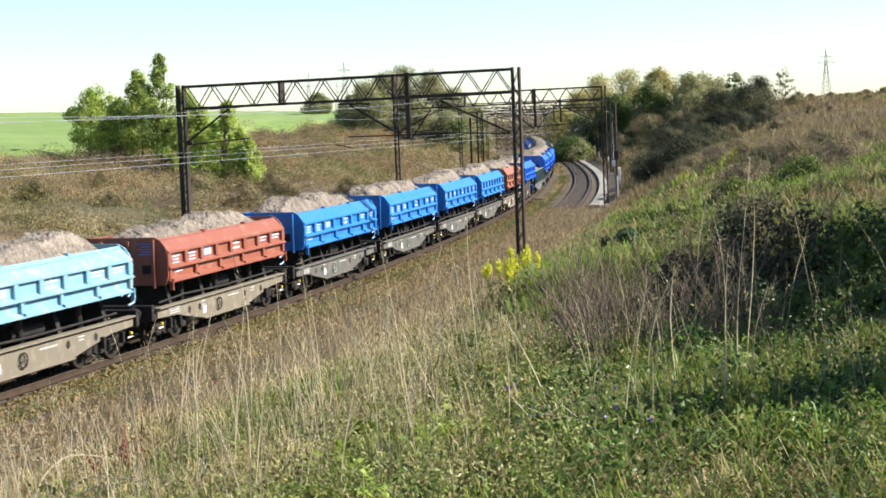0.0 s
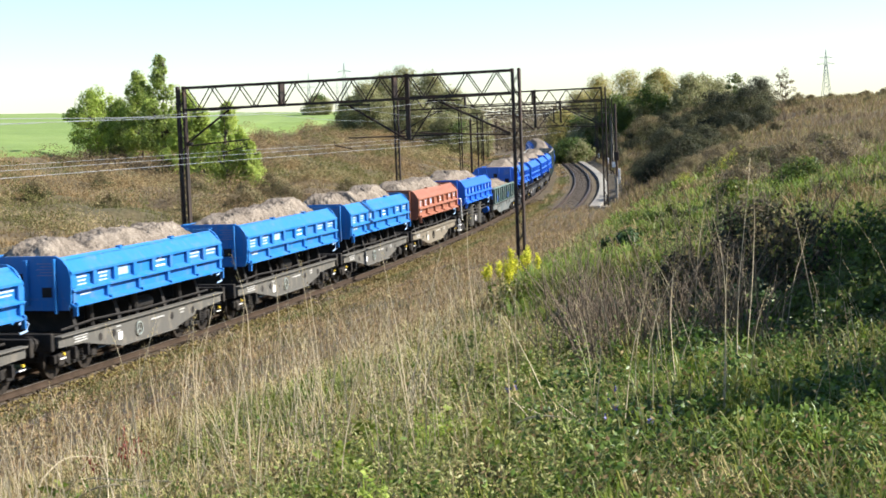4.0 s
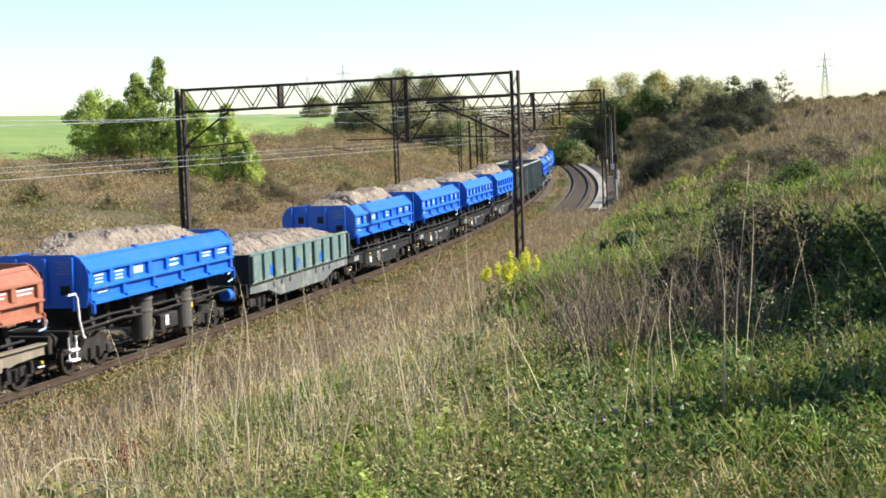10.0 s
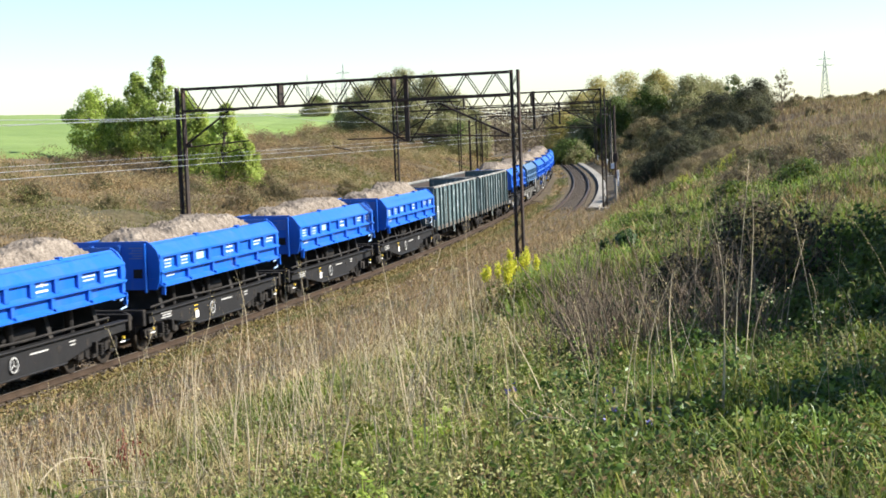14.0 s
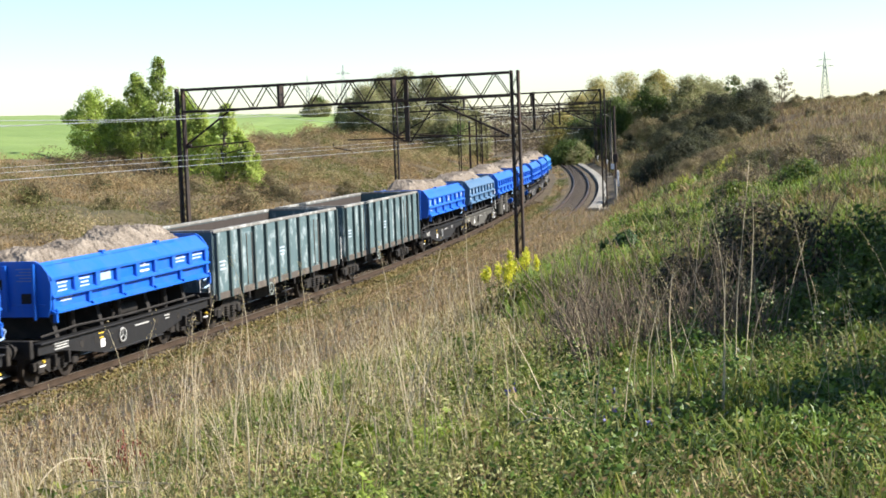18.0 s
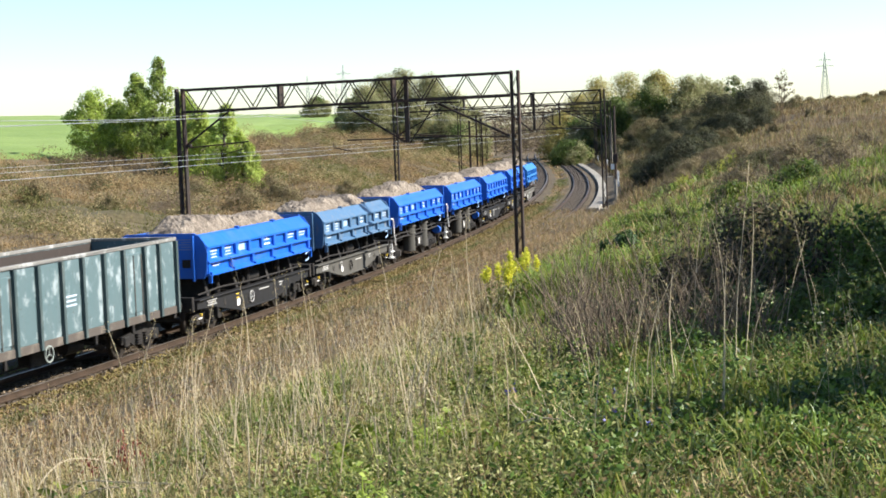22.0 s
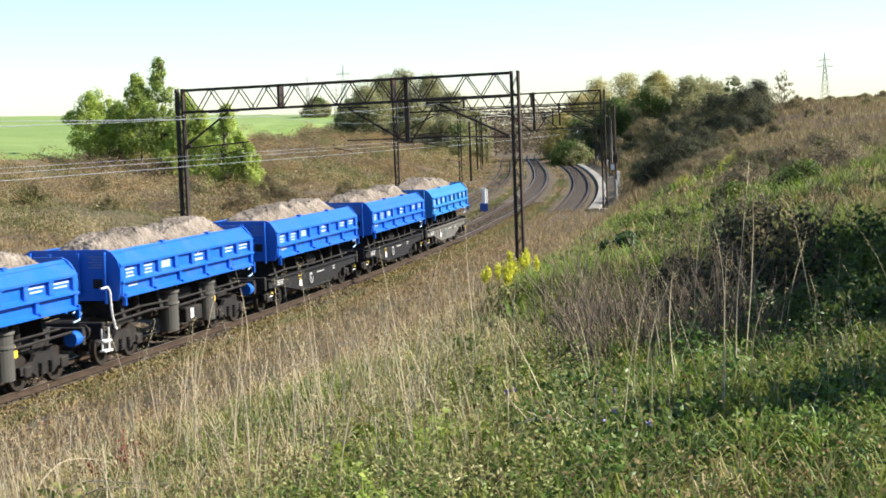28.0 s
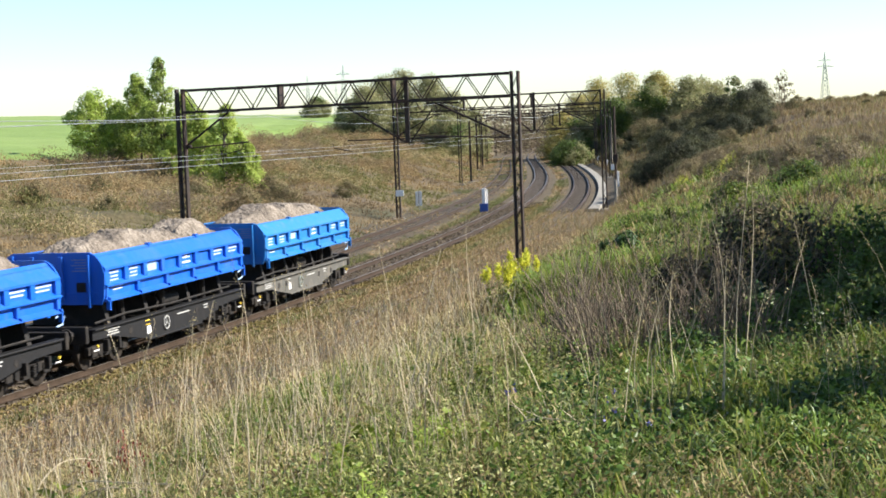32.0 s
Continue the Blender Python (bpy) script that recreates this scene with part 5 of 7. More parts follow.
# unseen taller shrubs, added just beside the view to throw shade on the bank
for i, (x, y, h, wd) in enumerate([(8.0, 18.6, 4.4, 3.4), (8.7, 21.4, 4.2, 3.4), (6.3, 15.2, 3.2, 2.4), (5.5, 13.6, 2.9, 2.2), (4.7, 12.2, 2.3, 1.9), (3.75, 9.2, 1.9, 1.5)]):
    tree(x, y, h, wd, [LEAF_DARK, LEAF_OLIVE], 640 + i, "shrub", "dense dark leafy shrub added beside the view for its shade", "shrubs on the near bank", low=0.03, per=300, leaf=0.14, clumps=64, pointed=0.1)
# shrubs at the near bank's crest and in the hollow, leaves darkened as shade
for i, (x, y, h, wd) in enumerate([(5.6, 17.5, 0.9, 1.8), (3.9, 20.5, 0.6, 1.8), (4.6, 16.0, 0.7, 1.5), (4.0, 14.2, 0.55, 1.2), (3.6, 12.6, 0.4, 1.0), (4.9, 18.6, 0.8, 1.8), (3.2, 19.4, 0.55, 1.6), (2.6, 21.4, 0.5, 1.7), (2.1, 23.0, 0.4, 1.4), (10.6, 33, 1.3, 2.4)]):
    tree(x, y, h, wd, [SHADE_DEEP, LEAF_DARK], 600 + i, "shrub", "leafy shrub on the crest of the bank, coloured dark for shade", "shrubs on the near bank", low=0.02, per=150, leaf=0.07 + 0.001 * y, clumps=40, pointed=0.1)
# brown twiggy thicket and shade-darkened shrubs at the back of the hollow
for i, (x, y, h, wd, m) in enumerate([(3.25, 22.0, 0.9, 1.5, SHRUB_TAN), (3.9, 21.6, 1.2, 1.6, SHRUB_OLIVE), (4.4, 22.6, 1.3, 1.7, SHRUB_TAN), (5.0, 22.2, 1.0, 1.6, SHRUB_OLIVE), (3.5, 20.0, 0.7, 1.4, SHADE_DEEP),
                                     (5.5, 20.6, 1.2, 1.8, SHADE_DEEP), (5.0, 18.8, 1.0, 1.7, LEAF_DARK), (4.2, 18.2, 0.7, 1.5, SHADE_DEEP), (4.3, 16.0, 0.8, 1.5, SHADE_DEEP), (3.5, 16.0, 0.55, 1.3, LEAF_DARK), (1.5, 16.2, 0.5, 1.2, SHADE_DEEP), (2.0, 18.6, 0.6, 1.5, LEAF_DARK), (2.4, 16.8, 0.6, 1.5, SHADE_DEEP)]):
    tree(x, y, h, wd, [m, LEAF_DARK if i > 4 else SHRUB_SHADE, LEAF_DARK if i > 4 else LEAF_GREY], 700 + i, "shrub", "leafy shrub in the hollow, coloured dark for shade" if i > 3 else "brown half-bare twiggy shrub at the back of the hollow", "shrubs on the near bank", low=0.02, per=60 if i > 3 else 30, leaf=0.085, clumps=46, pointed=0.1, puff=0.9, tall=1.3, loose=1.0)
# low dark shrubs over the green part of the bank
rb = np.random.RandomState(33)
for i in range(8):
    d = rb.uniform(26, 44)
    x = d * rb.uniform(0.10, 0.275)
    tree(x, d, rb.uniform(0.4, 0.7), rb.uniform(1.2, 2.0), [LEAF_DARK, GREEN] if i % 3 else [SHADE_DEEP, LEAF_DARK], 670 + i, "shrub", "low dark green shrub spreading over the bank", "shrubs on the near bank", low=0.02, per=100, leaf=0.05 + 0.001 * d, clumps=26, pointed=0.1)

# ---- gantries ----


def gantry(s, o_left, o_right, top_l, top_r, lower, detailed=True):
    """A portal of two lattice posts and a truss beam across the tracks."""
    a, b = on_line(s, o_left), on_line(s, o_right)
    g = tagged(new("catenary_gantry"), "dark rusty steel catenary portal with lattice beam", "gantry", "catenary gantries over the tracks")
    d = (b - a)
    span = d.length
    g.matrix_world = Matrix.Translation(a) @ Matrix.Rotation(math.atan2(d.y, d.x), 4, "Z")
    za, zb = height(a.x, a.y) - 0.3, height(b.x, b.y) - 0.3
    for x, z0, zt in ((0, za, top_l), (span, zb, top_r)):
        w = 0.19
        post = part("post", Form().box(x - w, x - w + 0.1, -0.16, 0.16, z0, zt, 0.012).box(x + w - 0.1, x + w, -0.16, 0.16, z0, zt, 0.012), GANTRY, g)
        lac = Form()
        z, k = z0 + 0.4, 1
        while z < zt - 0.7:
            for yy in (-0.15, 0.15):
                lac.bar((x - k * 0.14, yy, z), (x + k * 0.14, yy, z + 0.55), 0.018, 4)
            z, k = z + 0.55, -k
        tagged(part("lacing", lac, GANTRY, post), kind="stuff")
        part("footing", Form().box(x - 0.45, x + 0.45, -0.45, 0.45, z0 - 0.5, z0 + 0.38, 0.03), CONCRETE, post)
    depth = 0.95
    zl = lambda x, k: top_l + (top_r - top_l) * x / span - 0.08 - (depth if k else 0)
    for k in (0, 1):
        for yy in (-0.28, 0.28):
            part("chord", Form().add([(x, yy + e, zl(x, k) + h) for x in (0.15, span - 0.15) for e, h in ((-0.05, -0.05), (0.05, -0.05), (0.05, 0.05), (-0.05, 0.05))],
                 [(0, 1, 2, 3), (7, 6, 5, 4), (0, 4, 5, 1), (1, 5, 6, 2), (2, 6, 7, 3), (3, 7, 4, 0)]), GANTRY, g)
    n = max(8, int(span / 0.62))
    for yy in (-0.28, 0.28):
        for i in range(n):
            x0, x1 = 0.2 + (span - 0.4) * i / n, 0.2 + (span - 0.4) * (i + 1) / n
            k = i % 2
            part("diagonal", Form().bar((x0, yy, zl(x0, k)), (x1, yy, zl(x1, 1 - k)), 0.026, 4), GANTRY, g)
    for i in range(0, n + 1, 4):
        x = 0.2 + (span - 0.4) * i / n
        part("cross_tie", Form().bar((x, -0.28, zl(x, i % 2)), (x, 0.28, zl(x, i % 2)), 0.03, 4), GANTRY, g)
    for i in (n // 3, 2 * n // 3):
        x = 0.2 + (span - 0.4) * i / n
        part("joint_plate", Form().box(x - 0.05, x + 0.05, -0.33, 0.33, zl(x, 1) - 0.06, zl(x, 0) + 0.06, 0.01), GANTRY, g)
    for hang, drop in lower:
        x = hang - o_left
        part("hanger", Form().box(x - 0.09, x + 0.09, -0.09, 0.09, zl(x, 1) - drop, zl(x, 0) + 0.1, 0.01), GANTRY, g)
    return g


def registration(s, o_post, o_wire, z_top, z_wire, both=False):
    """The hinged arm that holds the wires from a post or hanger."""
    c = tagged(new("catenary_cantilever"), "rusty steel cantilever arm with insulators holding the overhead wires", "cantilever", "cantilever arms")
    p, e = on_line(s, o_post), on_line(s, o_wire)
    d = e - p
    c.matrix_world = Matrix.Translation(p) @ Matrix.Rotation(math.atan2(d.y, d.x), 4, "Z")
    L = d.length
    part("arm", Form().bar((0.1, 0, z_wire + 0.35), (L, 0, z_top), 0.045), GANTRY, c)
    part("top_tube", Form().bar((L - 0.9, 0, z_top + 0.02), (L + 0.5, 0, z_top + 0.05), 0.035), GANTRY, c)
    part("steady_tube", Form().bar((-1.7 if both else 0.15, 0, z_wire + 0.5 if both else z_wire + 0.3), (L + (0.1 if both else 0.9), 0, z_wire + 0.5), 0.03), GANTRY, c)
    if both:
        part("strut", Form().bar((-0.1, 0, z_wire + 0.3), (-1.1, 0, z_top - 0.15), 0.03), GANTRY, c)
    part("drop_arm", Form().tube([(L + 0.75, 0, z_wire + 0.4), (L + 0.7, 0, z_wire + 0.2), (L - 0.1, 0, z_wire + 0.02)], 0.022), GANTRY, c)
    ins = Form()
    for i in range(5):
        ins.bar((0.12 + 0.07 * i, 0, z_wire + 0.36 + i * 0.01), (0.15 + 0.07 * i, 0, z_wire + 0.364 + i * 0.01), 0.075, 8)
    part("insulator", ins, SLEEPER, c, "brown ribbed insulator")
    return c


G1 = 9.0
gantry(G1, -7.07, 7.7, 8.29, 8.44, [(3.05, 1.75)])
gantry(59.5, -7.9, 7.4, 8.46, 8.6, [(2.4, 1.7)])
gantry(124, -9.0, 8.0, 8.5, 8.6, [(2.4, 1.5)])
gantry(180, -8.3, 8.6, 8.5, 8.6, [(2.4, 1.5)])
gantry(236, -8.3, 8.6, 8.5, 8.6, [(2.4, 1.5)])
gantry(300, -8.3, 8.6, 8.5, 8.6, [(2.4, 1.5)])
for s, lo, mid in ((G1, -7.07, 3.05), (59.5, -7.9, 2.4), (124, -9.0, 2.4)):
    registration(s, lo, -4.9, 7.2, 5.4)
    registration(s, mid, 0.5, 7.15, 5.3, True)
    registration(s, 7.5, 4.4, 7.2, 5.4)

# ---- overhead wires ----
SUPPORTS = [-190, -130, -55, G1, 59.5, 124, 180, 236, 300]
for o in (-4.75, 0.0, 4.5):
    for kind, z, sag in (("contact_wire", 5.42, 0.0), ("messenger_wire", 7.22, 0.6)):
        for a, b in zip(SUPPORTS, SUPPORTS[1:]):
            n = 14
            pts = [tuple(on_line(a + (b - a) * i / n, o + (0.25 if kind[0] == "c" else 0) * math.cos(math.pi * i / n), z - sag * 4 * (i / n) * (1 - i / n))) for i in range(n + 1)]
            tagged(part(kind, Form().tube(pts, 0.0075, 5), WIRE), "thin grey overhead electric wire above the track", "wire", "overhead wires")

# ---- trackside things ----
part_ = sweep([(6.15, -0.5), (7.0, -0.5), (7.0, -0.02), (6.95, 0.02), (6.2, 0.02), (6.15, -0.02)], 58, 250, 3, 0)
tagged(part("walkway", part_, CONCRETE), "pale concrete walkway edge beside the track", "walkway", kind="structure")


def stand(name, s_, o_, label, category):
    p = on_line(s_, o_)
    t = tagged(new(name), label, category)
    t.matrix_world = Matrix.Translation((p.x, p.y, height(p.x, p.y))) @ Matrix.Rotation(math.radians(heading(s_)), 4, "Z")
    return t


t = stand("signal_cabinet", 63, -1.9, "narrow white post with a blue board between the tracks", "marker")
part("post", Form().box(-0.08, 0.08, -0.14, 0.14, 0, 2.0, 0.02), WHITE, t)
part("board", Form().box(-0.13, -0.09, -0.32, 0.32, 0.05, 0.85, 0.01), SIGN_BLUE, t, "blue board")
part("back_plate", Form().box(0.081, 0.11, -0.3, -0.16, 0.7, 1.9, 0.005), WHITE, t)
t = stand("distance_marker", 70, -7.9, "white trackside marker post with two plates", "marker")
part("post", Form().box(-0.04, 0.04, -0.04, 0.04, 0, 1.7, 0.01), CONCRETE, t)
for y in (-0.15, 0.15):
    part("plate", Form().box(-0.06, -0.045, y - 0.11, y + 0.11, 0.5, 1.65, 0.005), WHITE, t)
t = stand("signal_plate", 59.2, -7.7, "small white plate fixed low on a gantry post", "plate")
part("plate", Form().box(-0.21, -0.18, -0.3, 0.3, 1.75, 2.2, 0.01), WHITE, t)
t = stand("light_mast", 132, 8.4, "slim pale concrete lighting mast beside the track", "mast")
part("pole", Form().bar((0, 0, 0), (0, 0, 6.8), 0.14, 10, 0.09), CONCRETE, t)
part("lamp_arm", Form().tube([(0, 0, 6.7), (0, 0.4, 6.95), (0, 1.0, 7.0)], 0.04), CONCRETE, t)
t = stand("relay_cabinet", 96, 8.0, "tall white equipment cabinet beside the track", "cabinet")
part("case", Form().box(-0.25, 0.25, -0.2, 0.2, 0.0, 1.5, 0.02), WHITE, t)
part("door", Form().box(-0.27, -0.25, -0.16, 0.16, 0.15, 1.4, 0.006), WHITE, t)
t = stand("white_sign", 104, 7.8, "small white square sign on a post", "sign")
part("post", Form().bar((0, 0, 0), (0, 0, 1.9), 0.035), GANTRY, t)
part("plate", Form().box(-0.07, -0.045, -0.28, 0.28, 1.45, 2.0, 0.01), WHITE, t)
for i in range(3):
    t = stand("marker_post", 62 + 1.1 * i, 8.1, "white-painted concrete post beside the gantry", "post")
    tagged(t, group="white posts beside the gantry")
    part("shaft", Form().box(-0.08, 0.08, -0.08, 0.08, -0.2, 1.9 - 0.1 * i, 0.02), CONCRETE, t)
t = stand("signal_post", 68, 8.0, "dark thin steel signal post", "post")
part("pole", Form().bar((0, 0, 0), (0, 0, 7.4), 0.09, 8), GANTRY, t)
part("head", Form().box(-0.15, 0.15, -0.2, 0.2, 3.0, 3.7, 0.03), GANTRY, t)
for s_ in (150, 175, 205, 240):
    t = stand("marker_post", s_, 8.6, "short white marker post beside the far track", "post")
    tagged(t, group="white markers along the line")
    part("shaft", Form().box(-0.09, 0.09, -0.09, 0.09, 0, 1.2, 0.02), WHITE, t)
for s_, o_, zt in ((133, -8.3, 7.4), (178, -8.9, 8.0), (205, -8.6, 8.2)):
    t = stand("catenary_mast", s_, o_, "dark steel catenary mast on the far side of the line", "mast")
    tagged(t, group="catenary masts")
    part("leg", Form().box(-0.12, -0.04, -0.12, 0.12, -0.3, zt, 0.01), GANTRY, t)
    part("leg", Form().box(0.04, 0.12, -0.12, 0.12, -0.3, zt, 0.01), GANTRY, t)
    part("footing", Form().box(-0.4, 0.4, -0.4, 0.4, -0.5, 0.25, 0.03), CONCRETE, t)


def pylon(x, y, top, base):
    """A lattice transmission tower."""
    t = tagged(new("power_pylon"), "grey lattice high-voltage pylon far off beyond the field", "pylon", "far power pylons")
    t.location = (x, y, base)
    h = top - base
    for a, b in ((-1, -1), (1, -1), (1, 1), (-1, 1)):
        part("leg", Form().bar((a * h * 0.09, b * h * 0.09, 0), (a * h * 0.02, b * h * 0.02, h * 0.72), 0.16, 4).bar((a * h * 0.02, b * h * 0.02, h * 0.72), (0, 0, h), 0.14, 4), PYLON, t)
    for k in range(9):
        f0, f1 = k / 9 * 0.72, (k + 1) / 9 * 0.72
        w0, w1 = h * (0.09 - 0.07 * k / 9), h * (0.09 - 0.07 * (k + 1) / 9)
        br = Form()
        for sg in (-1, 1):
            br.bar((-w0, sg * w0, f0 * h), (w1, sg * w1, f1 * h), 0.09, 4).bar((w0, sg * w0, f0 * h), (-w1, sg * w1, f1 * h), 0.09, 4)
        part("bracing", br, PYLON, t)
    for z, w in ((0.72, 0.17), (0.84, 0.12)):
        part("cross_arm", Form().bar((-w * h, 0, z * h), (0, 0, z * h + 0.03 * h), 0.12, 4).bar((w * h, 0, z * h), (0, 0, z * h + 0.03 * h), 0.12, 4).bar((-w * h, 0, z * h), (w * h, 0, z * h), 0.12, 4), PYLON, t)


PYLON = material("galvanised_steel", [(0.30, 0.31, 0.33), (0.38, 0.39, 0.41)], 0.5, 4, 0.6, 0.4)
pylon(-52, 900, 43.5, 12)
pylon(-92, 1150, 47, 12)
pylon(-100, 1600, 55, 12)
pylon(216, 900, 41, 12)

# ---- the train ----
# distance run since 16 s, in metres
def run(t):
    u = (t - 16) / 16
    return 123.150 * u - 7.754 * u ** 2 - 5.172 * u ** 3 + 1.524 * u ** 4


def bogie(parent, x, r=0.46, wb=1.8):
    b = part("bogie", Form().box(x - 0.25, x + 0.25, -1.0, 1.0, 0.55, 0.85, 0.02), DARK, parent)
    for y in (-1.0, 1.0):
        side = [(x - wb / 2 - 0.3, 0.42), (x - wb / 2 - 0.3, 0.62), (x - wb / 2 + 0.3, 0.7), (x - 0.45, 0.86), (x + 0.45, 0.86), (x + wb / 2 - 0.3, 0.7),
                (x + wb / 2 + 0.3, 0.62), (x + wb / 2 + 0.3, 0.42), (x + wb / 2 - 0.28, 0.42), (x + 0.42, 0.3), (x - 0.42, 0.3), (x - wb / 2 + 0.28, 0.42)]
        part("side_frame", Form().prism(side, "y", y - 0.06, y + 0.06), DARK, b)
        for k in (-1, 1):
            part("axle_box", Form().box(x + k * wb / 2 - 0.16, x + k * wb / 2 + 0.16, y - 0.12, y + 0.12, 0.33, 0.62, 0.03), DARK, b)
            sp = Form()
            for i in range(4):
                sp.bar((x + k * 0.25, y * 1.08, 0.36 + i * 0.075), (x + k * 0.25, y * 1.08, 0.40 + i * 0.075), 0.10, 8)
            part("spring", sp, DARK, b)
    for k in (-1, 1):
        ws = Form().bar((0, -0.95, 0), (0, 0.95, 0), 0.08)
        for y in (-0.76, 0.76):
            e = -1 if y < 0 else 1
            ws.bar((0, y - 0.065, 0), (0, y + 0.065, 0), r, 24).bar((0, y - e * 0.085, 0), (0, y - e * 0.065, 0), r + 0.028, 24)
            ws.bar((0, y + e * 0.066, 0), (0, y + e * 0.09, 0), 0.17, 12)
            for i in range(4):
                a = math.pi * i / 2
                ws.bar((0.27 * math.cos(a), y + e * 0.064, 0.27 * math.sin(a)), (0.27 * math.cos(a), y + e * 0.075, 0.27 * math.sin(a)), 0.05, 6)
        w = part("wheelset", ws, WHEEL, parent)
        w.location = (x + k * wb / 2, 0, r)
        WHEELSETS.append(w)


WHEELSETS = []


def end_gear(wagon, half, zc=1.05):
    """Buffers, coupling and brake hoses at both ends."""
    for k in (-1, 1):
        for y in (-0.875, 0.875):
            part("buffer", Form().bar((k * (half - 0.02), y, zc), (k * (half + 0.42), y, zc), 0.10, 10).bar((k * (half + 0.42), y, zc), (k * (half + 0.47), y, zc), 0.22, 14), DARK, wagon)
        part("coupling", Form().bar((k * half, 0, zc), (k * (half + 0.5), 0, zc - 0.05), 0.05).tube([(k * (half + 0.1), 0.3, zc - 0.1), (k * (half + 0.35), 0.32, zc - 0.5), (k * (half + 0.5), 0.2, zc - 0.3)], 0.025), DARK, wagon)
        part("headstock", Form().box(k * half - 0.08, k * half + 0.08, -1.3, 1.3, zc - 0.25, zc + 0.22, 0.02), DARK, wagon)


def bars(wagon, x, z, y, rows, length, mat, h=0.05, gap=0.1, name="marking"):
    f = Form()
    for i in range(rows):
        l = length * (1, 0.8, 0.92, 0.6)[i % 4]
        f.box(x - l / 2, x + l / 2, y - 0.004, y + 0.002, z - i * gap - h, z - i * gap)
    return part(name, f, mat, wagon, "block of small painted lettering")


def heap(half_len, half_w, z0, rise, seed):
    """A heaped load of gravel with a few blended mounds."""
    rng = np.random.RandomState(seed)
    nx_, ny_ = 210, 46
    u, v = np.meshgrid(np.linspace(-1, 1, nx_), np.linspace(-1, 1, ny_), indexing="ij")
    h = np.zeros_like(u)
    for cx_ in (-0.62, -0.2, 0.22, 0.62):
        w_ = rng.uniform(0.24, 0.34)
        h = np.maximum(h, rng.uniform(0.55, 1.0) * np.exp(-((u - cx_ - rng.uniform(-0.1, 0.1)) / w_) ** 2))
    edge = np.clip((1 - np.abs(v)) * 1.7, 0, 1) * np.clip((1 - np.abs(u)) * 9, 0, 1)
    z = z0 + rise * (0.25 + 0.75 * h) * edge
    x, y = u * half_len, v * half_w
    z = z + 0.05 * swell(x + seed, y, 0.6, seed + 1) + 0.03 * swell(x, y, 0.22, seed + 3) + rng.uniform(-0.045, 0.045, z.shape) - 0.02
    x = x + rng.uniform(-0.018, 0.018, x.shape)
    i = (np.arange(nx_ - 1)[:, None] * ny_ + np.arange(ny_ - 1)).ravel()
    t = np.concatenate([np.stack([i, i + ny_, i + ny_ + 1], 1), np.stack([i, i + ny_ + 1, i + 1], 1)])
    top = np.stack([x.ravel(), y.ravel(), z.ravel()], 1)
    rimi = np.concatenate([np.arange(ny_), np.arange(1, nx_) * ny_ + ny_ - 1, (nx_ - 1) * ny_ + np.arange(ny_ - 2, -1, -1), np.arange(nx_ - 2, 0, -1) * ny_])
    low = top[rimi].copy()
    low[:, 2] = z0 - 0.5
    n0, m = len(top), len(rimi)
    k = np.arange(m)
    t = np.concatenate([t, np.stack([rimi, rimi[(k + 1) % m], n0 + k], 1), np.stack([rimi[(k + 1) % m], n0 + (k + 1) % m, n0 + k], 1)])
    return fast_mesh("gravel_load", np.concatenate([top, low]), t, GRAVEL)


LEN = 9.9
HB = 1.46


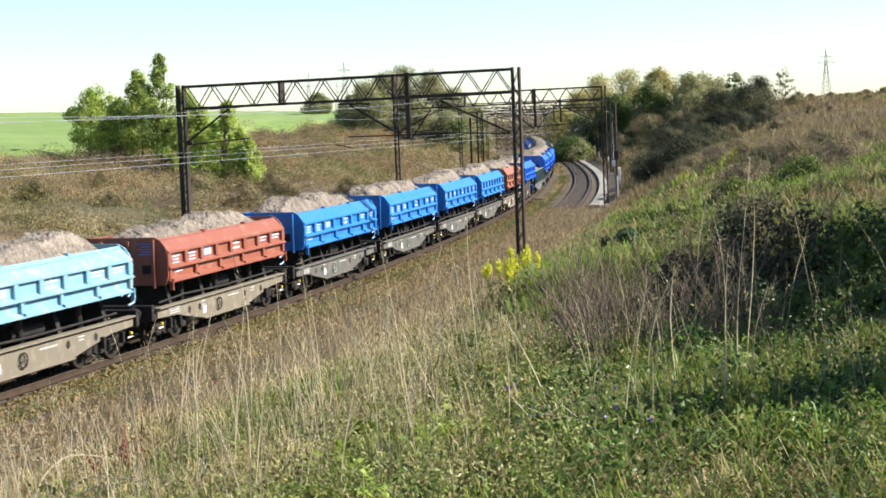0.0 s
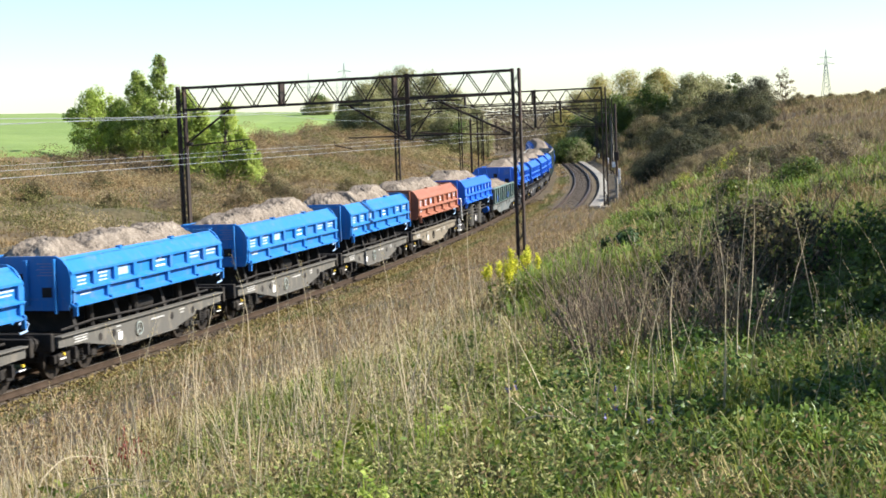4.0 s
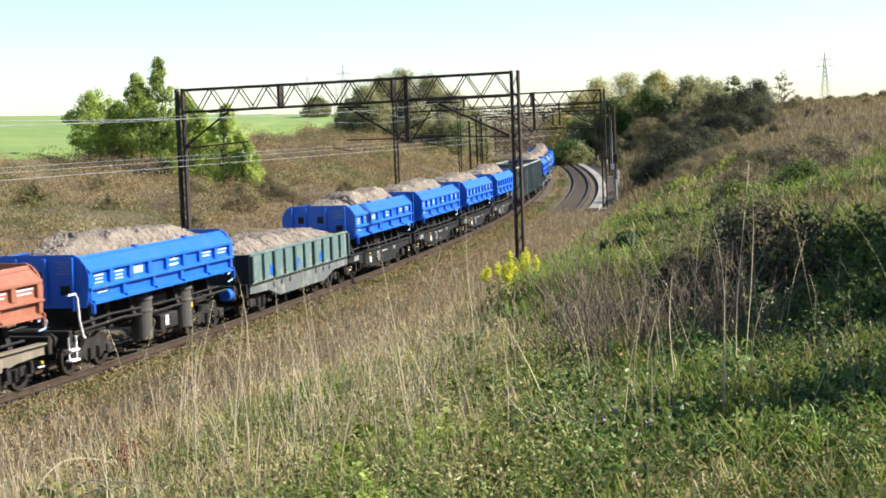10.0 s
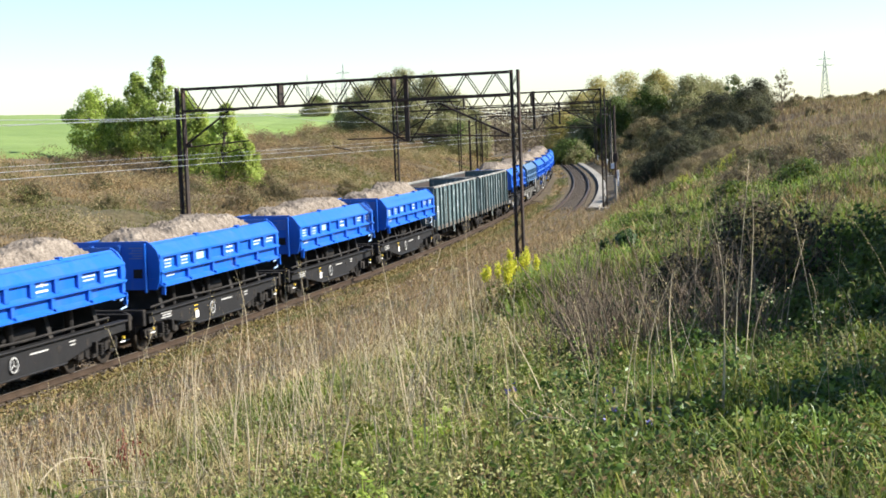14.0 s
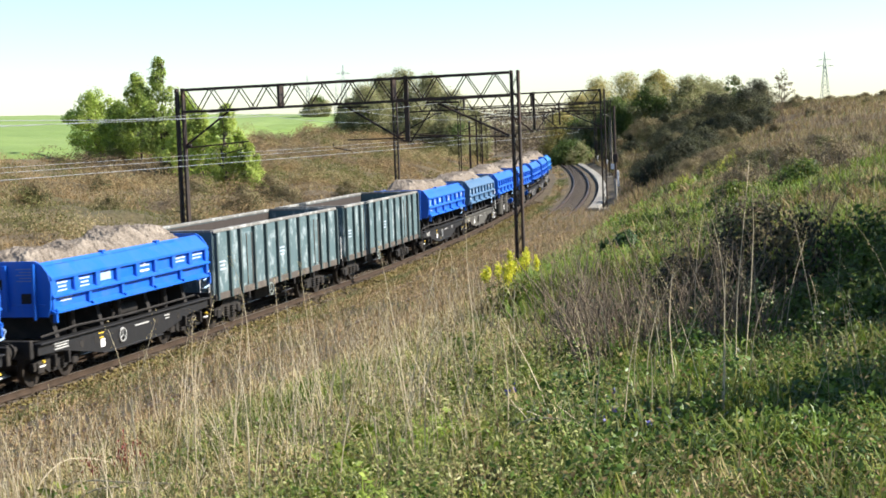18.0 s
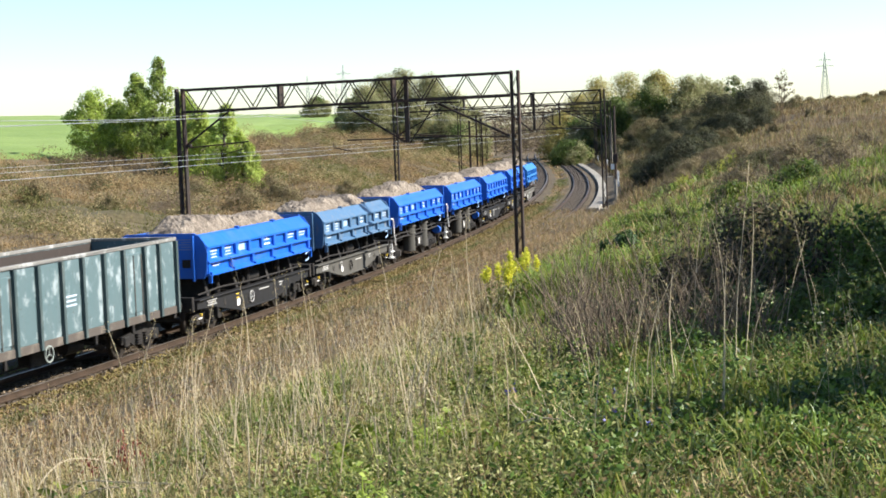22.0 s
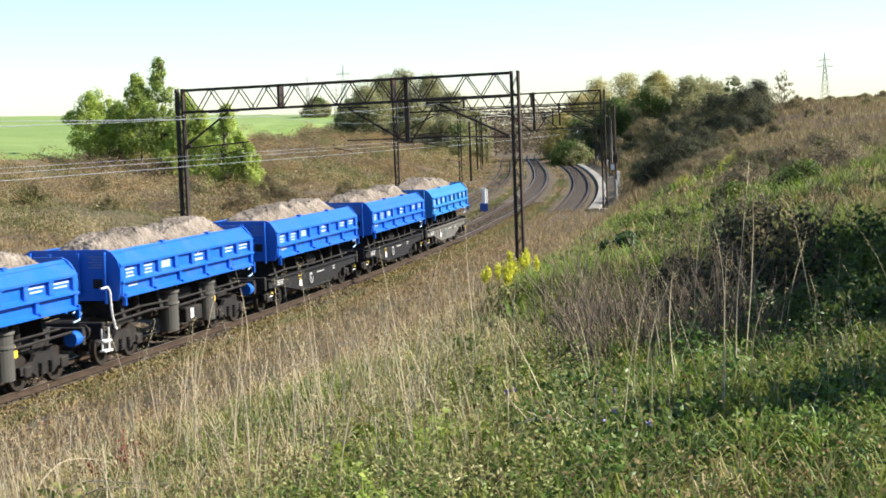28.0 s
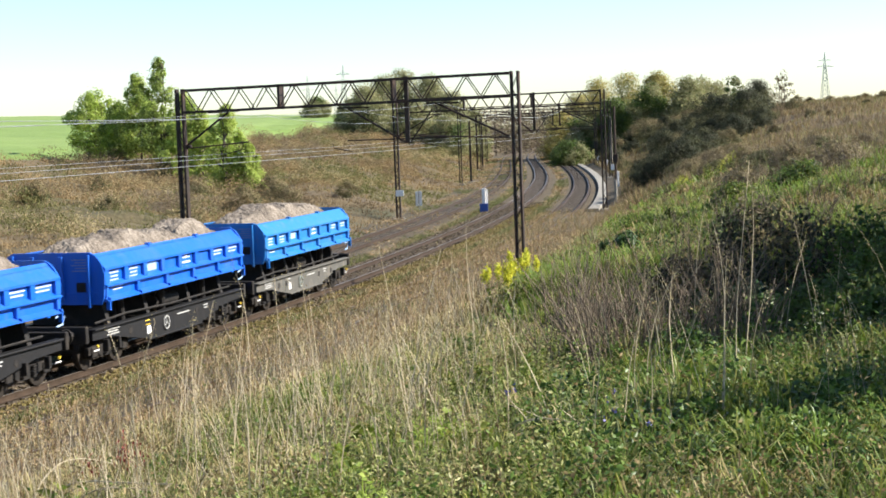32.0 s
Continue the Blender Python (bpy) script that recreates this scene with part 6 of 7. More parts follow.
def dump_body(w, paint_, top=3.14, bottom=1.82):
    """The tipping trough: floor, end walls, and two flap sides with ribs and ledges."""
    L = LEN / 2
    part("floor", Form().box(-L + 0.05, L - 0.05, -1.25, 1.25, bottom + 0.03, bottom + 0.2, 0.01), DARK, w)
    for k in (-1, 1):
        half = [(HB - 0.02, bottom - 0.04), (HB + 0.06, bottom + 0.2), (HB + 0.1, top - 0.55), (HB + 0.02, top - 0.26), (HB - 0.14, top - 0.05), (HB - 0.32, top + 0.05)]
        prof = half + [(-a, b) for a, b in half[::-1]]
        e = part("end_wall", Form().prism(prof, "x", k * (L - 0.02) - 0.035, k * (L - 0.02) + 0.035), paint_, w)
        for sg in (-1, 1):
            x0, x1 = sorted((k * (L + 0.015), k * (L + 0.12)))
            part("end_post", Form().box(x0, x1, sg * 1.12 - 0.035, sg * 1.12 + 0.035, bottom - 0.12, top - 0.02, 0.012), paint_, e)
        for y in (-0.3, 0.55):
            part("end_rib", Form().box(k * L, k * L + 0.1, y - 0.06, y + 0.06, bottom + 0.1, top - 0.05, 0.01) if k > 0 else Form().box(-L - 0.1, -L, y - 0.06, y + 0.06, bottom + 0.1, top - 0.05, 0.01), paint_, e)
        part("end_rail", Form().box(k * L - 0.02, k * L + 0.1, -HB + 0.1, HB - 0.1, bottom + 0.22, bottom + 0.3, 0.015), paint_, e)
        if k > 0:
            part("brake_hose", Form().tube([(L + 0.1, -1.3, 1.7), (L + 0.35, -1.32, 1.78), (L + 0.55, -1.3, 1.66), (L + 0.45, -1.3, 1.5), (L + 0.15, -1.28, 1.46)], 0.028), LABEL, e, "pale looped brake hose")
        # flat dark plates give the end-wall openings their inner shade
        for y0, y1, z0 in ((-1.0, -0.72, 0.3), (-0.2, 0.05, 0.66), (0.62, 0.86, 0.66)):
            part("opening", Form().box(k * (L + 0.018) - 0.004, k * (L + 0.018) + 0.004, y0, y1, bottom + z0, bottom + z0 + 0.26), DARK, e, "dark plate in place of a shaded square opening")
        f = Form()
        for n_ in range(5):
            f.box(k * (L + 0.018) - 0.003, k * (L + 0.018) + 0.003, -1.12, -0.6 - 0.1 * (n_ % 2), bottom + 0.86 + n_ * 0.075, bottom + 0.89 + n_ * 0.075)
        part("marking", f, FAINT, e, "rows of faint small lettering")
    for sgn in (-1, 1):
        y = sgn * HB
        mid, low = 2.31, 1.92
        side = [(y * 0.975, bottom), (y, bottom + 0.02), (y, 2.67), (y + sgn * 0.11, 2.7), (y + sgn * 0.11, 2.76), (y - sgn * 0.22, top - 0.05), (y - sgn * 0.27, top), (y - sgn * 0.34, top - 0.02), (y - sgn * 0.06, 2.7), (y - sgn * 0.05, bottom)]
        s_ = part("side_flap", Form().prism(side, "x", -L + 0.02, L - 0.02), paint_, w)
        yo = y + sgn * 0.055
        for i in range(9):
            x = -L + 0.14 + (LEN - 0.28) * i / 8
            part("rib", Form().box(x - 0.11, x + 0.11, yo - 0.045, yo + 0.045, mid + 0.02, 2.7, 0.012), paint_, s_)
        for i in range(6):
            x = -L + 0.14 + (LEN - 0.28) * i / 5
            part("lower_rib", Form().box(x - 0.08, x + 0.08, yo - 0.05, yo + 0.06, low, mid, 0.012), paint_, s_)
            part("bracket", Form().prism([(y + sgn * 0.05, low - 0.1), (y + sgn * 0.19, low - 0.02), (y + sgn * 0.19, low + 0.03), (y + sgn * 0.05, low + 0.08)], "x", x - 0.03, x + 0.03), paint_, s_)
        for z, out in ((mid, 0.15), (low - 0.01, 0.16)):
            led = [(y, z - 0.03), (y + sgn * out, z - 0.06), (y + sgn * out, z - 0.02), (y, z + 0.07)]
            part("ledge", Form().prism(led, "x", -L + 0.03, L - 0.03), paint_, s_)
        for x in (-L + 0.12, L - 0.12):
            part("hook", Form().box(x - 0.04, x + 0.04, y + sgn * 0.08, y + sgn * 0.16, bottom - 0.2, low + 0.02, 0.015), paint_, s_)
        step = (LEN - 0.28) / 8
        for k, (r_, ln) in enumerate(((3, 0.55), (3, 0.55), (0, 0.6), (0, 0), (1, 0.6), (0, 0), (2, 0.75), (2, 0.85))):
            x = -sgn * (-L + 0.14 + step * (k + 0.5))
            if r_:
                bars(s_, x, 2.61, y + sgn * 0.003, r_, ln, LETTERS, 0.045, 0.1)
            elif ln:
                part("label_plate", Form().box(x - ln / 2, x + ln / 2, y - 0.005, y + 0.005, 2.42, 2.66), LABEL, s_, "pale blue painted panel")
            if k == 4:
                part("emblem", Form().ring((x, y, 2.62), "y", 0.0, 0.07, 0.012, 12).box(x - 0.3, x + 0.3, y - 0.005, y + 0.005, 2.42, 2.47), WHITE, s_, "small white emblem")
        bars(s_, -sgn * (-L + 0.9), 2.22, y + sgn * 0.003, 2, 0.7, LETTERS, 0.035, 0.08)
        for x in (-1.4, 2.0):
            part("lip_lug", Form().box(x - 0.09, x + 0.09, y - sgn * 0.33, y - sgn * 0.22, top - 0.03, top + 0.05, 0.012), paint_, s_)


SCRIPT = material("worn_white_lettering", [(0.25, 0.25, 0.24), (0.55, 0.55, 0.53)], 14, 5, 0.6)
FAINT = material("faint_lettering", [(0.12, 0.17, 0.36), (0.16, 0.21, 0.40)], 6, 4, 0.6)
LETTERS = material("lettering", [(0.32, 0.40, 0.52), (0.48, 0.54, 0.62)], 8, 5, 0.6)
LABEL = material("pale_label", [(0.26, 0.40, 0.62), (0.35, 0.50, 0.70)], 5, 4, 0.6)


def hand_wheel(x, y, z, r):
    """A thin ring with three spokes, upright along the wagon."""
    f = Form().ring((x, y, z), "y", r - 0.03, r, 0.03)
    for k in range(3):
        a = math.radians(90 + 120 * k)
        f.bar((x, y, z), (x + (r - 0.02) * math.cos(a), y, z + (r - 0.02) * math.sin(a)), 0.014, 5)
    return f


def fishbelly(w, mat, half=5.3, z_top=1.1):
    """Deep-bellied frame sills with dark discs for openings, on both sides."""
    for sgn in (-1, 1):
        y = sgn * 1.25
        out = [(-half, z_top), (-half, z_top - 0.25), (-half + 1.3, z_top - 0.29), (-1.9, z_top - 0.64), (1.9, z_top - 0.64), (half - 1.3, z_top - 0.29), (half, z_top - 0.25), (half, z_top)]
        sl = part("side_sill", Form().prism(out, "y", y - 0.04, y + 0.04), mat, w)
        part("top_flange", Form().box(-half, half, y - 0.14, y + 0.12, z_top, z_top + 0.05, 0.012), mat, sl)
        part("bottom_flange", Form().box(-1.9, 1.9, y - 0.1, y + 0.1, z_top - 0.68, z_top - 0.64, 0.01), mat, sl)
        # closed sill: dark discs paint the shade of its holes
        for x in (-3.0, -2.2, 1.6, 3.1):
            part("sill_opening", Form().ring((x, y + sgn * 0.042, z_top - 0.26), "y", 0.0, 0.11, 0.006, 12), DARK, sl, "dark disc in place of a shaded round opening")
        for x in (-5.1, 5.1):
            part("tag", Form().bar((x, y + sgn * 0.04, z_top - 0.42), (x, y + sgn * 0.1, z_top - 0.42), 0.04, 10), YELLOW, sl, "small yellow tag")
            part("hand_hold", Form().box(x - 0.15, x + 0.15, y + sgn * 0.02, y + sgn * 0.05, z_top - 0.55, z_top - 0.52), WHITE, sl, "white grab iron")
        for x in (-4.6, -3.9, 3.4, 4.5):
            part("bracket", Form().box(x - 0.05, x + 0.05, y, y + sgn * 0.16, z_top - 0.62, z_top - 0.3, 0.01) if sgn > 0 else Form().box(x - 0.05, x + 0.05, y - 0.16, y, z_top - 0.62, z_top - 0.3, 0.01), DARK, sl)
        bars(sl, sgn * 4.1, z_top - 0.05, y + sgn * 0.043, 3, 0.8, SCRIPT, 0.035, 0.07)
        bars(sl, sgn * -0.6, z_top - 0.16, y + sgn * 0.043, 1, 0.9, SCRIPT, 0.04)
        bars(sl, sgn * -2.3, z_top - 0.12, y + sgn * 0.043, 2, 0.35, SCRIPT, 0.035, 0.09)
        bars(sl, sgn * 1.9, z_top - 0.1, y + sgn * 0.043, 2, 0.3, YELLOW if mat is PAINTS["black"] else SCRIPT, 0.03, 0.12)
        part("panel", Form().box(-1.95, -1.7, y + sgn * 0.038, y + sgn * 0.048, z_top - 0.5, z_top - 0.28), WHITE, sl, "white placard")
        part("brake_wheel", hand_wheel(0.7 * sgn, y + sgn * 0.09, z_top - 0.32, 0.2), SCRIPT if mat is PAINTS["black"] else PAINTS["limerail"] if mat is PAINTS["greysill"] else DARK, sl)
    for x in (-4.4, -1.6, 1.6, 4.4):
        part("cross_beam", Form().box(x - 0.12, x + 0.12, -1.2, 1.2, z_top - 0.3, z_top, 0.01), DARK, w)
    part("centre_sill", Form().box(-5.6, 5.6, -0.3, 0.3, z_top - 0.4, z_top + 0.02, 0.01), DARK, w)


def tipping_gear(w, z0, z1):
    """Pivot stands and sloping tilt rams between frame and trough."""
    for x in (-4.0, -1.5, 1.5, 4.0):
        part("pivot_stand", Form().prism([(-1.15, z0), (-0.95, z1), (0.95, z1), (1.15, z0)], "x", x - 0.1, x + 0.1), DARK, w)
    for x in (-2.9, -0.2, 2.8):
        for y in (-0.95, 0.95):
            part("tilt_ram", Form().bar((x, y, z0 - 0.1), (x - 0.25, y * 1.1, z1), 0.13, 10), DARK, w)
    part("air_tank", Form().bar((-0.6, -0.8, z0 + 0.24), (1.0, -0.8, z0 + 0.24), 0.2, 14), DARK, w)
    part("pipework", Form().tube([(-4.8, -1.1, z0 + 0.12), (-3, -1.15, z0 + 0.2), (0, -1.12, z0 + 0.12), (4.6, -1.15, z0 + 0.16)], 0.035), DARK, w)


def dump_wagon(paint_, sill, label, exposed=False):
    w = tagged(new("dump_wagon"), label, "railway wagon", "wagons of the gravel train")
    dump_body(w, paint_)
    if not exposed:
        fishbelly(w, sill)
        tipping_gear(w, 1.13, 1.85)
    else:
        part("frame_beam", Form().box(-5.6, 5.6, -0.35, 0.35, 0.82, 1.3, 0.02), DARK, w)
        for x in (-0.8, 2.0):
            for y in (-1.02, 1.02):
                cyl = part("tilt_cylinder", Form().bar((x, y, 0.42), (x, y, 1.62), 0.3, 20).bar((x, y, 1.62), (x, y, 1.84), 0.2, 16), PAINTS["darksill"], w, "tall dark steel tipping cylinder")
                part("collar", Form().bar((x, y, 1.22), (x, y, 1.3), 0.33, 20), PAINTS["greysill"], cyl)
                part("cap", Form().bar((x, y, 1.56), (x, y, 1.64), 0.34, 20), PAINTS["greysill"], cyl)
        for y in (-1.05, 1.05):
            part("equipment_box", Form().box(0.0, 1.2, y - 0.2, y + 0.2, 0.55, 1.0, 0.03), DARK, w)
            part("placard", Form().box(0.3, 0.52, y * 1.0 + (0.2 if y > 0 else -0.2) - 0.006, y + (0.2 if y > 0 else -0.2) + 0.006, 0.66, 0.95), WHITE, w, "white placard")
            part("side_pipe", Form().tube([(-5.2, y * 1.1, 1.15), (-2.3, y * 1.1, 1.22), (-0.2, y * 1.1, 1.12), (5.2, y * 1.1, 1.2)], 0.04), DARK, w)
            part("hand_rail", Form().tube([(-5.8, y * 1.3, 2.2), (-5.4, y * 1.3, 2.2), (-5.28, y * 1.3, 2.08), (-5.22, y * 1.3, 1.5), (-5.05, y * 1.3, 1.05), (-4.95, y * 1.3, 1.0)], 0.03), WHITE, w, "bent white grab rail")
            part("step", Form().box(-5.7, -5.25, y * 1.2 - 0.1, y * 1.2 + 0.1, 0.45, 0.5, 0.01).box(-5.7, -5.25, y * 1.2 - 0.1, y * 1.2 + 0.1, 0.72, 0.77, 0.01).box(-5.7, -5.66, y * 1.2 - 0.02, y * 1.2 + 0.02, 0.45, 1.1).box(-5.29, -5.25, y * 1.2 - 0.02, y * 1.2 + 0.02, 0.45, 1.1), WHITE, w, "white step irons")
            part("air_vessel", Form().bar((5.2, y * 1.05, 1.0), (5.65, y * 1.05, 1.0), 0.2, 14), PAINTS["royal"], w, "dark blue round air vessel")
            part("valve", Form().box(2.3, 2.55, y - 0.1, y + 0.1, 0.9, 1.2, 0.03), YELLOW, w, "yellow valve")
        tipping_gear(w, 1.2, 1.85)
    for x in (-3.95, 3.95):
        bogie(w, x)
    end_gear(w, 5.6)
    return w


def open_wagon(paint_, label, seed):
    """High-sided open wagon with outer posts, empty."""
    w = tagged(new("open_wagon"), label, "railway wagon", "wagons of the gravel train")
    L, H, z0, yb = 6.4, 3.22, 1.28, 1.38
    part("floor", Form().box(-L, L, -yb, yb, 1.15, 1.28, 0.01), DARK, w)
    for sgn in (-1, 1):
        y = sgn * yb
        s_ = part("side_wall", Form().box(-L, L, y - 0.03, y + 0.03, z0 - 0.08, H - 0.1, 0.008), paint_, w)
        part("top_rail", Form().box(-L - 0.02, L + 0.02, y - 0.06, y + 0.1, H - 0.1, H, 0.015), PAINTS["rim"], s_)
        part("sill", Form().box(-L, L, y - 0.06, y + 0.07, 0.98, z0 - 0.08, 0.012), PAINTS["rustsill"], s_)
        part("inner_lining", Form().box(-L + 0.04, L - 0.04, y - sgn * 0.05 - 0.006, y - sgn * 0.05 + 0.006, z0 + 0.01, H - 0.12), PAINTS["rustdark"], s_, "rusty dark inner plating")
        xs = [-L + 0.1, -5.15, -4.2, -2.9, -1.75, -0.55, 0.55, 1.75, 2.9, 4.2, 5.15, L - 0.1]
        for x in xs:
            # post shade is put into the colour: darker than the wall
            part("post", Form().prism([(x - 0.09, y), (x - 0.06, y + sgn * 0.13), (x + 0.06, y + sgn * 0.13), (x + 0.09, y)], "z", 1.0, H - 0.1), PAINTS["shadepost"], s_)
        for x0, x1 in ((-4.1, -3.0), (3.0, 4.1)):
            d = part("door", Form().box(x0, x1, y + sgn * 0.03 - 0.02, y + sgn * 0.03 + 0.02, z0 + 0.02, H - 0.25, 0.01), paint_, s_)
            for x in (x0 + 0.08, (x0 + x1) / 2, x1 - 0.08):
                part("door_bar", Form().bar((x, y + sgn * 0.06, z0 - 0.05), (x, y + sgn * 0.06, H - 0.3), 0.022, 6), PAINTS["greysill"], d)
        for x, l in ((-5.7, 0.5), (-0.05, 0.6), (3.5, 0.4)):
            bars(s_, x, 2.2, y + sgn * 0.034, 3, l, LETTERS, 0.05, 0.12)
        for x in (-3.4, -1.2, 1.2, 3.4):
            part("tie_bracket", Form().box(x - 0.06, x + 0.06, y - 0.05, y + sgn * 0.02 + 0.05, 0.74, 1.0, 0.015), DARK, s_)
        part("brake_wheel", hand_wheel(-1.4, y + sgn * 0.08, 0.86, 0.22), PAINTS["limerail"], s_, "pale handbrake wheel")
    for k in (-1, 1):
        e = part("end_wall", Form().box(k * L - 0.03, k * L + 0.03, -yb, yb, 1.15, H - 0.02, 0.008), paint_, w)
        for y in (-0.9, -0.3, 0.3, 0.9):
            part("end_post", Form().box(k * L - 0.02, k * L + 0.11, y - 0.06, y + 0.06, 1.15, H - 0.1, 0.012), paint_, e)
        part("end_rail", Form().box(k * L - 0.05, k * L + 0.06, -yb, yb, H - 0.08, H + 0.01, 0.012), PAINTS["rim"], e)
        part("ladder", Form().tube([(k * (L + 0.12), -1.25, 1.1), (k * (L + 0.12), -1.25, 2.0)], 0.018).tube([(k * (L + 0.12), -0.95, 1.1), (k * (L + 0.12), -0.95, 2.0)], 0.018)
             .bar((k * (L + 0.12), -1.25, 1.4), (k * (L + 0.12), -0.95, 1.4), 0.015).bar((k * (L + 0.12), -1.25, 1.75), (k * (L + 0.12), -0.95, 1.75), 0.015), WHITE, e)
    part("centre_sill", Form().box(-L, L, -0.3, 0.3, 0.8, 1.15, 0.01), DARK, w)
    part("brake_gear", Form().box(-1.0, 0.4, -0.7, -0.3, 0.45, 0.8, 0.03).bar((0.8, -0.6, 0.65), (1.7, -0.6, 0.65), 0.17, 12).bar((-3, -0.6, 0.5), (3, -0.6, 0.5), 0.03), DARK, w)
    for x in (-4.5, 4.5):
        bogie(w, x)
    end_gear(w, 6.42)
    return w


def low_wagon(paint_, label):
    """Low-sided wagon with posts and a belly sill, heaped with gravel."""
    w = tagged(new("low_side_wagon"), label, "railway wagon", "wagons of the gravel train")
    L, H, z0, yb = 5.6, 2.2, 1.24, 1.38
    part("floor", Form().box(-L, L, -yb, yb, 1.08, 1.2, 0.01), DARK, w)
    for sgn in (-1, 1):
        y = sgn * yb
        s_ = part("side_wall", Form().box(-L, L, y - 0.03, y + 0.03, z0, H - 0.08, 0.008), paint_, w)
        part("top_rail", Form().box(-L, L, y - 0.06, y + 0.09, H - 0.08, H, 0.012), paint_, s_)
        part("bottom_rail", Form().box(-L, L, y - 0.05, y + 0.14, z0 - 0.06, z0 + 0.03, 0.012), paint_, s_)
        for i in range(11):
            x = -L + 0.08 + (2 * L - 0.16) * i / 10
            wd = 0.1 if i % 2 == 0 else 0.045
            # every other post takes the darker colour that stands in for shade
            part("post", Form().prism([(x - wd, y), (x - wd * 0.7, y + sgn * 0.13), (x + wd * 0.7, y + sgn * 0.13), (x + wd, y)], "z", z0, H - 0.08), PAINTS["shadepost"] if i % 2 == 0 else paint_, s_)
        out = [(-L, z0 - 0.06), (-L, z0 - 0.38), (-L + 1.9, z0 - 0.42), (-L + 3.0, z0 - 0.7), (L - 3.0, z0 - 0.7), (L - 1.9, z0 - 0.42), (L, z0 - 0.38), (L, z0 - 0.06)]
        sl = part("side_sill", Form().prism(out, "y", y * 0.97 - 0.04, y * 0.97 + 0.04), PAINTS["tealsill"], w)
        # holes are only dark discs laid on the sill, shade as colour
        for x in (-3.2, -2.4, -1.5, 1.5, 2.4, 3.2):
            part("sill_opening", Form().ring((x, y * 0.97 + sgn * 0.042, z0 - 0.26), "y", 0.0, 0.11, 0.006, 12), DARK, sl, "dark disc in place of a shaded round opening")
        for x, l in ((-3.4, 0.5), (-0.8, 0.7), (2.2, 0.5)):
            part("patch", Form().box(x - l / 2, x + l / 2, y + sgn * 0.03, y + sgn * 0.036, z0 + 0.08, z0 + 0.42), PAINTS["royal"], s_, "patch of blue paint")
    for k in (-1, 1):
        e = part("end_wall", Form().box(k * L - 0.03, k * L + 0.03, -yb, yb, 1.08, H - 0.02, 0.008), PAINTS["black"], w)
        for y in (-0.8, 0, 0.8):
            part("end_post", Form().box(k * L - 0.02, k * L + 0.1, y - 0.05, y + 0.05, 1.08, H - 0.1, 0.012), PAINTS["black"], e)
    part("centre_sill", Form().box(-L, L, -0.3, 0.3, 0.75, 1.08, 0.01), DARK, w)
    for x in (-3.9, 3.9):
        bogie(w, x)
    end_gear(w, 5.62, 0.98)
    return w


P_ = PAINTS
BLUE_BLACK = "royal blue side-tipping dump wagon with black frame, heaped with gravel"
BLUE_GREY = "sky blue side-tipping dump wagon with weathered grey frame, heaped with gravel"
BLUE_OPEN = "royal blue tipping wagon on exposed bogies with dark upright cylinders"
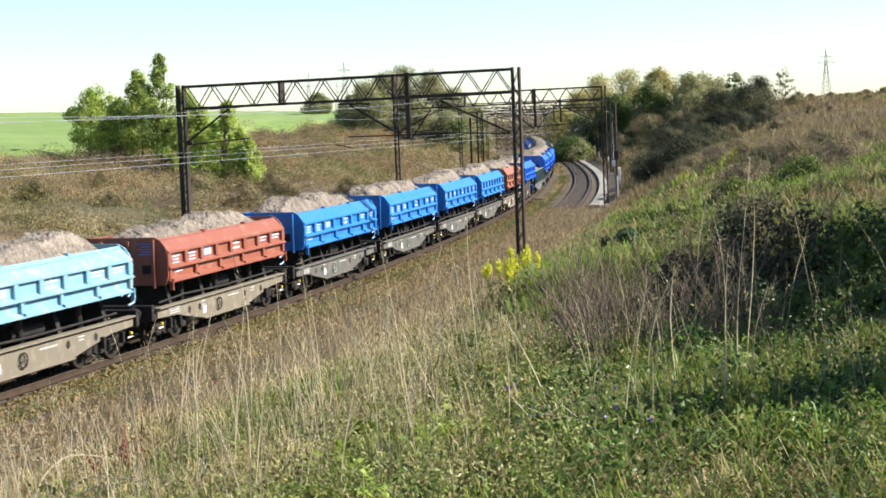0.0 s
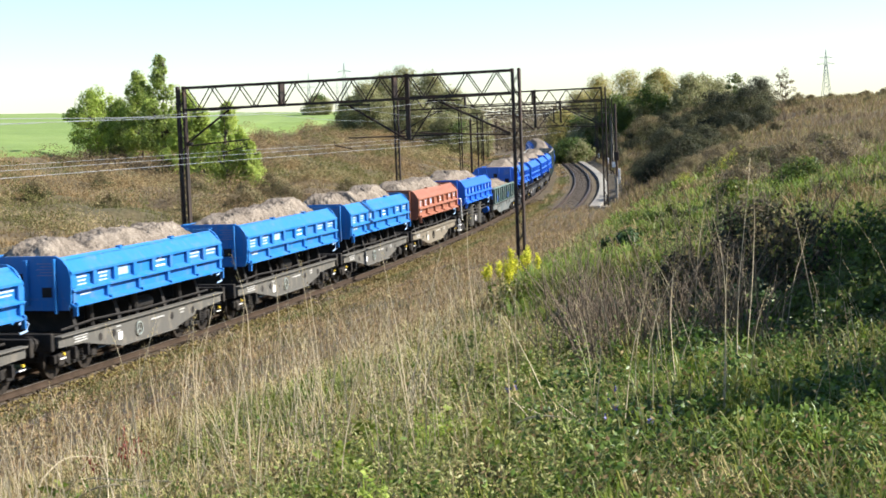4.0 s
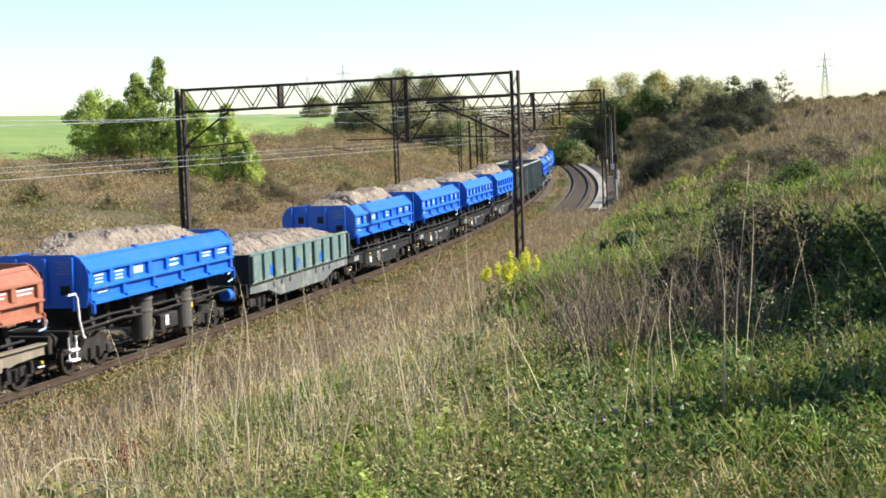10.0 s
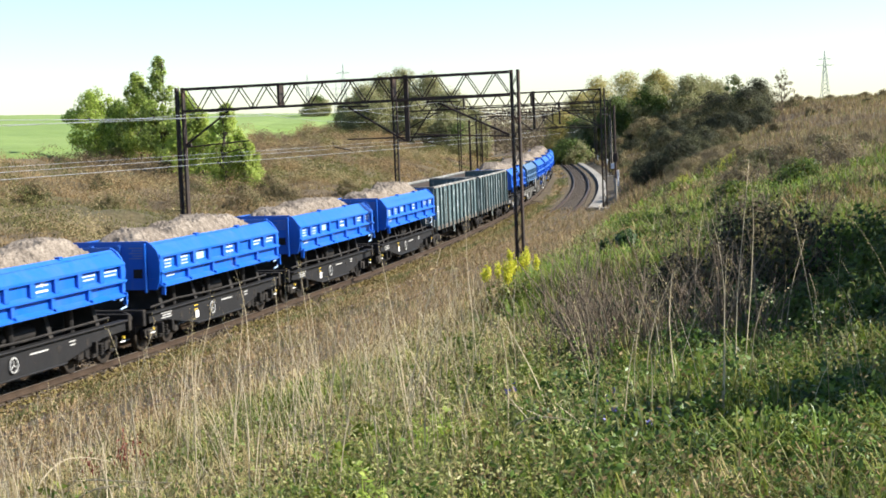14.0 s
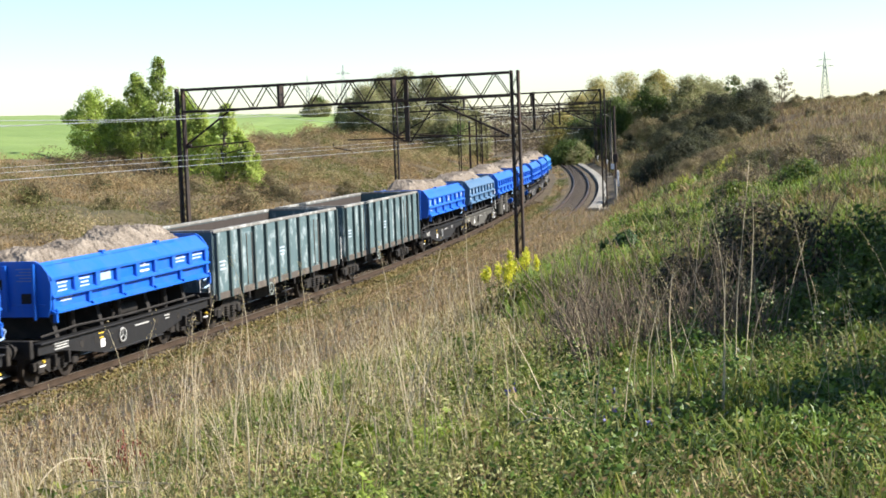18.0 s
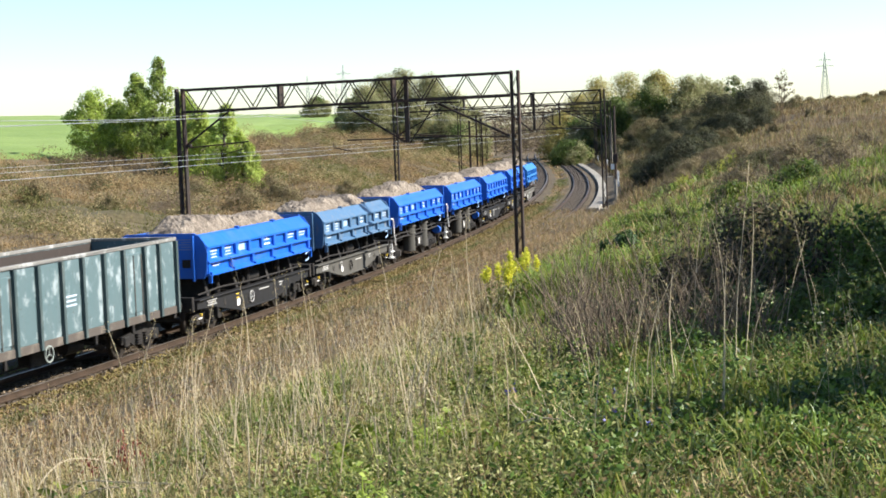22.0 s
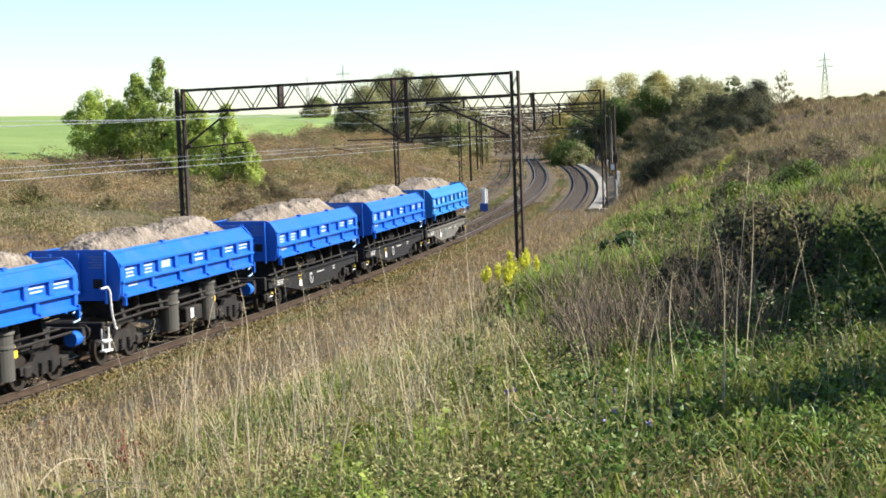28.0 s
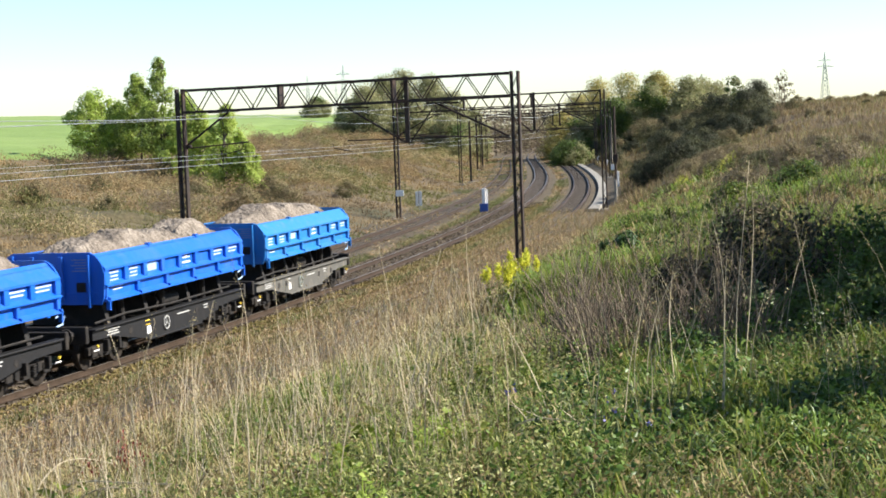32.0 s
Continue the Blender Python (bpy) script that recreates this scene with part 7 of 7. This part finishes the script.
# middle of each wagon along the line at 16 s, kind, paints, label
CONSIST = [
    (-144.7, "dump", "pale", "tansill", "pale blue and white side-tipping dump wagon with tan frame, worn"),
    (-132.5, "dump", "red", "tansill", "terracotta red side-tipping dump wagon with tan frame, gravel load"),
    (-120.4, "dump", "sky", "greysill", BLUE_GREY), (-108.2, "dump", "sky", "greysill", BLUE_GREY), (-96.1, "dump", "sky", "greysill", BLUE_GREY), (-84.3, "dump", "sky", "greysill", BLUE_GREY),
    (-72.35, "dump", "brown", "tansill", "brick brown side-tipping dump wagon with tan frame, gravel load"),
    (-60.1, "open", "royal", "", BLUE_OPEN),
    (-47.75, "low", "green", "", "grey-green low-sided ribbed wagon heaped with gravel"),
    (-36.4, "dump", "royal", "black", BLUE_BLACK), (-24.3, "dump", "royal", "black", BLUE_BLACK), (-12.1, "dump", "royal", "black", BLUE_BLACK), (0.15, "dump", "royal", "black", BLUE_BLACK),
    (12.2, "high", "teal", "1", "weathered pale green high-sided open wagon with chalky stains, empty"), (26.15, "high", "teal", "2", "weathered pale green high-sided open wagon with chalky stains, empty"),
    (39.5, "dump", "royal", "black", BLUE_BLACK),
    (51.1, "dump", "faded", "darksill", "faded grey-blue side-tipping dump wagon with dark grey frame, heaped with gravel"),
    (62.7, "open", "royal", "", BLUE_OPEN), (75.0, "open", "royal", "", BLUE_OPEN),
    (87.25, "dump", "royal", "black", BLUE_BLACK), (99.5, "dump", "royal", "black", BLUE_BLACK),
    (111.5, "dump", "sky", "greysill", BLUE_GREY),
]
train = []
for i, (mid, kind, col, sill, label) in enumerate(CONSIST):
    first = len(WHEELSETS)
    load = None
    if kind == "high":
        w = open_wagon(P_[col], label, int(sill))
    elif kind == "low":
        w = low_wagon(P_[col], label)
        load = heap(5.5, 1.33, 2.06, 0.62, 40 + i)
    else:
        w = dump_wagon(P_[col], P_.get(sill, P_["black"]), label, kind == "open")
        load = heap(LEN / 2 - 0.1, 1.12, 2.9, 0.78, 40 + i)
    if load:
        load = tagged(new("gravel_load", load), "heap of tan-grey crushed stone in a wagon", "gravel", "gravel loads of the train")
    train.append((w, load, mid, 3.95 if kind != "high" else 4.5, WHEELSETS[first:]))


def wagon_pose(mid, t, half):
    s = mid - run(t)
    a, b = on_line(s - half), on_line(s + half)
    d = b - a
    return Matrix.Translation((a + b) / 2) @ Matrix.Rotation(math.atan2(d.y, d.x), 4, "Z")


def motions():
    times = [i * 1.0 for i in range(33)]
    for w, load, mid, half, wheels in train:
        rows = [(t, wagon_pose(mid, t, half)) for t in times]
        walk(w, rows)
        if load:
            walk(load, rows)
        # wheels roll without slipping: a row each time they have turned 80 degrees
        turn, rolls, t = math.radians(80), [], 0.0
        while t < 32.0:
            rolls.append(t)
            t += turn * 0.46 / (run(t + 0.05) - run(t)) * 0.05
        rolls.append(32.0)
        for wheel in wheels:
            at = wheel.location.copy()
            walk(wheel, [(t, Matrix.Translation(at) @ Matrix.Rotation(-(run(t) - run(0)) / 0.46, 4, "Y")) for t in rolls])


motions()
